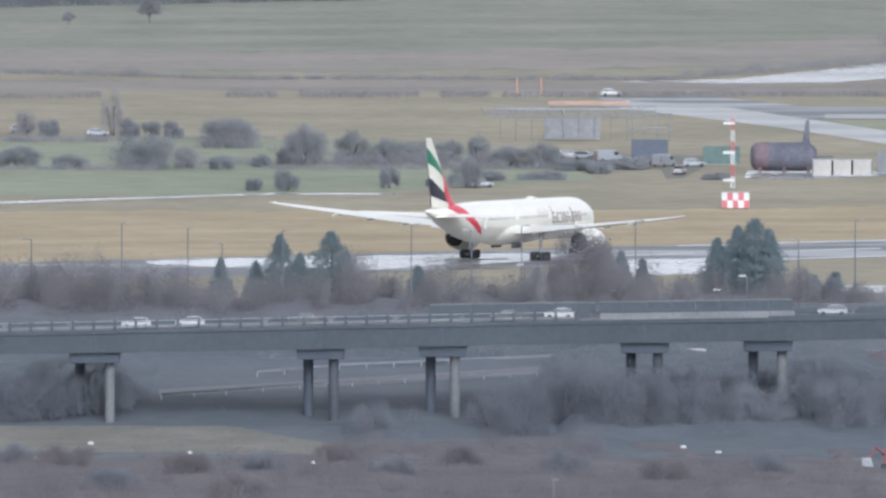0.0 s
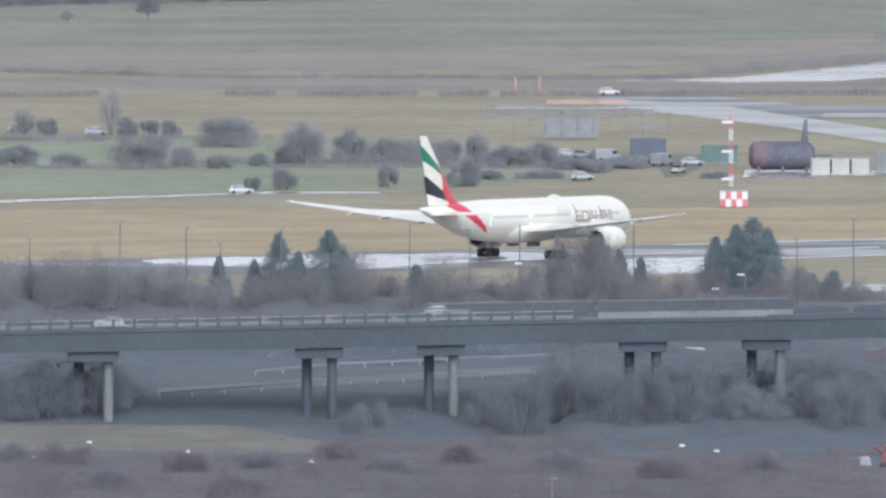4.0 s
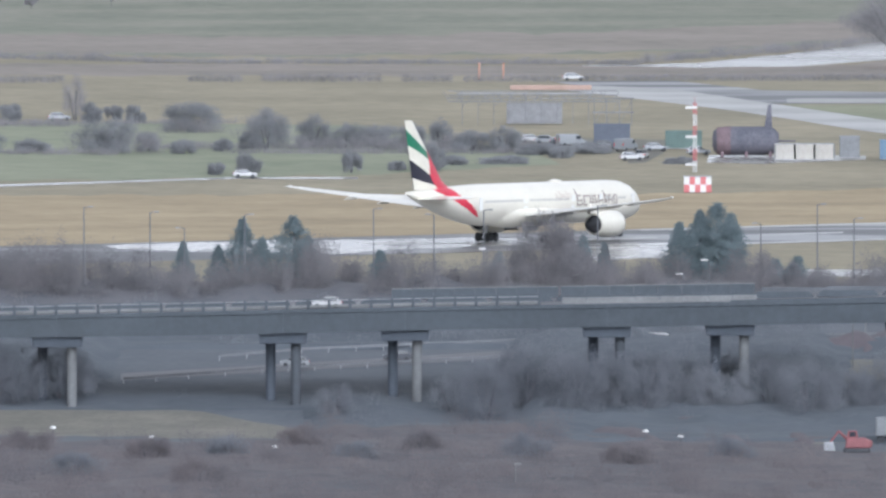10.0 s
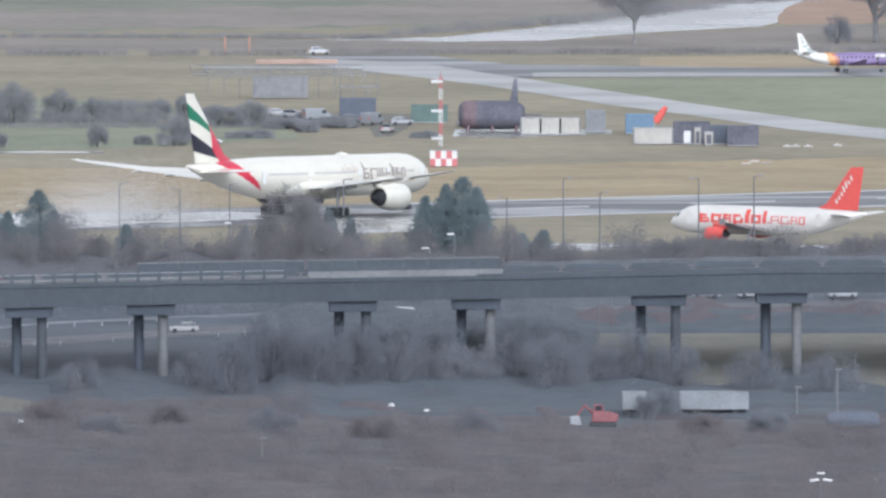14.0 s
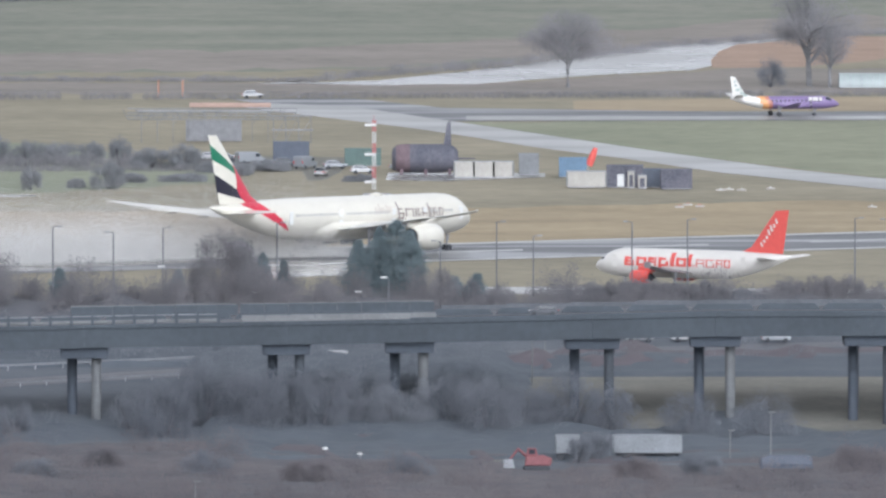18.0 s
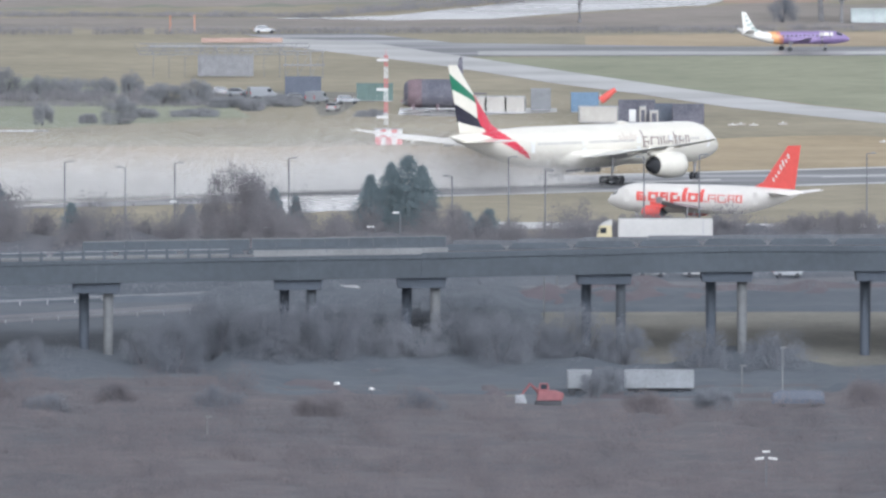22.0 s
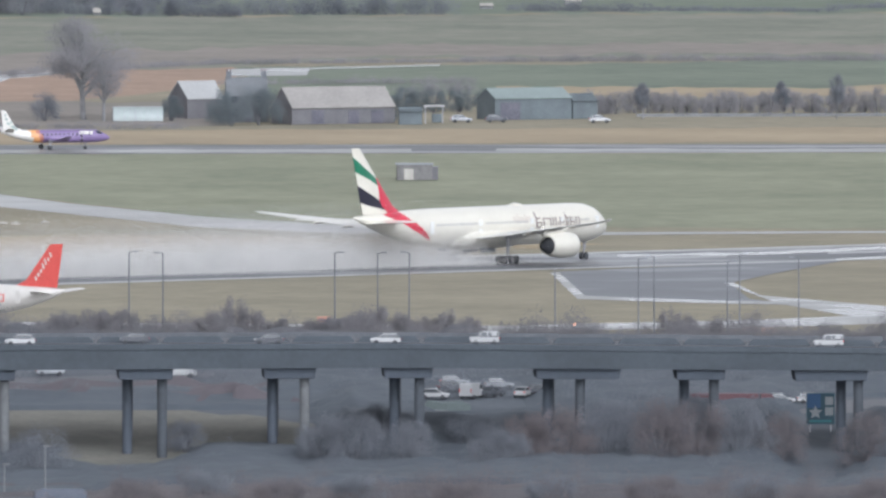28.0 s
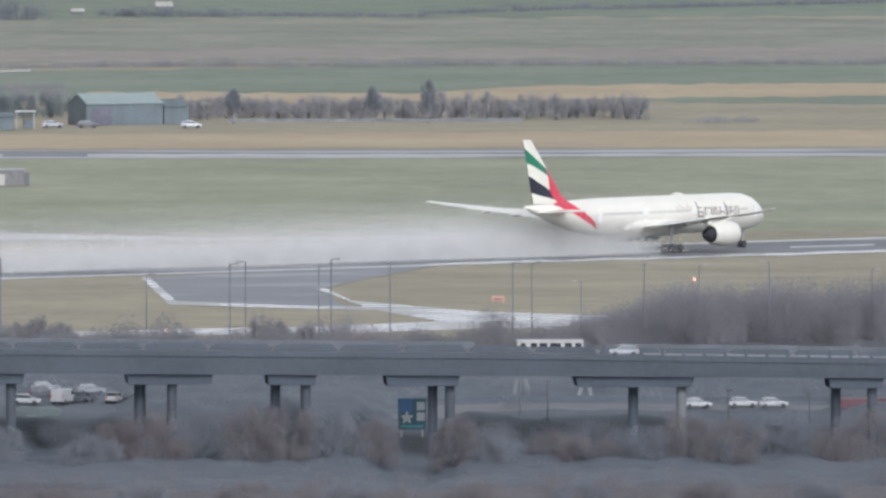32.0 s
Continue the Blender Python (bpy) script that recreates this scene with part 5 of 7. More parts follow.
def gantry():
    """The tall frame with an orange rail and a grey screen."""
    ob = thing("aerial_array", site(1030, 250, 0.1), 0, "steel frame with an orange rail and a grey screen", "aerial array")
    k = 1 / 10.36
    part("screen", box((99 * k, 0.2, 3.6), (-17 * k, 0.3, 0.2), 0.02), RIGM, ob, "grey mesh screen")
    for i in range(9):
        x = (-145 + i * 28) * k
        part("post", tube([(x, 0, 0), (x, 0, 5.6)], [0.06, 0.06], 6), RIGM, ob)
    for i in range(8):
        x = (-145 + i * 28) * k
        part("diagonal", tube([(x, 0.1, 3.2), (x + 28 * k, 0.1, 5.4)], [0.04, 0.04], 5), RIGM, ob)
    # Rail orange is dulled by haze mixed into its colour.
    part("rail", box((144 * k, 0.6, 0.8), (12 * k, 0, 6.0), 0.05), mat("hazy_orange", (0.34, 0.235, 0.19), 0.6, 0.15, 2), ob, "orange top rail")
    part("rail", box((240 * k, 0.3, 0.22), (-32 * k, 0, 5.3), 0.03), GREYM, ob)
    for z in (3.9, 4.5, 5.0, 5.7):
        part("truss_bar", box((300 * k, 0.2, 0.16), (-20 * k, 0.15, z), 0.02), RIGM, ob)
    for i in range(26):
        x = (-168 + i * 11.6) * k
        part("truss_brace", tube([(x, 0.15, 3.9), (x + 11.6 * k * (1 if i % 2 else -1) * 0.9, 0.15, 5.7)], [0.07, 0.07], 5), RIGM, ob)
    for i in range(14):
        part("aerial", tube([((-140 + i * 17) * k, -0.6, 5.0), ((-140 + i * 17) * k, 0.6, 5.5)], [0.05, 0.05], 5), RIGM, ob)
    lat = thing("lattice_frame", site(1152, 252, 0.1), 0, "grey steel lattice frame beside the screen", "frame")
    for x in (-3.2, -1.1, 1.1, 3.2):
        part("post", tube([(x, 0, 0), (x, 0, 4.7)], [0.08, 0.08], 6), RIGM, lat)
    for z in (2.2, 4.6):
        part("beam", box((7.2, 0.3, 0.25), (0, 0, z), 0.02), RIGM, lat)
    for x in (-3.2, -1.1, 1.1):
        part("brace", tube([(x, 0, 0.2), (x + 2.1, 0, 4.5)], [0.05, 0.05], 5), RIGM, lat)


gantry()
for u in (915, 958):
    ob = thing("marker_post", site(u, 170, 0.1), 0, "orange marker post on the far grass", "post")
    part("post", box((0.3, 0.3, 3.1), (0, 0, 0), 0.03), ORANGEP, ob)
    part("foot", box((0.8, 0.8, 0.15), (0, 0, -0.05), 0.02), CONC, ob)
SOCKR = mat("red_windsock_cloth", (0.6, 0.11, 0.09), 0.8, 0.1, 1, local=True)
ob = thing("windsock", site(1676, 303, 0.1), 0, "bright red windsock streaming from its pole", "windsock")
part("pole", tube([(0, 0, 0), (0, 0, 2.3)], [0.06, 0.05], 8), WHITEP, ob)
part("frame", tube([(-0.2, 0, 0.9), (0.3, 0, 1.5), (0, 0, 2.2)], [0.05, 0.05, 0.05], 6), WHITEP, ob)
sock = part("sock", tube([(0.1, 0, 1.1), (1.1, 0, 1.75), (2.0, 0, 2.4), (2.7, 0, 2.85)], [0.6, 0.62, 0.5, 0.36], 12, cap=False), SOCKR, ob, "red fabric sock")
part("seam", tube([(1.06, 0, 1.72), (1.16, 0, 1.8)], [0.64, 0.64], 12, cap=False), SOCKR, sock)
for u, v in ((1911, 336), (1926, 335), (1948, 336), (2000, 334), (1838, 366), (1874, 365), (1853, 362), (2180, 366)):
    ob = thing("taxiway_light", site(u, v, 0.08), 0, "small white marker light on the grass", "marker", "marker lights")
    part("base", box((1.5, 0.6, 0.3), (0, 0, 0), 0.05), CREAM, ob)
    part("lens", box((0.3, 0.3, 0.25), (0, 0, 0.25), 0.05, taper=0.6), WHITEP if u > 1900 else REDW, ob)
ob = thing("hut", site(2655, 258, 0.08), 0, "flat-roofed grey brick hut with a white door", "hut")
part("wall", box((6.0, 3.4, 2.6), (0, 0, 0), 0.02), mat("grey_brick", (0.16, 0.155, 0.15), 0.9, 0.25, 1, local=True), ob)
part("roof", box((6.4, 3.8, 0.25), (0, 0, 2.6), 0.02), GREYM, ob)
part("door", box((1.6, 0.08, 1.9), (-1.0, -1.72, 0.05), 0.02), CREAM, ob, "pale door")
ob = thing("cabinet", site(2692, 258, 0.08), 0, "tan cabinet beside the hut", "cabinet")
part("body", box((1.0, 0.8, 2.2), (0, 0, 0), 0.03), BROWNW, ob)
part("cap", box((1.1, 0.9, 0.1), (0, 0, 2.2), 0.02), GREYM, ob)
for u, v in ((3530, 470), (2494, 514), (3252, 534), (3284, 535), (2320, 548)):
    ob = thing("taxiway_sign", site(u, v, 0.08), 0, "orange lit taxiway board on short legs", "sign", "taxiway boards")
    part("board", box((1.9, 0.25, 0.8), (0, 0, 0.3), 0.03), ORANGEP, ob)
    for s in (-1, 1):
        part("leg", box((0.1, 0.1, 0.35), (s * 0.8, 0, 0), 0), METAL, ob)
    part("text_bar", box((1.2, 0.02, 0.25), (0, -0.14, 0.5), 0), SOOT, ob)

AMBERGLOW = mat("lit_amber_lens", (0.6, 0.3, 0.18), 0.3, 0.05, 1, local=True)
AMBERGLOW.node_tree.nodes["Principled BSDF"].inputs["Emission Color"].default_value = (1.0, 0.45, 0.28, 1)
AMBERGLOW.node_tree.nodes["Principled BSDF"].inputs["Emission Strength"].default_value = 1.1
for u, v in ((2940, 524), (2440, 536), (2506, 530), (3880, 436)):
    ob = thing("guard_light", site(u, v, 0.08), 0, "lit amber guard light beside the taxiway", "light", "guard lights")
    part("post", box((0.12, 0.12, 0.5), (0, 0, 0), 0.01), METAL, ob)
    part("lens", box((0.45, 0.3, 0.4), (0, 0, 0.5), 0.08), AMBERGLOW, ob, "glowing amber lens")
# ---- farm ----


def barn(name, u, v, w, d, eave, ridge, wall, roof, label, doors=(), windows=(), chimneys=(), turn=0):
    """A gabled building: w metres along the front."""
    ob = thing(name, site(u, v, 0.05), turn, label, "house" if name == "house" else "barn")
    t = 0.3
    for s in (-1, 1):
        part("wall", box((w, t, eave), (0, s * (d / 2 - t / 2), 0), 0), wall, ob)
        b = prism([(-d / 2 + t, 0), (-d / 2 + t, eave), (0, ridge - 0.1), (d / 2 - t, eave), (d / 2 - t, 0)], t, 1, 0)
        b.transform(Matrix.Translation((s * (w / 2 - t / 2), 0, 0)) @ pose(0, 0, 0, 0, 0, 90))
        part("gable", b, wall, ob)
        n = 8
        slope = math.atan2(ridge - eave, d / 2)
        ln = math.hypot(ridge - eave, d / 2) + 0.4
        for i in range(n):
            bb = box((w / n + 0.06, ln, 0.12), (0, 0, 0), 0.0)
            bb.transform(Matrix.Translation((-w / 2 + w * (i + 0.5) / n, s * (d / 4 + 0.1), (ridge + eave) / 2 + 0.02 + 0.012 * (i % 2))) @ Matrix.Rotation(-s * slope, 4, "X"))
            part("roof_sheet", bb, roof, ob)
    part("ridge_cap", box((w + 0.2, 0.5, 0.14), (0, 0, ridge + 0.05), 0.03), roof, ob)
    for x, ww, hh in doors:
        part("door", box((ww, 0.08, hh), (x * w, -d / 2 - 0.03, 0.02), 0.02), SOOT, ob)
    for x, z, ww, hh in windows:
        win = part("window", box((ww, 0.06, hh), (x * w, -d / 2 - 0.02, z), 0.01), GLASSY, ob)
        part("sill", box((ww + 0.2, 0.14, 0.1), (x * w, -d / 2 - 0.04, z - 0.1), 0), CONC_L, win)
    for x in chimneys:
        ch = part("chimney", box((1.0, 0.8, 2.0), (x * w, 0, ridge - 0.7), 0.03), STONE, ob)
        for s in (-1, 1):
            part("chimney_pot", tube([(x * w + s * 0.3, 0, ridge + 1.3), (x * w + s * 0.3, 0, ridge + 1.8)], [0.16, 0.14], 8), RUST, ch)
    return ob


barn("barn", 2511, 157, 21.0, 8.5, 3.0, 6.5, BROWNW, ROOFG, "long brown barn with a pale grey roof", doors=((-0.25, 2.5, 2.5), (0.1, 2.2, 2.4), (0.33, 2.5, 2.4)), turn=24)
barn("barn", 2268, 147, 7.5, 8, 3.6, 6.6, BROWNW, ROOFW, "small barn with a whitish roof", turn=24)
barn("house", 2357, 154, 7.6, 7.0, 4.8, 7.9, STONE, SLATE, "two-storey dark stone farmhouse with two chimneys", doors=((0.02, 1.0, 2.1),), windows=((-0.3, 1.0, 1.0, 1.4), (0.3, 1.0, 1.0, 1.4), (-0.3, 3.6, 1.0, 1.3), (0.3, 3.6, 1.0, 1.3)), chimneys=(-0.42, 0.42))
barn("barn", 2850, 150, 15.5, 8, 3.9, 5.6, TEALW, ROOFM, "large dark teal shed with a pale mint roof", doors=((-0.3, 4, 3.2),), turn=22)
barn("barn", 2948, 149, 5.0, 5, 3.2, 4.4, TEALW, TEALW, "dark teal lean-to at the end of the large shed", turn=22)
barn("barn", 2648, 159, 4.2, 4, 2.3, 3.0, TEALW, TEALW, "small dark lean-to beside the barn")
ob = thing("polytunnel", site(2165, 152, 0.05), 0, "whitish plastic polytunnel beside the farm", "polytunnel")
PLASTIC = mat("white_polythene", (0.33, 0.37, 0.355), 0.4, 0.15, 2, local=True)
for i in range(9):
    x0 = -4.6 + i * 1.02
    prof = [(math.cos(math.pi * k / 12) * 2.2, math.sin(math.pi * k / 12) * 2.6 ** (1 if 1 else 1)) for k in range(13)]
    rings = [[Vector((x, y, z)) for y, z in prof] + [Vector((x, y * 0.98, z * 0.98 - 0.02)) for y, z in prof[::-1]] for x in (x0, x0 + 0.98)]
    part("cover_panel", loft(rings)[0], PLASTIC, ob)
    part("hoop", tube([(x0, y * 1.01, z * 1.01) for y, z in prof], [0.05] * 13, 5), METAL, ob)
ob = thing("feed_bin", site(2690, 158, 0.05), 0, "grey frame with a feed bin beside the barn", "feed bin")
for x in (-1.6, 1.6):
    part("leg", tube([(x, 0, 0), (x, 0, 3.2)], [0.1, 0.1], 6), METAL, ob)
part("top", box((3.8, 1.2, 0.3), (0, 0, 3.1), 0.03), ROOFW, ob)
part("bin", box((1.8, 1.2, 1.6), (0.5, 0, 0.2), 0.08), TEALW, ob)
# pale boundary wall
wall_ob = thing("boundary_wall", site(3060, 146, 0), 0, "low pale boundary wall behind the verge", "wall", kind="structure")
for i in range(24):
    part("wall_panel", box((2.2, 0.3, 0.6), (i * 2.28, 0, 0), 0.02), CONC_L, wall_ob)

# ---- far houses ----
for u, v, w, h, lab in ((618, -44, 3.2, 1.0, "small white house among far trees"), (704, -46, 4, 1.1, "pale far house among trees"), (1830, -44, 4, 1.6, "white far house among trees"), (1880, -45, 2.6, 1.4, "white far house among trees"),
                        (2092, -36, 1.6, 0.5, "white shed in a far field"), (2936, -52, 3.6, 0.9, "white far house with a pale roof"), (1545, -46, 2.6, 1.2, "pale far house among trees")):
    barn("house", u, v, w, 4, h, h + 0.8, CONC_L, CREAM, lab)
barn("barn", 2783, -46, 2.8, 3, 0.6, 1.0, CONC_L, CREAM, "small white shed in a far field")



def long_building():
    """The long low white building on the far rise, with a strip of windows under a pale roof."""
    ob = thing("school_building", site(1734, -46, 0.05), 0, "long white building with a window strip and a pale roof", "building")
    wall = mat("dull_white_render", (0.33, 0.33, 0.325), 0.7, 0.12, 4, local=True)
    part("wall", box((43.0, 9.0, 6.2), (0, 0, 0), 0.05), wall, ob)
    for i in range(14):
        x = -20.0 + i * 3.05
        win = part("window", box((2.5, 0.08, 1.9), (x, -4.53, 3.7), 0.02), GREYM, ob)
        part("mullion", box((0.15, 0.06, 1.9), (x, -4.6, 3.7), 0), wall, win)
    for x, w in ((-17, 3.0), (-8, 5.0), (6.5, 4.4), (15, 2.0)):
        part("panel", box((w, 0.1, 2.6), (x, -4.55, 0.2), 0.02), GREYM, ob)
    part("porch_roof", box((7.0, 1.6, 0.35), (2.0, -5.2, 2.9), 0.04), ROOFW, ob, "white porch roof")
    for s in (-1, 1):
        b = box((44.4, 5.9, 0.3), (0, 0, 0), 0.02)
        b.transform(Matrix.Translation((0, s * 2.5, 6.75)) @ Matrix.Rotation(-s * radians(14), 4, "X"))
        part("roof_slope", b, ROOFW, ob, "pale roof slope")
    wing_ob = barn("house", 1520, -44, 11.0, 9, 5.6, 8.0, wall, ROOFW, "white gabled wing beside the long building", windows=((-0.22, 2.6, 2.6, 2.0), (0.2, 2.6, 3.2, 2.0)))
    return ob, wing_ob


long_building()
# ---- lamp posts ----
LAMPS = [(55, 424), (215, 395), (332, 404), (393, 432), (500, 408), (728, 398), (835, 408), (923, 400), (1125, 392), (1414, 424), (1514, 390), (1579, 415), (1754, 390), (1852, 386), (2149, 384), (2209, 386), (2514, 386), (2590, 387), (2646, 386),
         (2905, 416), (3053, 398), (3081, 394), (3211, 402), (3233, 390), (3338, 396), (3556, 396), (3590, 396), (3678, 430), (3790, 398), (3888, 402), (4013, 396), (4196, 410)]
LAMPM = mat("galvanised_steel", (0.125, 0.13, 0.14), 0.6, 0.2, 1, local=True)
for i, (u, v) in enumerate(LAMPS):
    base = site(u, 556)
    p = scale_at(556)
    h = (556 - v) / p
    ob = thing("street_lamp", base, 0, "tall grey steel street lamp beside the motorway", "street lamp", "motorway lamps")
    part("pole", tube([(0, 0, -0.2), (0, 0, h * 0.5), (0, 0, h)], [0.12, 0.1, 0.08], 8), LAMPM, ob)
    s = 1 if i % 3 else -1
    part("arm", tube([(0, 0, h - 0.1), (0.5 * s, 0, h + 0.05), (0.75 * s, 0, h + 0.05)], [0.06, 0.05, 0.05], 6), LAMPM, ob)
    part("lantern", box((0.75, 0.3, 0.16), (0.9 * s, 0, h - 0.02), 0.04), GREYM, ob)
for u, v, b in ((1092, 517, 560), (1277, 515, 560), (928, 470, 560), (1322, 490, 560)):
    base = site(u, b)
    h = (b - v) / scale_at(b)
    ob = thing("street_lamp", base, 0, "short street lamp with a white lantern behind the screen wall", "street lamp", "slip road lamps")
    part("pole", tube([(0, 0, -0.2), (0, 0, h)], [0.1, 0.07], 8), LAMPM, ob)
    part("arm", tube([(0, 0, h), (-0.5, 0, h + 0.1)], [0.06, 0.05], 6), LAMPM, ob)
    part("lantern", box((1.0, 0.35, 0.25), (-0.6, 0, h), 0.06), WHITEP, ob, "white lantern")
for u, v, h in ((65, 840, 1.9), (160, 815, 2.0), (335, 832, 2.0), (553, 848, 1.9), (1210, 810, 1.2), (1272, 818, 1.1)):
    ob = thing("bollard_lamp", site(u, v), 0, "low lamp with a white domed head in the scrub", "lamp", "scrub lamps")
    part("post", tube([(0, 0, -0.2), (0, 0, h)], [0.09, 0.07], 8), LAMPM, ob)
    part("dome", loft([[Vector((math.cos(6.2832 * k / 14) * r, math.sin(6.2832 * k / 14) * r, h + z)) for k in range(14)] for r, z in ((0.4, 0), (0.42, 0.08), (0.32, 0.28), (0.1, 0.36))])[0], WHITEP, ob, "white domed head")
for u, top, b in ((1928, 760, 815), (2000, 728, 820), (3570, 590, 696), (3618, 606, 704), (4085, 630, 700), (3940, 624, 704), (3470, 840, 900), (3540, 820, 905), (980, 850, 905), (1577, 585, 680), (1600, 585, 640)):
    base = site(u, b)
    h = (b - top) / scale_at(b)
    ob = thing("post", base, 0, "thin pale steel pole in the scrub", "pole", "valley poles")
    part("pole", tube([(0, 0, -0.2), (0, 0, h)], [0.1, 0.07], 8), CONC_L, ob)
    part("head", box((0.9, 0.25, 0.2), (0.2, 0, h - 0.1), 0.04), CONC_L, ob)

base = site(1971, 1000)
h = (1000 - 926) / scale_at(1000)
ob = thing("street_lamp", base, 0, "slim steel lamp with two white heads in the thicket", "street lamp")
part("pole", tube([(0, 0, -0.2), (0, 0, h)], [0.1, 0.07], 8), LAMPM, ob)
part("finial", box((0.9, 0.3, 0.22), (0, 0, h + 0.75), 0.05), WHITEP, ob, "white upper fitting")
part("stem", tube([(0, 0, h), (0, 0, h + 0.8)], [0.05, 0.04], 6), LAMPM, ob)
for s in (-1, 1):
    part("lantern", box((1.1, 0.4, 0.3), (s * 0.75, 0, h - 0.1), 0.08, (0, s * 8, 0)), WHITEP, ob, "white lantern")

# ---- under the viaduct ----
patch("road_lower", [(3330, 652), (3600, 646), (4450, 656), (4450, 682), (3600, 671), (3330, 674)], LANE, 0.16, 0, label="lower road beyond the billboard")
patch("road_lower", [(280, 690), (530, 676), (950, 650), (1500, 620), (2300, 598), (2300, 606), (1500, 634), (950, 664), (530, 688), (280, 702)], LANE, 0.16, 0, label="lower road passing under the viaduct")


def guard_rail(pts, label):
    ob = thing("guard_rail", (0, 0, 0), 0, label, "guard rail")
    path = []
    for (u0, v0), (u1, v1) in zip(pts, pts[1:]):
        n = max(1, int(abs(u1 - u0) / 45))
        for i in range(n):
            path.append(site(u0 + (u1 - u0) * i / n, v0 + (v1 - v0) * i / n))
    path.append(site(*pts[-1]))
    for p in path:
        part("rail_post", box((0.14, 0.14, 0.75), (p.x, p.y, p.z - 0.05), 0), METAL, ob)
    rings = [[p + Vector((0, -0.1, 0.56)), p + Vector((0, -0.04, 0.56)), p + Vector((0, -0.04, 0.86)), p + Vector((0, -0.1, 0.86))] for p in path]
    part("rail_beam", loft(rings)[0], mat("zinc_rail", (0.17, 0.176, 0.186), 0.5, 0.2, 2), ob, "galvanised steel beam")


guard_rail([(455, 668), (600, 655), (940, 641), (1300, 620)], "galvanised guard rail along the lower road")
guard_rail([(285, 708), (400, 700), (530, 690), (950, 668)], "galvanised guard rail along the lower road")
TRAILER = mat("white_trailer_skin", (0.19, 0.2, 0.21), 0.5, 0.2, 3, local=True)
for u, w in ((1640, 3.2), (1781, 9.0)):
    ob = thing("trailer", site(u, 814, 0.1), 0, "white box trailer parked in the scrub", "trailer")
    part("box", box((w, 2.5, 2.4), (0, 0, 0.9), 0.12), TRAILER, ob)
    part("chassis", box((w * 0.9, 1.2, 0.3), (0, 0, 0.6), 0.03), TYRE, ob)
    wheels(ob, (-w * 0.3, w * 0.3), 1.0, 0.45)
ob = thing("excavator", site(1580, 834, 0.1), 0, "red excavator with a pale bucket in the scrub", "excavator")
# Excavator red, dulled so that haze is part of the colour.
DIGGER = mat("hazy_red_paint", (0.2, 0.07, 0.075), 0.6, 0.2, 1, local=True)
part("track", box((3.4, 2.2, 0.8), (0.3, 0, 0), 0.2), TYRE, ob)
part("body", prism([(2.2, 0.8), (2.3, 1.7), (1.2, 2.1), (-1.0, 2.0), (-1.2, 0.8)], 2.1, 0.95, 0.1), DIGGER, ob)
part("cab", prism([(0.5, 2.0), (0.3, 3.0), (-0.8, 3.0), (-1.0, 2.0)], 1.2, 0.95, 0.06), DIGGER, ob)
part("cab_window", box((0.8, 0.05, 0.6), (-0.25, -0.61, 2.25), 0.02), GLASSY, ob)
part("boom", tube([(-0.8, 0, 1.8), (-2.0, 0, 2.9), (-3.1, 0, 1.5)], [0.24, 0.2, 0.15], 8), DIGGER, ob)
part("bucket", prism([(-3.9, 0.3), (-3.9, 1.5), (-2.7, 1.6), (-2.4, 0.4)], 1.3, 1, 0.1), GREYM, ob, "pale bucket")
ob = thing("flatbed_trailer", site(2028, 838, 0.1), 0, "dark blue tarpaulin trailer in the scrub", "trailer")
part("bed", box((6.8, 2.4, 0.35), (0, 0, 0.7), 0.05), NAVY, ob)
part("tarpaulin", prism([(3.3, 1.05), (3.3, 2.0), (2.7, 2.35), (-2.4, 2.4), (-3.3, 2.1), (-3.3, 1.05)], 2.4, 0.85, 0.1), NAVY, ob, "dark blue tarpaulin cover")
part("headboard", box((0.15, 2.4, 1.2), (-3.4, 0, 1.0), 0.03), NAVY, ob)
wheels(ob, (-2, 2), 1.0, 0.4)
ob = thing("billboard", site(3377, 706, 0), 0, "blue-green billboard with plain white shapes", "billboard")
SIGN = mat("blue_green_sign", (0.05, 0.115, 0.15), 0.5, 0.15, 2, local=True)
part("panel", box((3.8, 0.2, 4.2), (0, 0, 1.0), 0.03), SIGN, ob)
part("corner_panel", box((1.8, 0.03, 1.9), (-0.9, -0.12, 3.2), 0.0), mat("sign_blue", (0.06, 0.14, 0.28), 0.5, 0.1, 2, local=True), ob, "blue square")
PALE = mat("sign_white", (0.42, 0.45, 0.46), 0.5, 0.1, 2, local=True)
for z in (2.2, 3.6):
    part("square", box((1.1, 0.03, 1.1), (1.15, -0.12, z), 0.0), PALE, ob, "plain white square")
b = bmesh.new()
vs = [b.verts.new((-0.7 + math.cos(math.pi / 2 + k * math.pi / 5) * (0.95 if k % 2 == 0 else 0.45), -0.125, 2.6 + math.sin(math.pi / 2 + k * math.pi / 5) * (0.95 if k % 2 == 0 else 0.45))) for k in range(10)]
b.faces.new(vs)
ex = bmesh.ops.extrude_face_region(b, geom=b.faces[:])
for q in ex["geom"]:
    if isinstance(q, bmesh.types.BMVert):
        q.co.y -= 0.02
part("star", b, PALE, ob, "plain white star shape")
part("text_bar", box((3.0, 0.03, 0.3), (0, -0.12, 1.3), 0), mat("sign_teal", (0.06, 0.25, 0.27), 0.5, 0.1, 2, local=True), ob)
for s in (-1, 1):
    part("post", box((0.2, 0.2, 1.6), (s * 1.4, 0.1, -0.4), 0.02), METAL, ob)
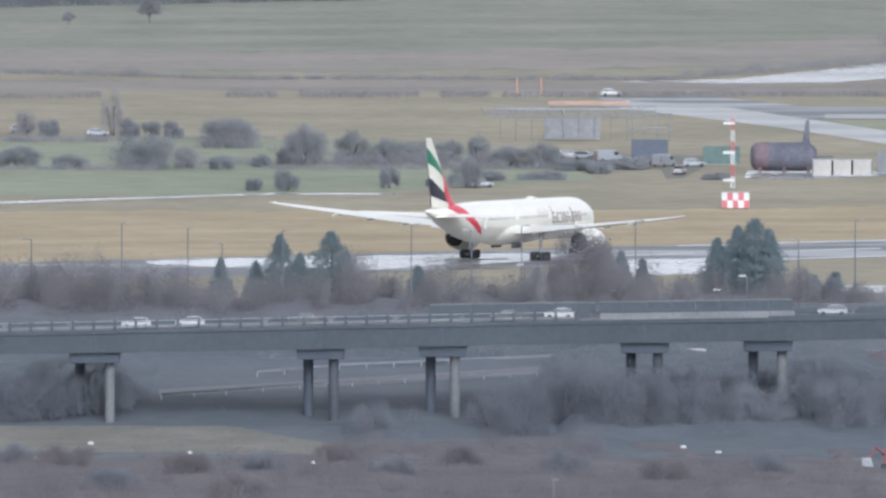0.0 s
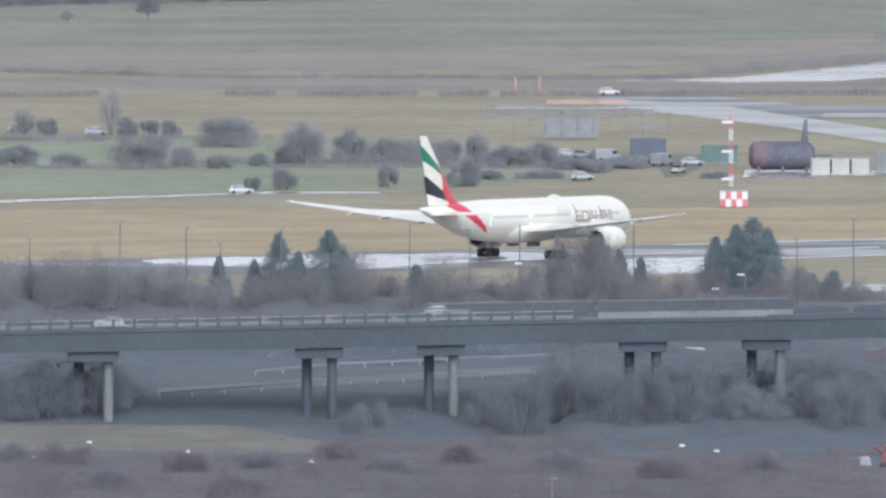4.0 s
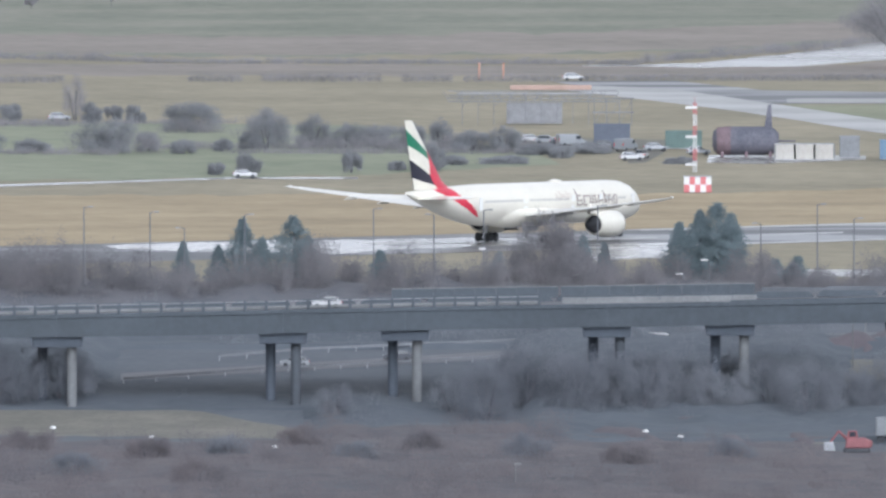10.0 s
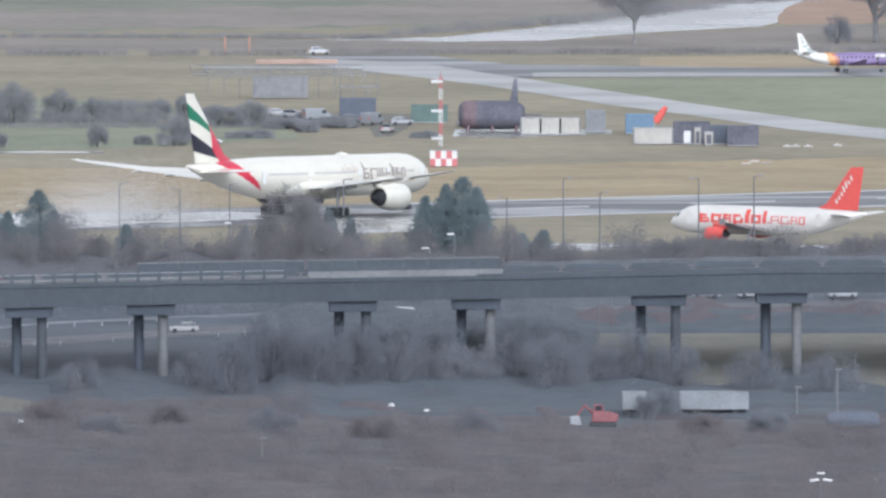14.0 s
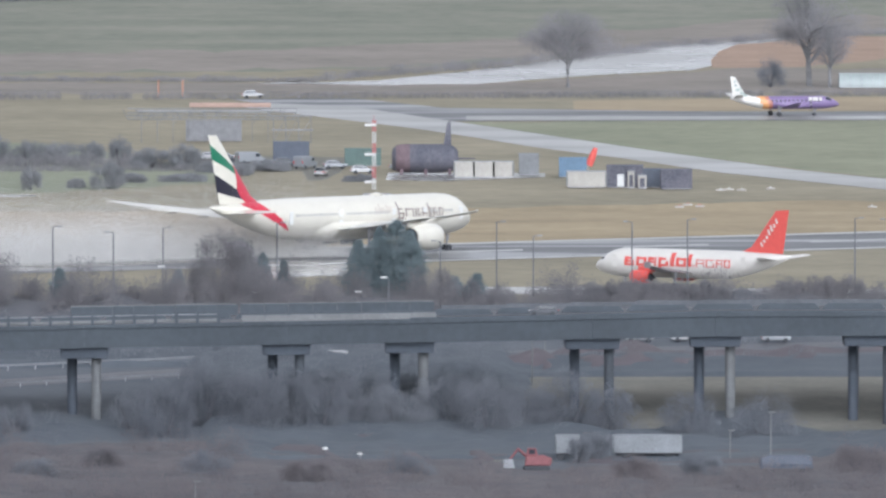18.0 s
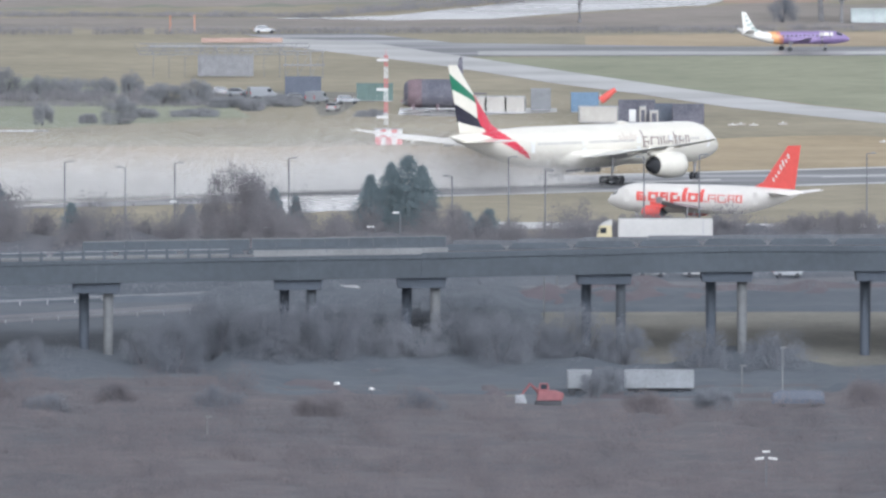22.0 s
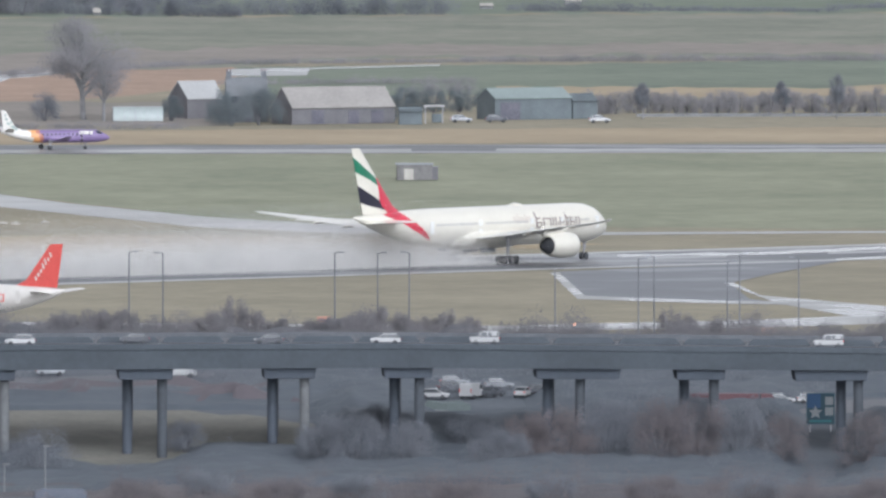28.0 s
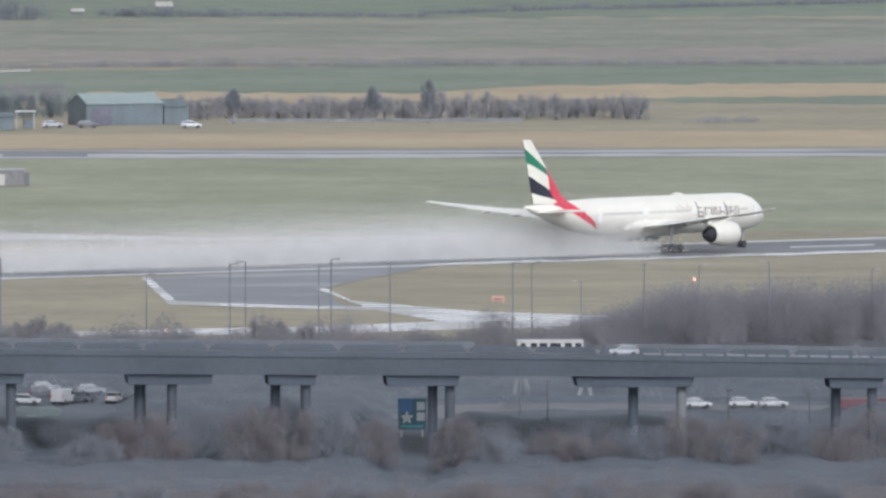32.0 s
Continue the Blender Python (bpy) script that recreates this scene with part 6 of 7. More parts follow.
for u, h, lean in ((3556, 3.0, -12), (3586, 3.0, 12), (3672, 3.0, -16), (3696, 2.0, 8)):
    c = site(u, 640)
    ob = thing("raking_strut", c, 0, "pale raking concrete strut under the viaduct", "strut", "raking struts")
    part("strut", box((0.55, 0.6, h), (0, 0, 0), 0.06, (0, -lean, 0)), CONC_L, ob)
    part("footing", box((1.0, 1.0, 0.3), (0, 0, -0.1), 0.04), CONC, ob)
ob = thing("portable_cabin", site(3622, 571, 0.1), 0, "long white portable cabin with dark windows", "cabin")
part("body", box((9.2, 2.6, 2.6), (0, 0, 0.1), 0.05), CREAM, ob)
for i, (x, ww) in enumerate(((-4.1, 0.7), (-2.6, 0.9), (-1.3, 1.1), (0.4, 1.5), (2.2, 1.0), (3.6, 0.9))):
    part("window", box((ww, 0.05, 1.7), (x + 0.3, -1.31, 0.7), 0.02), GLASSY, ob)
part("roof", box((9.4, 2.8, 0.15), (0, 0, 2.7), 0.03), ROOFW, ob)

ob = thing("sheeted_load", site(2714, 672, 0.05), 0, "low load under grey-green sheeting beside parked cars", "load")
SHEET = mat("grey_green_sheeting", (0.1, 0.122, 0.118), 0.7, 0.2, 2, local=True)
part("sheeting", prism([(3.2, 0.2), (3.1, 1.2), (1.6, 1.7), (-0.6, 1.5), (-2.6, 1.75), (-3.2, 1.1), (-3.3, 0.2)], 2.4, 0.8, 0.15), SHEET, ob)
part("batten", tube([(-3.3, -1.3, 0.5), (3.6, -1.3, 0.1)], [0.09, 0.09], 8), CONC_L, ob, "pale timber batten")
for x in (-3.0, 3.0):
    part("pallet", box((0.5, 2.0, 0.25), (x, 0, -0.05), 0.02), BROWNW, ob)
ob = thing("marker_cone", site(3530, 705, 0.02), 0, "small white marker cone beside the road", "cone")
part("cone", tube([(0, 0, 0.08), (0, 0, 0.75)], [0.3, 0.08], 12), WHITEP, ob)
part("base", box((0.7, 0.7, 0.1), (0, 0, -0.01), 0.02), TYRE, ob)


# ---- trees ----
# Distant hedge and tree twigs, paled so that haze sits in the colour.
HEDGEM = twig_mat("hazy_hedge_twigs", (0.245, 0.24, 0.25), (0.265, 0.252, 0.256))

# Airfield bush twigs, likewise lightened and greyed for haze.
FIELDM = twig_mat("hazy_field_twigs", (0.211, 0.218, 0.230), (0.227, 0.230, 0.238))


def bare_tree(u, v, h, w, seed, label="bare grey-brown winter tree", dense=1.0, twig=None):
    """A tree without leaves: trunk, limbs and fine twigs."""
    c = site(u, v)
    ob = thing("tree", c, 0, label, "tree")
    r = random.Random(seed)
    part("trunk", tube([(0, 0, -0.3), (r.uniform(-0.2, 0.2), 0, h * 0.25), (r.uniform(-0.4, 0.4), 0, h * 0.55), (0, 0, h * 0.85)], [h * 0.03, h * 0.024, h * 0.015, h * 0.005], 8), FARBARK, ob)
    clumps = []
    for i in range(int(22 * dense)):
        a, k = r.random() * 6.28, 0.14 + 0.6 * r.random()
        e = r.uniform(-0.12, 1.0)
        rad = w * 0.46 * math.sqrt(max(0.05, 1 - max(0.0, e) ** 2)) * r.uniform(0.55, 1)
        tip = Vector((math.cos(a) * rad, math.sin(a) * rad, h * (0.5 + 0.46 * e)))
        base = Vector((0, 0, h * min(0.8, k * 0.7 + 0.1)))
        if base.z > tip.z:
            base.z = tip.z * 0.7
        part("limb", tube([base, base.lerp(tip, 0.5) + Vector((0, 0, h * 0.04)), tip], [h * 0.011, h * 0.007, h * 0.002], 5), FARBARK, ob)
        clumps.append((tip, (w * 0.15, w * 0.15, h * 0.1), int(150 * dense)))
        clumps.append((base.lerp(tip, 0.65), (w * 0.14, w * 0.14, h * 0.09), int(100 * dense)))
    cr = new("crown", tuft_mesh("crown", clumps, max(0.16, h * 0.016), twig or TWIG_D, seed, upright=0.8, flat=0.8))
    cr.parent = ob
    return ob


def bush(u, v, w, h, seed, label="round bare bush in the hedgerow", m=None, blade=0.17, dense=1.0):
    ob = thing("bush", site(u, v), 0, label, "bush")
    r = random.Random(seed)
    for i in range(4):
        part("stem", tube([(r.uniform(-0.3, 0.3), r.uniform(-0.3, 0.3), -0.2), (r.uniform(-w, w) * 0.25, r.uniform(-1, 1), h * 0.6)], [0.12, 0.04], 5), BARK, ob)
    clumps = []
    for _ in range(34):
        q = r.uniform(-0.38, 0.38)
        clumps.append(((q * w, r.uniform(-0.25, 0.25) * w, h * r.uniform(0.12, 0.84 - 1.4 * q * q)), (w * r.uniform(0.12, 0.2), w * 0.18, h * r.uniform(0.14, 0.22)), int((18 * w + 38) * dense)))
    cr = new("crown", tuft_mesh("crown", clumps, blade, m or TWIG_D, seed, upright=0.5, flat=0.8))
    cr.parent = ob
    return ob


# hedgerow across the airfield's west side: u, v, width and height in metres
HEDGE = [(255, 300, 9.8, 6.2), (405, 262, 9.8, 5.4), (540, 294, 7.2, 7.2), (512, 292, 4.0, 3.0), (622, 290, 6.0, 5.6), (682, 292, 5.4, 4.4), (735, 292, 6.2, 4.6), (790, 292, 5.6, 4.4), (848, 292, 3.6, 5.0), (825, 332, 5.4, 4.6), (900, 296, 6.5, 3.6), (960, 298, 5.5, 4.4),
         (85, 244, 3.6, 3.4), (228, 244, 3.6, 3.6), (305, 246, 3.4, 3.2), (268, 240, 3.0, 2.6), (508, 338, 4.0, 4.2), (690, 334, 3.2, 4.0), (450, 338, 2.6, 2.2), (328, 296, 3.6, 3.4), (30, 296, 8.0, 3.6), (128, 298, 6.0, 2.4), (460, 296, 3.0, 2.2), (390, 300, 4.0, 2.4),
         (1030, 302, 9.0, 1.9), (1110, 300, 7.0, 1.9), (870, 320, 4.2, 1.6), (960, 318, 7.5, 1.4), (1062, 308, 4.0, 2.0), (1270, 318, 5, 1.2), (770, 330, 3.0, 1.6)]
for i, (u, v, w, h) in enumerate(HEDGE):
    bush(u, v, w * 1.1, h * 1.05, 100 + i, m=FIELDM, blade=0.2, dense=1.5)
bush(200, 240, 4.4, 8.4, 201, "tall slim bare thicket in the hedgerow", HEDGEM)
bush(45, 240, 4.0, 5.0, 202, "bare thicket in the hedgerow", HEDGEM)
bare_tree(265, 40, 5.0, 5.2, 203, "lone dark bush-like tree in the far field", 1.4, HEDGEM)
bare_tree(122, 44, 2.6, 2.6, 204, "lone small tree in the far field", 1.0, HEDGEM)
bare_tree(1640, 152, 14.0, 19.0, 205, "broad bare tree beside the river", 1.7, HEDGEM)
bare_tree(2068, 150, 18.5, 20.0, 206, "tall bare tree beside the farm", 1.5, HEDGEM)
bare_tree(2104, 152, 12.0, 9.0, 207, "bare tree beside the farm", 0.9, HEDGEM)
bush(2000, 152, 5.8, 6.4, 208, "dark round bush beside the farm")
for i, (u, v, w, h) in enumerate(((2378, 160, 10.0, 8.2), (2330, 161, 8.0, 6.4), (2430, 158, 3.4, 2.6), (2420, 154, 4.0, 6.0), (2225, 152, 4.5, 5.0), (2400, 156, 5.5, 6.5), (2312, 157, 6.0, 6.6), (2620, 152, 6.0, 5.5))):
    bush(u, v, w, h, 220 + i, "dark evergreen shrub beside the farmhouse", IVY)
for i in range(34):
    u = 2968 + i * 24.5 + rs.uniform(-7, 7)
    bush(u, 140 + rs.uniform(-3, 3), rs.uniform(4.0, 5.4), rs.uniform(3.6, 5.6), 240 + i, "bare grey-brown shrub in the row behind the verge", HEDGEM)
for i, (u, h) in enumerate(((3405, 8), (3307, 7), (3060, 6.5))):
    bare_tree(u, 150, h, 3.5, 300 + i, "slim bare tree in the shrub row")
for i, (u, v, w, h) in enumerate(((1960, -36, 9.0, 8.6), (1915, -38, 6.0, 6.5), (1845, -36, 4.4, 3.6), (1795, -36, 4.0, 3.8), (1700, -38, 6.0, 4.0), (1620, -38, 7.0, 4.6), (1560, -37, 6.0, 3.8), (1505, -37, 6.5, 4.0), (2010, -40, 7.0, 8.0), (2075, -42, 7.0, 7.6), (2150, -42, 7.0, 6.6), (1650, -40, 5.0, 8.0))):
    bush(u, v, w, h, 430 + i, "dark thicket beside the far building", FIELDM, 0.24)
for i, (u, w, h) in enumerate(((2640, 6.5, 5.4), (2690, 6.0, 5.6), (2735, 5.5, 5.2), (2780, 5.0, 4.6), (2590, 5.0, 4.6))):
    bush(u, 138, w, h, 450 + i, "dark evergreen thicket behind the barns", IVY)
bush(1030, 552, 10.5, 12.2, 320, "tall bare brown thicket in front of the runway", TWIG, 0.26, 2.2)
bush(1075, 554, 7.0, 7.6, 321, "bare brown thicket in front of the runway", TWIG, 0.26, 1.8)
for i, (u, h) in enumerate(((60, 7.0), (120, 5.6), (190, 6.6), (262, 6.2), (690, 6.0), (760, 5.0), (870, 5.2), (1210, 5.2), (1420, 7.2), (1470, 5.6), (1520, 5.0), (2210, 4.6), (2320, 5.6), (2480, 5.0), (3110, 6.2), (3140, 5.0), (3190, 4.8), (1790, 5.6), (1740, 5.4), (1990, 4.2), (2100, 5.0))):
    bush(u, 556, rs.uniform(3.0, 4.6), h, 330 + i, "bare twiggy thicket behind the viaduct", TWIG)
for i, u in enumerate((1690, 1715, 1742, 1768, 1795, 1822, 1850, 1880, 1640, 1905)):
    bush(u, 560, rs.uniform(4.0, 5.0), (5.5 if i < 8 else 4.6) * rs.uniform(0.92, 1.06), 360 + i, "bare twiggy thicket behind the viaduct", TWIG, 0.22, 1.4)
for i, (u, v, w, h) in enumerate(((115, 842, 8.5, 4.4), (20, 836, 6.5, 4.0), (330, 856, 7.0, 4.2), (470, 848, 6.0, 4.0), (600, 836, 7.0, 4.6), (700, 858, 6.5, 4.0), (820, 842, 6.0, 4.0), (200, 886, 7.5, 4.4), (420, 900, 8.0, 4.4), (1000, 852, 7.0, 4.4), (1180, 868, 7.5, 4.2), (1360, 856, 7.0, 4.0), (1760, 862, 7.0, 4.4),
                                   (1880, 850, 6.0, 4.0), (2160, 848, 8.0, 5.0), (2290, 836, 8.0, 5.2), (2420, 850, 7.5, 4.8), (2560, 846, 8.0, 5.0), (2740, 850, 8.0, 4.6), (2900, 846, 8.0, 5.0), (3080, 850, 8.0, 5.2), (3260, 846, 8.0, 5.0), (3480, 850, 8.0, 4.8), (3680, 846, 8.0, 5.0), (3900, 850, 8.5, 5.0), (4100, 848, 8.0, 4.8))):
    bush(u, v, w, h, 470 + i, "low dark bare thicket bush in the valley", TWIG_D if i % 2 else TWIG_F, 0.2)
bush(1692, 816, 4.6, 4.6, 372, "dark bush beside the trailers")
bush(1662, 818, 3.4, 4.0, 373, "dark bush beside the trailers")
for i, (u, v, h, w) in enumerate(((1852, 790, 7.9, 9.5), (1990, 792, 8.1, 10.0), (2250, 740, 4.8, 6.0), (2760, 740, 6.0, 9), (3000, 745, 7.5, 9), (3150, 740, 8.0, 10), (980, 760, 8.5, 10), (1100, 765, 9.0, 10), (1240, 765, 8.5, 9), (1480, 770, 8.5, 9), (1560, 770, 7.5, 8), (60, 748, 6.5, 8), (660, 770, 5.0, 6),
                                   (2600, 730, 6.5, 7), (3260, 745, 6.5, 8), (3520, 745, 5.5, 8), (3700, 745, 6.0, 9), (3900, 745, 5.5, 8), (4050, 745, 5.5, 9), (870, 765, 6.0, 7))):
    bush(u, v, w, h, 380 + i, "big bare thicket tree in the valley", TWIG_D)

for i, (u, w, h) in enumerate(((2030, 4.4, 5.6), (2066, 5.0, 6.6), (2104, 4.6, 6.0), (2140, 5.0, 6.2), (2180, 4.4, 4.4), (2262, 4.2, 4.8), (2300, 4.6, 7.0), (2338, 4.8, 8.0), (2368, 4.4, 6.0), (2412, 4.6, 5.0), (2520, 4.8, 5.2), (2558, 5.0, 5.8),
                               (2596, 5.0, 6.2), (2634, 5.0, 5.6), (2676, 4.8, 5.2), (2718, 4.8, 5.8), (2756, 4.4, 5.0))):
    bush(u, 558, w, h, 560 + i, "bare purple-brown thicket behind the viaduct", TWIG, 0.22, 1.3)

# tall thickets before the viaduct: bearing, height
for i, (u, h) in enumerate(((10, 8.5), (85, 9), (165, 8), (935, 9.5), (1005, 10.5), (1070, 11), (1140, 10), (1205, 11.2), (1285, 10), (1345, 7), (1430, 8.5), (1500, 9.5), (1580, 8), (1650, 9), (1720, 7), (2490, 8), (2560, 9.2), (2640, 7),
                            (2790, 6), (2850, 8), (2930, 9.4), (3010, 9.8), (3085, 10.5), (3160, 10.8), (3235, 10), (3300, 8), (3450, 8.2), (3520, 6.5), (3620, 6), (3700, 6.2), (3780, 8), (3860, 9), (3950, 8.5), (4040, 9), (4130, 8.8), (4220, 9))):
    bush(u + rs.uniform(-12, 12), (768 if u > 430 else 744) + rs.uniform(-6, 14), rs.uniform(8.0, 10.5), h * rs.uniform(0.94, 1.05), 500 + i, "tall dark thicket tree before the viaduct", TWIG_D if u < 2700 or i % 3 == 0 else TWIG_F, 0.22)

# hedges and tree lines that nobody could count


def hedge(name, runs, label, seed, m=None, dens=60, size=0.22):
    spots = []
    r = random.Random(seed)
    for u0, v0, u1, v1, h in runs:
        n = max(2, int(abs(u1 - u0) / 7))
        for i in range(n):
            k = (i + r.random()) / n
            spots.append((u0 + (u1 - u0) * k, v0 + (v1 - v0) * k, 2.6, h * r.uniform(0.75, 1.2)))
    return scrub(name, spots, dens, size, m or HEDGEM, label, seed)


def clipped_hedge(runs, label, seed):
    """A trimmed hedge with a level top."""
    clumps = []
    for u0, v0, u1, v1, h in runs:
        a, c = site(u0, v0), site(u1, v1)
        n = max(2, int((c - a).length / 1.1))
        for i in range(n):
            p = a.lerp(c, (i + 0.5) / n)
            clumps.append(((p.x, p.y, p.z + h * 0.47), (0.85, 0.6, h * 0.5), int(95 * h)))
    tagged(new("hedge", tuft_mesh("hedge", clumps, 0.2, HEDGEM, seed)), label, "hedge", "", "stuff")


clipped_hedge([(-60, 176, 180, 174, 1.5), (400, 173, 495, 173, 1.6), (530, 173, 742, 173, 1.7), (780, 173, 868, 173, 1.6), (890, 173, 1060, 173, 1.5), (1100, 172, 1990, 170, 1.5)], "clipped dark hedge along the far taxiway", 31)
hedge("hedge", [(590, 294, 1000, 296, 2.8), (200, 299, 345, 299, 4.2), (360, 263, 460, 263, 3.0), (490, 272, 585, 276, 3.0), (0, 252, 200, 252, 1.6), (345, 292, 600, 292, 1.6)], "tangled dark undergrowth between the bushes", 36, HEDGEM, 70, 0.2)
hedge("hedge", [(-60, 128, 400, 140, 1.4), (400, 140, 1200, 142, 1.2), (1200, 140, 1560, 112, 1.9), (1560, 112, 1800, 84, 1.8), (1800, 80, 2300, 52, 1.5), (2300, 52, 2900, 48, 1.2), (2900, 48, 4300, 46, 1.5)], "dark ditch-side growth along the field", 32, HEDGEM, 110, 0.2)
hedge("treeline", [(300, -26, 1100, -34, 4.6), (1100, -44, 2300, -54, 4.6), (-60, -60, 500, -66, 5.0), (500, -70, 2300, -80, 6.0), (-60, 14, 620, 0, 4.2), (620, 0, 1100, -14, 4.6), (1100, -16, 1500, -30, 4.0), (1500, -32, 2000, -40, 3.6), (2000, -38, 2350, -32, 3.6)], "line of dark bare trees across the far rise", 33, TWIG_D, 60, 0.3)
hedge("treeline", [(2350, -36, 2720, -36, 4.2), (2820, -42, 3060, -40, 2.2), (3060, -42, 3400, -40, 1.2), (3400, -44, 3700, -54, 1.4), (3700, -52, 4300, -66, 1.2), (-60, -40, 1100, -60, 5.0), (1100, -60, 2350, -70, 5.0)], "far dark hedges and trees on the rise", 34, TWIG_D, 50, 0.3)
hedge("hedge", [(0, 250, 480, 246, 1.0), (480, 300, 1000, 300, 1.2), (0, 300, 260, 302, 1.2), (2000, 168, 2240, 166, 1.6), (2300, 88, 2760, 86, 1.4), (2640, 110, 2760, 108, 3.4), (3880, 150, 4000, 148, 1.4)], "low tangled hedge", 35)
# valley thickets
# Valley haze is mixed into the thicket colours as blue, most in THICKET_D.
THICKET = mat("purple_brown_thicket", (0.081, 0.084, 0.093), 0.95, 0.12, 40, col2=(0.108, 0.093, 0.093), bump=0.2)
THICKET_B = mat("grey_brown_undergrowth", (0.092, 0.098, 0.11), 0.95, 0.12, 14, col2=(0.104, 0.101, 0.107), bump=0.2)
THICKET_D = mat("haze_blue_thicket", (0.078, 0.093, 0.109), 0.95, 0.1, 24, col2=(0.090, 0.101, 0.114), bump=0.2)
THICKET_R = mat("red_brown_thicket", (0.099, 0.087, 0.096), 0.95, 0.1, 22, col2=(0.108, 0.094, 0.1), bump=0.2)


def is_open(u, v):
    """Ground that the thickets leave bare: roads, grass, the yard and the way to the billboard."""
    return ((1540 < u < 2500 and 655 < v < 730) or (1690 < u < 1840 and v < 762 and v > 655) or (2030 < u < 2240 and 655 < v < 762) or (2592 < u < 2862 and 738 < v < 752) or (3866 < u < 4300 and 686 < v < 704) or (250 < u < 1000 and 636 < v < 712) or (1500 < u < 2400 and v < 625) or (2655 < u < 2875 and 605 < v < 672)
            or (u < 620 and 745 < v < 812) or (1520 < u < 2090 and 806 < v < 832) or (3325 < u < 3430 and 630 < v < 800) or (3430 < u < 4150 and 634 < v < 666) or (1080 < u < 1640 and 800 < v < 822))


def growth(u, v, h):
    """Height of the thicket: none on open ground, low and sloping round it."""
    bare = sum(is_open(u + du, v + dv) for du in (-30, 0, 30) for dv in (-26, -12, 0, 6)) / 12
    return max(0.0, h * (1 - 1.25 * bare))


canopy("scrub", -200, 4450, 792, 1070, lambda u, v: growth(u, v, 1.5), THICKET, "dense purple-brown winter thicket filling the valley", 3)
canopy("scrub", -200, 4450, 578, 818, lambda u, v: growth(u, v, 1.6 if v < 640 else (1.1 if v > 700 and u < 1000 else 2.2)), THICKET_D, "dense blue-grey winter thicket round the viaduct", 5)
canopy("scrub", 1520, 2490, 618, 668, lambda u, v: (1.2 + 1.6 * noise.noise(Vector((u / 60, v / 14, 1.7)))) * (1 if v < 654 + 10 * noise.noise(Vector((u / 45, 0, 9))) else 0), THICKET_R, "red-brown brambles on the slope under the viaduct", 6)
canopy("scrub", 1040, 1700, 776, 830, lambda u, v: 3.2 * noise.noise(Vector((u / 70, v / 16, 3.3))), THICKET_R, "low red-brown growth in the valley", 9)
canopy("scrub", -200, 4450, 545, 572, lambda u, v: 1.6 + (0.8 if u < 1450 else (max(0.0, 1.0 + 1.6 * noise.noise(Vector((u / 60, 0, 4.2)))) if 1930 < u < 2780 else 0.0)), THICKET_B, "dense winter undergrowth behind the viaduct", 8)
spots = [(rs.uniform(-150, 4400), v, 4.2, rs.uniform(2.4, 4.4)) for v in np.arange(590, 800, 0.5) for _ in range(2)]
spots += [(rs.uniform(930, 1560), v, 4.2, rs.uniform(3.4, 6.0)) for v in np.arange(596, 745, 0.8)]
scrub("scrub", [q for q in spots if growth(q[0], q[1], 1) >= 0.9], 34, 0.2, TWIG_D, "dense dark bare thicket in the valley", 51)
spots = [(rs.uniform(2880, 4400), v, 4.2, rs.uniform(3.4, 5.0)) for v in np.arange(640, 790, 0.5)]
scrub("scrub", [q for q in spots if growth(q[0], q[1], 1) >= 0.9], 34, 0.2, TWIG_D, "bare brownish thicket in the valley", 54)
spots = [(rs.uniform(-150, 4400), v, 5.0, rs.uniform(2.6, 5.2)) for v in np.arange(812, 1040, 0.5) for _ in range(4)]
scrub("scrub", [q for q in spots if growth(q[0], q[1], 1) >= 0.9], 46, 0.2, TWIG_F, "dense bare reddish-brown thicket in the valley", 52)
spots = [(rs.uniform(3600, 4500), v, 4.6, 0) for v in np.arange(536, 556, 0.06)]
spots = [(u, v, w, 2.0 + 6.4 * min(1.0, max(0.0, (u - 3590) / 270))) for u, v, w, _ in spots]
scrub("scrub", spots, 60, 0.22, twig_mat("mound_twigs", (0.19, 0.188, 0.2), (0.212, 0.2, 0.208), 14), "wooded mound of bare trees beside the taxiway", 53)

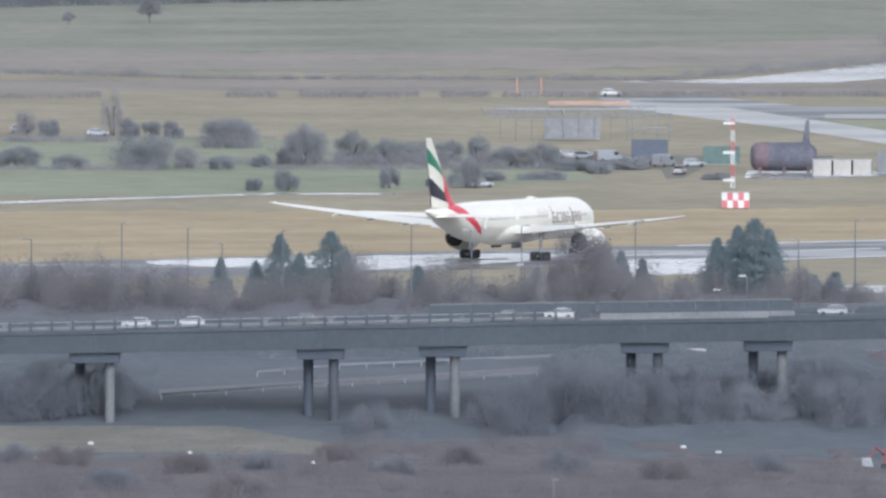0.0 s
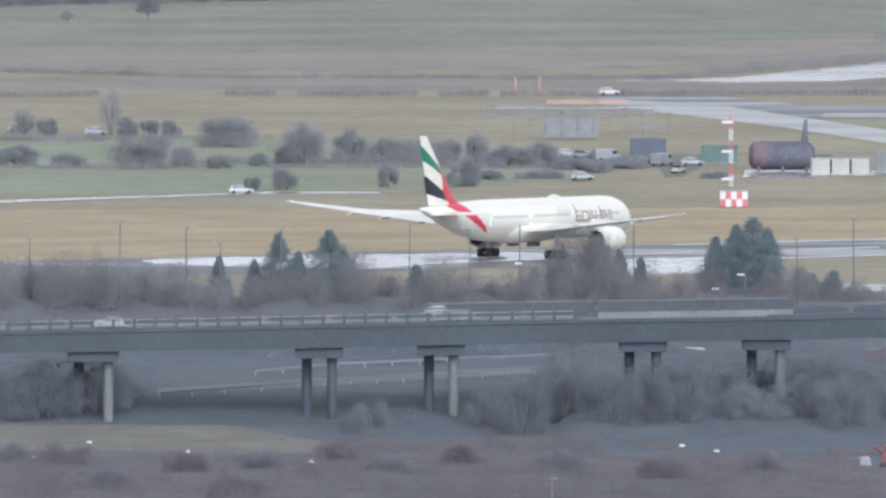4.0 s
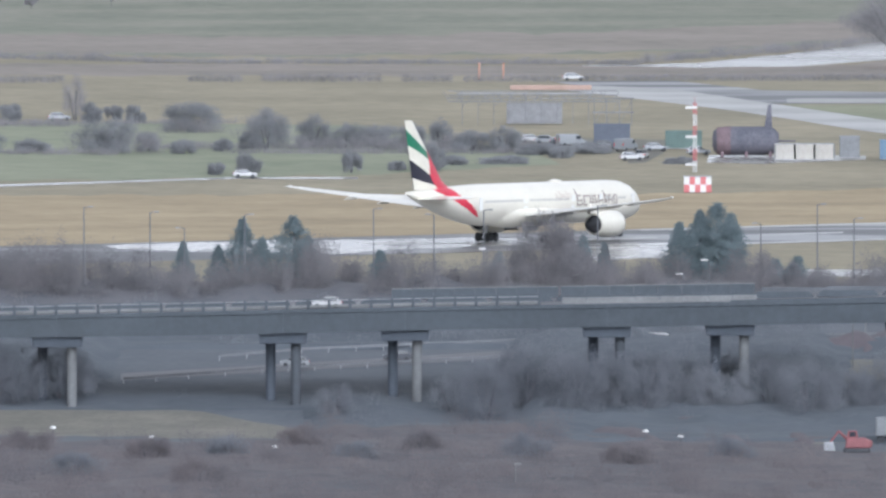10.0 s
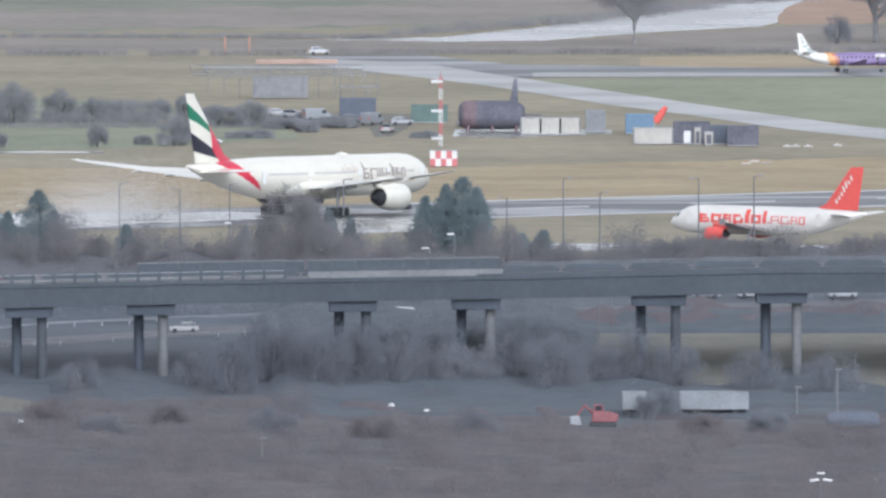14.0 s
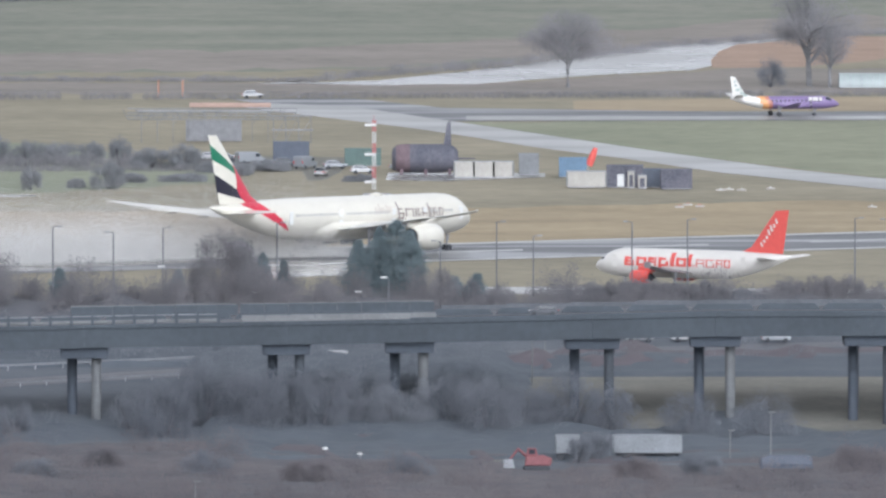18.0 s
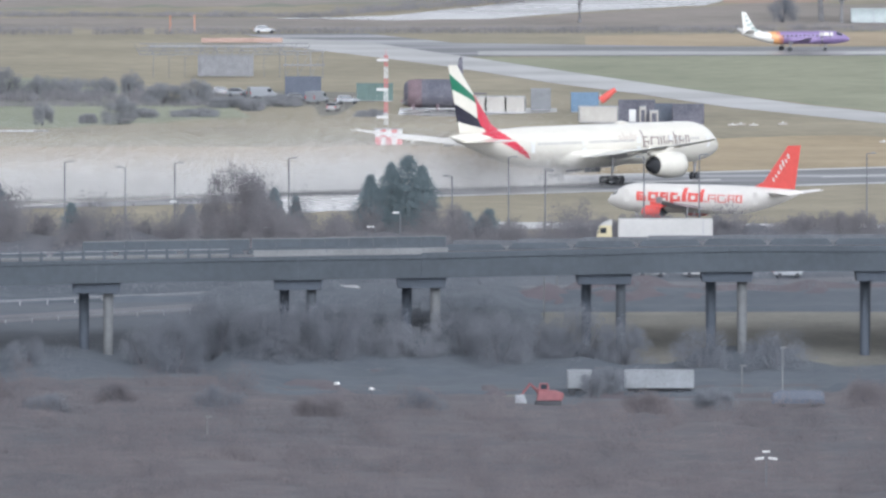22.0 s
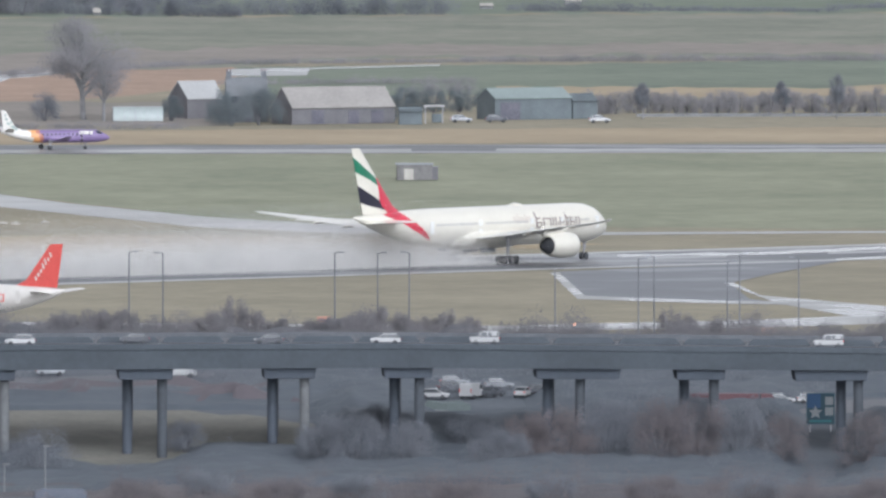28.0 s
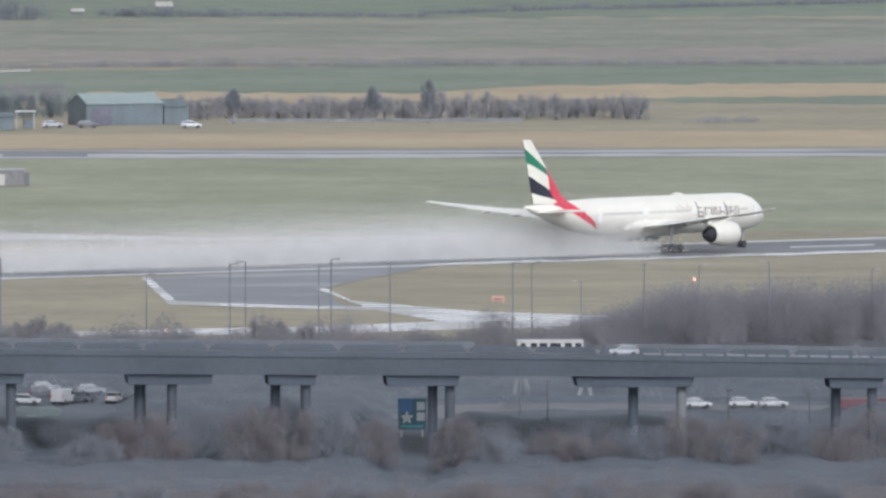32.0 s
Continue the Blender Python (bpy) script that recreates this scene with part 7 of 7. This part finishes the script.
# ---- what moves ----
# seconds, x, y, z of the main wheels, heading and pitch in degrees
JET = [
    (0, 9.17, 3317.97, -0.79, 19.37, -0.30), (1, 9.80, 3318.48, -0.79, 20.79, -0.30), (2, 10.35, 3318.92, -0.80, 22.29, -0.30),
    (3, 11.20, 3319.61, -0.80, 23.89, -0.29), (3.5, 11.54, 3319.89, -0.80, 24.41, -0.29), (5.5, 13.08, 3321.13, -0.81, 26.71, -0.29),
    (6, 13.38, 3321.37, -0.81, 27.02, -0.28), (7, 14.30, 3322.12, -0.81, 27.56, -0.28), (8, 15.07, 3322.74, -0.82, 27.80, -0.28),
    (9, 15.96, 3323.46, -0.82, 28.05, -0.28), (10, 16.93, 3324.24, -0.83, 28.30, -0.28), (11, 18.02, 3325.12, -0.83, 28.55, -0.28),
    (12, 19.29, 3326.15, -0.84, 28.81, -0.28), (12.5, 19.98, 3326.71, -0.84, 29.01, -0.28), (13, 20.80, 3327.37, -0.84, 29.22, -0.28),
    (13.5, 21.65, 3328.06, -0.85, 29.40, -0.28), (14, 22.83, 3329.01, -0.85, 29.58, -0.28), (15, 25.25, 3330.97, -0.86, 30.17, -0.28),
    (15.5, 26.66, 3332.10, -0.87, 30.54, -0.28), (17.5, 34.84, 3338.72, -0.91, 32.11, -0.28), (18, 37.67, 3341.01, -0.92, 32.39, -0.31),
    (19, 44.02, 3346.14, -0.95, 32.96, -0.36), (20, 52.21, 3352.75, -0.99, 33.58, -0.44), (21, 61.68, 3360.41, -1.03, 33.98, -0.53),
    (22, 72.94, 3370.72, -1.13, 34.45, -0.58), (23, 85.96, 3383.74, -1.29, 34.44, -0.58), (24, 100.55, 3398.33, -1.46, 34.48, -0.58),
    (24.5, 108.34, 3406.12, -1.56, 34.56, -0.58), (26.5, 143.60, 3441.38, -1.99, 34.99, -0.57), (27, 153.04, 3450.83, -2.11, 35.00, -0.57),
    (28, 173.37, 3471.16, -2.35, 35.04, -0.57), (29, 195.28, 3493.07, -2.62, 34.95, -0.57), (30, 218.61, 3516.41, -2.91, 34.89, -0.57),
    (31, 243.76, 3541.55, -3.21, 35.14, -0.57), (32, 269.71, 3567.50, -3.53, 35.41, -0.56),
]
# vehicles on the viaduct: kind, colour, moment, bearing then, speed in bearing units a second, lane
TRAFFIC = [("car", "white", 0, 240, -305, 0), ("car", "white", 0, 335, -305, 0), ("car", "dark", 0, 535, -364, 1), ("car", "dark", 0, 895, -290, 0), ("car", "white", 0, 990, -329, 1), ("car", "silver", 0, 1475, -320, 0),
           ("car", "dark", 2, 1442, -312, 0), ("car", "white", 3, 506, 280, 3), ("car", "dark", 6, 176, -310, 0), ("car", "silver", 6, 1320, 270, 3), ("car", "white", 9, 967, -322, 0), ("car", "dark", 13, 794, -300, 0), ("car", "dark", 20, 978, -310, 0),
           ("estate", "white", 24, 2158, -190, 1), ("car", "white", 28, 1957, -270, 0), ("car", "dark", 28, 2162, -270, 1), ("car", "dark", 28, 2399, -270, 0), ("estate", "white", 28, 2606, -215, 0), ("offroader", "white", 28, 2782, -294, 0), ("offroader", "white", 28, 3394, -226, 0),
           ("car", "silver", 32, 3758, -240, 0)]
LANE_Y = (3.5, 7.0, 0, 16.5)
moving = []
for kind, colour, t0, u0, speed, lane in TRAFFIC:
    if (kind, colour) not in models:
        ob = models[kind, colour] = offroader(colour) if kind == "offroader" else car(colour, kind == "estate")
    else:
        ob = copy_thing(models[kind, colour], Matrix.Identity(4))
    tagged(ob, f"{colour} {kind.replace('estate', 'estate car').replace('offroader', 'boxy off-road car')} driving along the motorway viaduct", "car", "motorway traffic")
    moving.append((ob, t0, u0, speed, lane))
truck = lorry()
perimeter = []
for colour, t0, u0, speed in (("white", 3, 303, 126), ("white", 6, 112, 97), ("silver", 0, 853, 45)):
    perimeter.append((tagged(copy_thing(models["car", colour], Matrix.Identity(4)), f"{colour} car driving on the perimeter road", "car"), t0, u0, speed))
lower = []
for colour, t0 in (("silver", 7.38), ("dark", 8.7), ("white", 13.22), ("white", 15.2)):
    lower.append((tagged(copy_thing(models["car", colour], Matrix.Identity(4)), f"{colour} car on the road under the viaduct", "car", "lower road traffic"), t0))

beyond = []
for u0 in (3471, 3526):
    beyond.append((tagged(copy_thing(models["car", "white"], Matrix.Identity(4)), "white car on the road beyond the billboard", "car", "lower road traffic"), u0))
LORRYRED = mat("dull_red_paint", (0.117, 0.056, 0.063), 0.6, 0.2, 2, local=True)
red_lorry = thing("lorry", (0, 0, 0), 0, "long red box lorry on the road beyond the billboard", "lorry")
part("cab", prism([(5.6, 0.5), (5.7, 1.5), (5.3, 2.4), (3.8, 2.45), (3.8, 0.5)], 2.3, 0.95, 0.08), LORRYRED, red_lorry, "red cab")
part("box", box((9.2, 2.4, 1.5), (-1.1, 0, 0.95), 0.06), LORRYRED, red_lorry, "faded red load box")
part("chassis", box((10.0, 1.0, 0.3), (-0.4, 0, 0.65), 0.03), TYRE, red_lorry)
wheels(red_lorry, (4.6, -2.6, -4.0), 1.0, 0.45)
beyond.append((red_lorry, 3640))

valley_van = tagged(van("white"), "white van on the road under the viaduct", "van", "lower road traffic")


# spray thrown up from the wet runway: clouds of fine drops, each left where the airliner has passed
MIST = twig_mat("fine_spray", (0.76, 0.745, 0.715), (0.78, 0.765, 0.735), 3)


def spray_mesh(seed, n, a, b, c):
    rng = np.random.default_rng(seed)
    p = rng.normal(size=(n, 3)) * (a, b, 1)
    k = -np.log(1 - 0.985 * rng.random(n)) / 4.2
    p[:, 2] = k * c * 4.6 + 0.05
    d = rng.normal(size=(n, 2, 3))
    d /= np.linalg.norm(d, axis=2)[:, :, None]
    d[:, 1] *= np.where(np.cross(d[:, 0], d[:, 1]) @ np.array((0.0, -1.0, 0.05)) < 0, -1.0, 1.0)[:, None]
    s = rng.uniform(0.05, 0.08, (n, 1)) * np.maximum(0.35, 1.1 - 0.7 * k[:, None]) * math.sqrt((62000 if c < 3 else 52000) / n)
    V = np.stack([p, p + d[:, 0] * s * 1.6, p + d[:, 1] * s * 1.6], 1).reshape(-1, 3)
    me = bpy.data.meshes.new("spray_cloud")
    me.vertices.add(len(V))
    me.vertices.foreach_set("co", V.ravel())
    me.loops.add(len(V))
    me.loops.foreach_set("vertex_index", np.arange(len(V), dtype=np.int32))
    me.polygons.add(n)
    me.polygons.foreach_set("loop_start", np.arange(0, len(V), 3, dtype=np.int32))
    me.update(calc_edges=True)
    soft = me.attributes.new("custom_normal", "FLOAT_VECTOR", "POINT")
    soft.data.foreach_set("vector", np.tile(np.array((0.0, -0.45, 0.89), np.float32), len(V)))
    me.materials.append(MIST)
    return me


SPRAYS = [spray_mesh(700 + i, 62000 if i < 3 else 66000, 6.5, 5.5, 2.2 if i < 3 else 3.0) for i in range(6)]
jt = [r[0] for r in JET]
jx, jy = [r[1] for r in JET], [r[2] for r in JET]
ja = np.concatenate([[0], np.cumsum(np.hypot(np.diff(jx), np.diff(jy)))])
spray = []
d = float(np.interp(13, jt, ja)) - 150
last = float(np.interp(32, jt, ja)) - 8
k = 0
while d < last:
    te = 12.7 if d < np.interp(13, jt, ja) - 24 else max(13.4, float(np.interp(d + 9, ja, jt)))
    te += max(0.0, (np.interp(13, jt, ja) - 24 - d) / 45)
    i = 1 if d < 0 else int(np.searchsorted(ja, d))
    i = min(max(i, 1), len(ja) - 1)
    w = (d - ja[i - 1]) / (ja[i] - ja[i - 1]) if d > 0 else 0
    if d > 0:
        x, y = jx[i - 1] + (jx[i] - jx[i - 1]) * w, jy[i - 1] + (jy[i] - jy[i - 1]) * w
    else:
        x, y = jx[0] + d * 0.69, jy[0] + d * 0.72
    ob = tagged(new("spray_cloud", SPRAYS[k % 3 + (3 if k < 30 else 0)]), "white cloud of fine spray over the wet runway", "spray", "spray behind the airliner", "stuff")
    spray.append((ob, te, x, y, k))
    k += 1
    d += 7.0


def airliner_pose(x, y, z, heading, pitch, roll=0.0):
    return pose(x, y, z, roll, -pitch, 90 - heading)


def rolling_jet(t, x, y, z, heading, pitch):
    """The long airliner's pose: at low speed it sits nose-down and leans a little."""
    k = float(np.interp(t, [0, 16, 21], [1, 1, 0]))
    near = y - 4 * k
    return airliner_pose(x * near / y, near, ground_z(near) + 0.06 if k else z + 0.06, heading, pitch - 0.75 * k, float(np.interp(t, [0, 3, 7, 15, 21], [1.1, 0.8, 0.5, 0.4, 0])))


def on_deck(u, lane):
    y = VY + LANE_Y[lane]
    u = min(max(u, -3000), 9000)
    return ((u - U0) / PV, y, deck_z(min(max(u, -700), 5000)) + 0.02)


def slip_road(u):
    y = VY + 25.3
    u = min(max(u, 950), 2850)
    return ((u - U0) / PV * y / VY, y, deck_z(u) - 0.87)


def motions():
    walk(jet, [(row[0], rolling_jet(*row)) for row in JET])
    # the small jet rolls to a stop
    c = site(1857, 512, 0.06)
    h = -54.6
    fwd = Vector((math.sin(radians(h)), math.cos(radians(h)), 0))
    walk(taxi_jet, [(t, airliner_pose(*(c - fwd * s), h, 0)) for t, s in ((0, 42), (4, 27), (8, 13), (11, 5.2), (13, 2.4), (14, 1.4), (15, 0.75), (16, 0.3), (17.5, 0), (20, 0), (32, 0))])
    walk(commuter, [(t, airliner_pose(*site(u, 203, 0.055), 79, 0)) for t, u in ((0, 2007), (14, 2007), (22, 2005), (28, 2001), (32, 1999))])
    for ob, t0, u0, speed, lane in moving:
        turn = 180 if speed < 0 else 0
        walk(ob, [(t, pose(*on_deck(u0 + speed * (t - t0), lane), 0, 0, turn)) for t in range(0, 33, 2)])
    for ob, te, x, y, k in spray:
        z, turn = ground_z(y) + 0.2, 43 + 12 * math.sin(k * 2.4)
        low, up = pose(x, y, z - 30, 0, 0, turn), pose(x, y, z, 0, 0, turn)
        rows = [(0, low), (te - 0.8, low), (min(te + (1.4 if k < 22 else 0.2), 31.9), up)]
        if te + 5 < 31.5:
            rows.append((te + 5, pose(x - 2.5, y - 2, z + (0.25 if k < 30 else -1.2), 0, 0, turn + 4)))
        e = 32 - te
        rows.append((32, pose(x - 0.5 * e, y - 0.4 * e, z + (0.04 * e if k < 30 else -min(2.6, 0.24 * e)), 0, 0, turn + 0.8 * e)))
        walk(ob, rows)
    walk(truck, [(t, pose(*slip_road(1520 - 256 * (t - 23)), 0, 0, 180)) for t in range(0, 33, 2)])
    for k, (ob, t0, u0, speed) in enumerate(perimeter):
        rows = []
        for t in range(0, 33, 2):
            u = min(u0 + speed * (t - t0), (1365, 1408, 1345)[k])
            v = 359 - 0.0315 * max(u, -600) if u < 860 else float(np.interp(u, [860, 1180, 1380], [331.9, 313, 296]))
            c = site(u, v, 0.05)
            rows.append((t, pose(c.x, c.y, c.z, 0, 0, 8 if speed > 0 else 188)))
        walk(ob, rows)
    for ob, t0 in lower:
        rows = []
        for t in range(0, 33, 2):
            u = min(max(950 - 138 * (t - t0), 290), 2290)
            c = site(u, float(np.interp(u, [280, 530, 950, 1500, 2300], [696, 682, 657, 627, 602])), 0.04)
            rows.append((t, pose(c.x, c.y, c.z, 0, 0, 180)))
        walk(ob, rows)
    for ob, u0 in beyond:
        rows = []
        for t in range(33):
            pace = 165 if ob is not red_lorry else (420 if t < 29 else 190)
            u = min(max(u0 + pace * (t - 29), 2600), 4420)
            c = site(u, float(np.interp(u, [3330, 3600, 4300], [657, 651, 660])) + (13 if ob is red_lorry else 0), 0.04)
            rows.append((t, pose(c.x, c.y, c.z, 0, 0, 0)))
        walk(ob, rows)
    rows = []
    for t in range(33):
        u = min(max(2126 + (220 if t < 27 else 110) * (t - 27), 1235), 2620)
        c = site(u, float(np.interp(u, [280, 530, 950, 1500, 2300, 2620], [700, 686, 661, 631, 606, 604])), 0.04)
        rows.append((t, pose(c.x, c.y, c.z, 0, 0, 4)))
    walk(valley_van, rows)

    # the windsock lifts and sinks in the wind
    hinge = Matrix.Translation((0.1, 0, 1.1))
    walk(sock, [(t, hinge @ pose(0, 0, 0, 0, -lift, 0) @ hinge.inverted()) for t, lift in ((0, 15), (6, 22), (10, 12), (13, 24), (15.5, 14), (18, 34), (20, 16), (23, 2), (25, 8), (32, 14))])


motions()
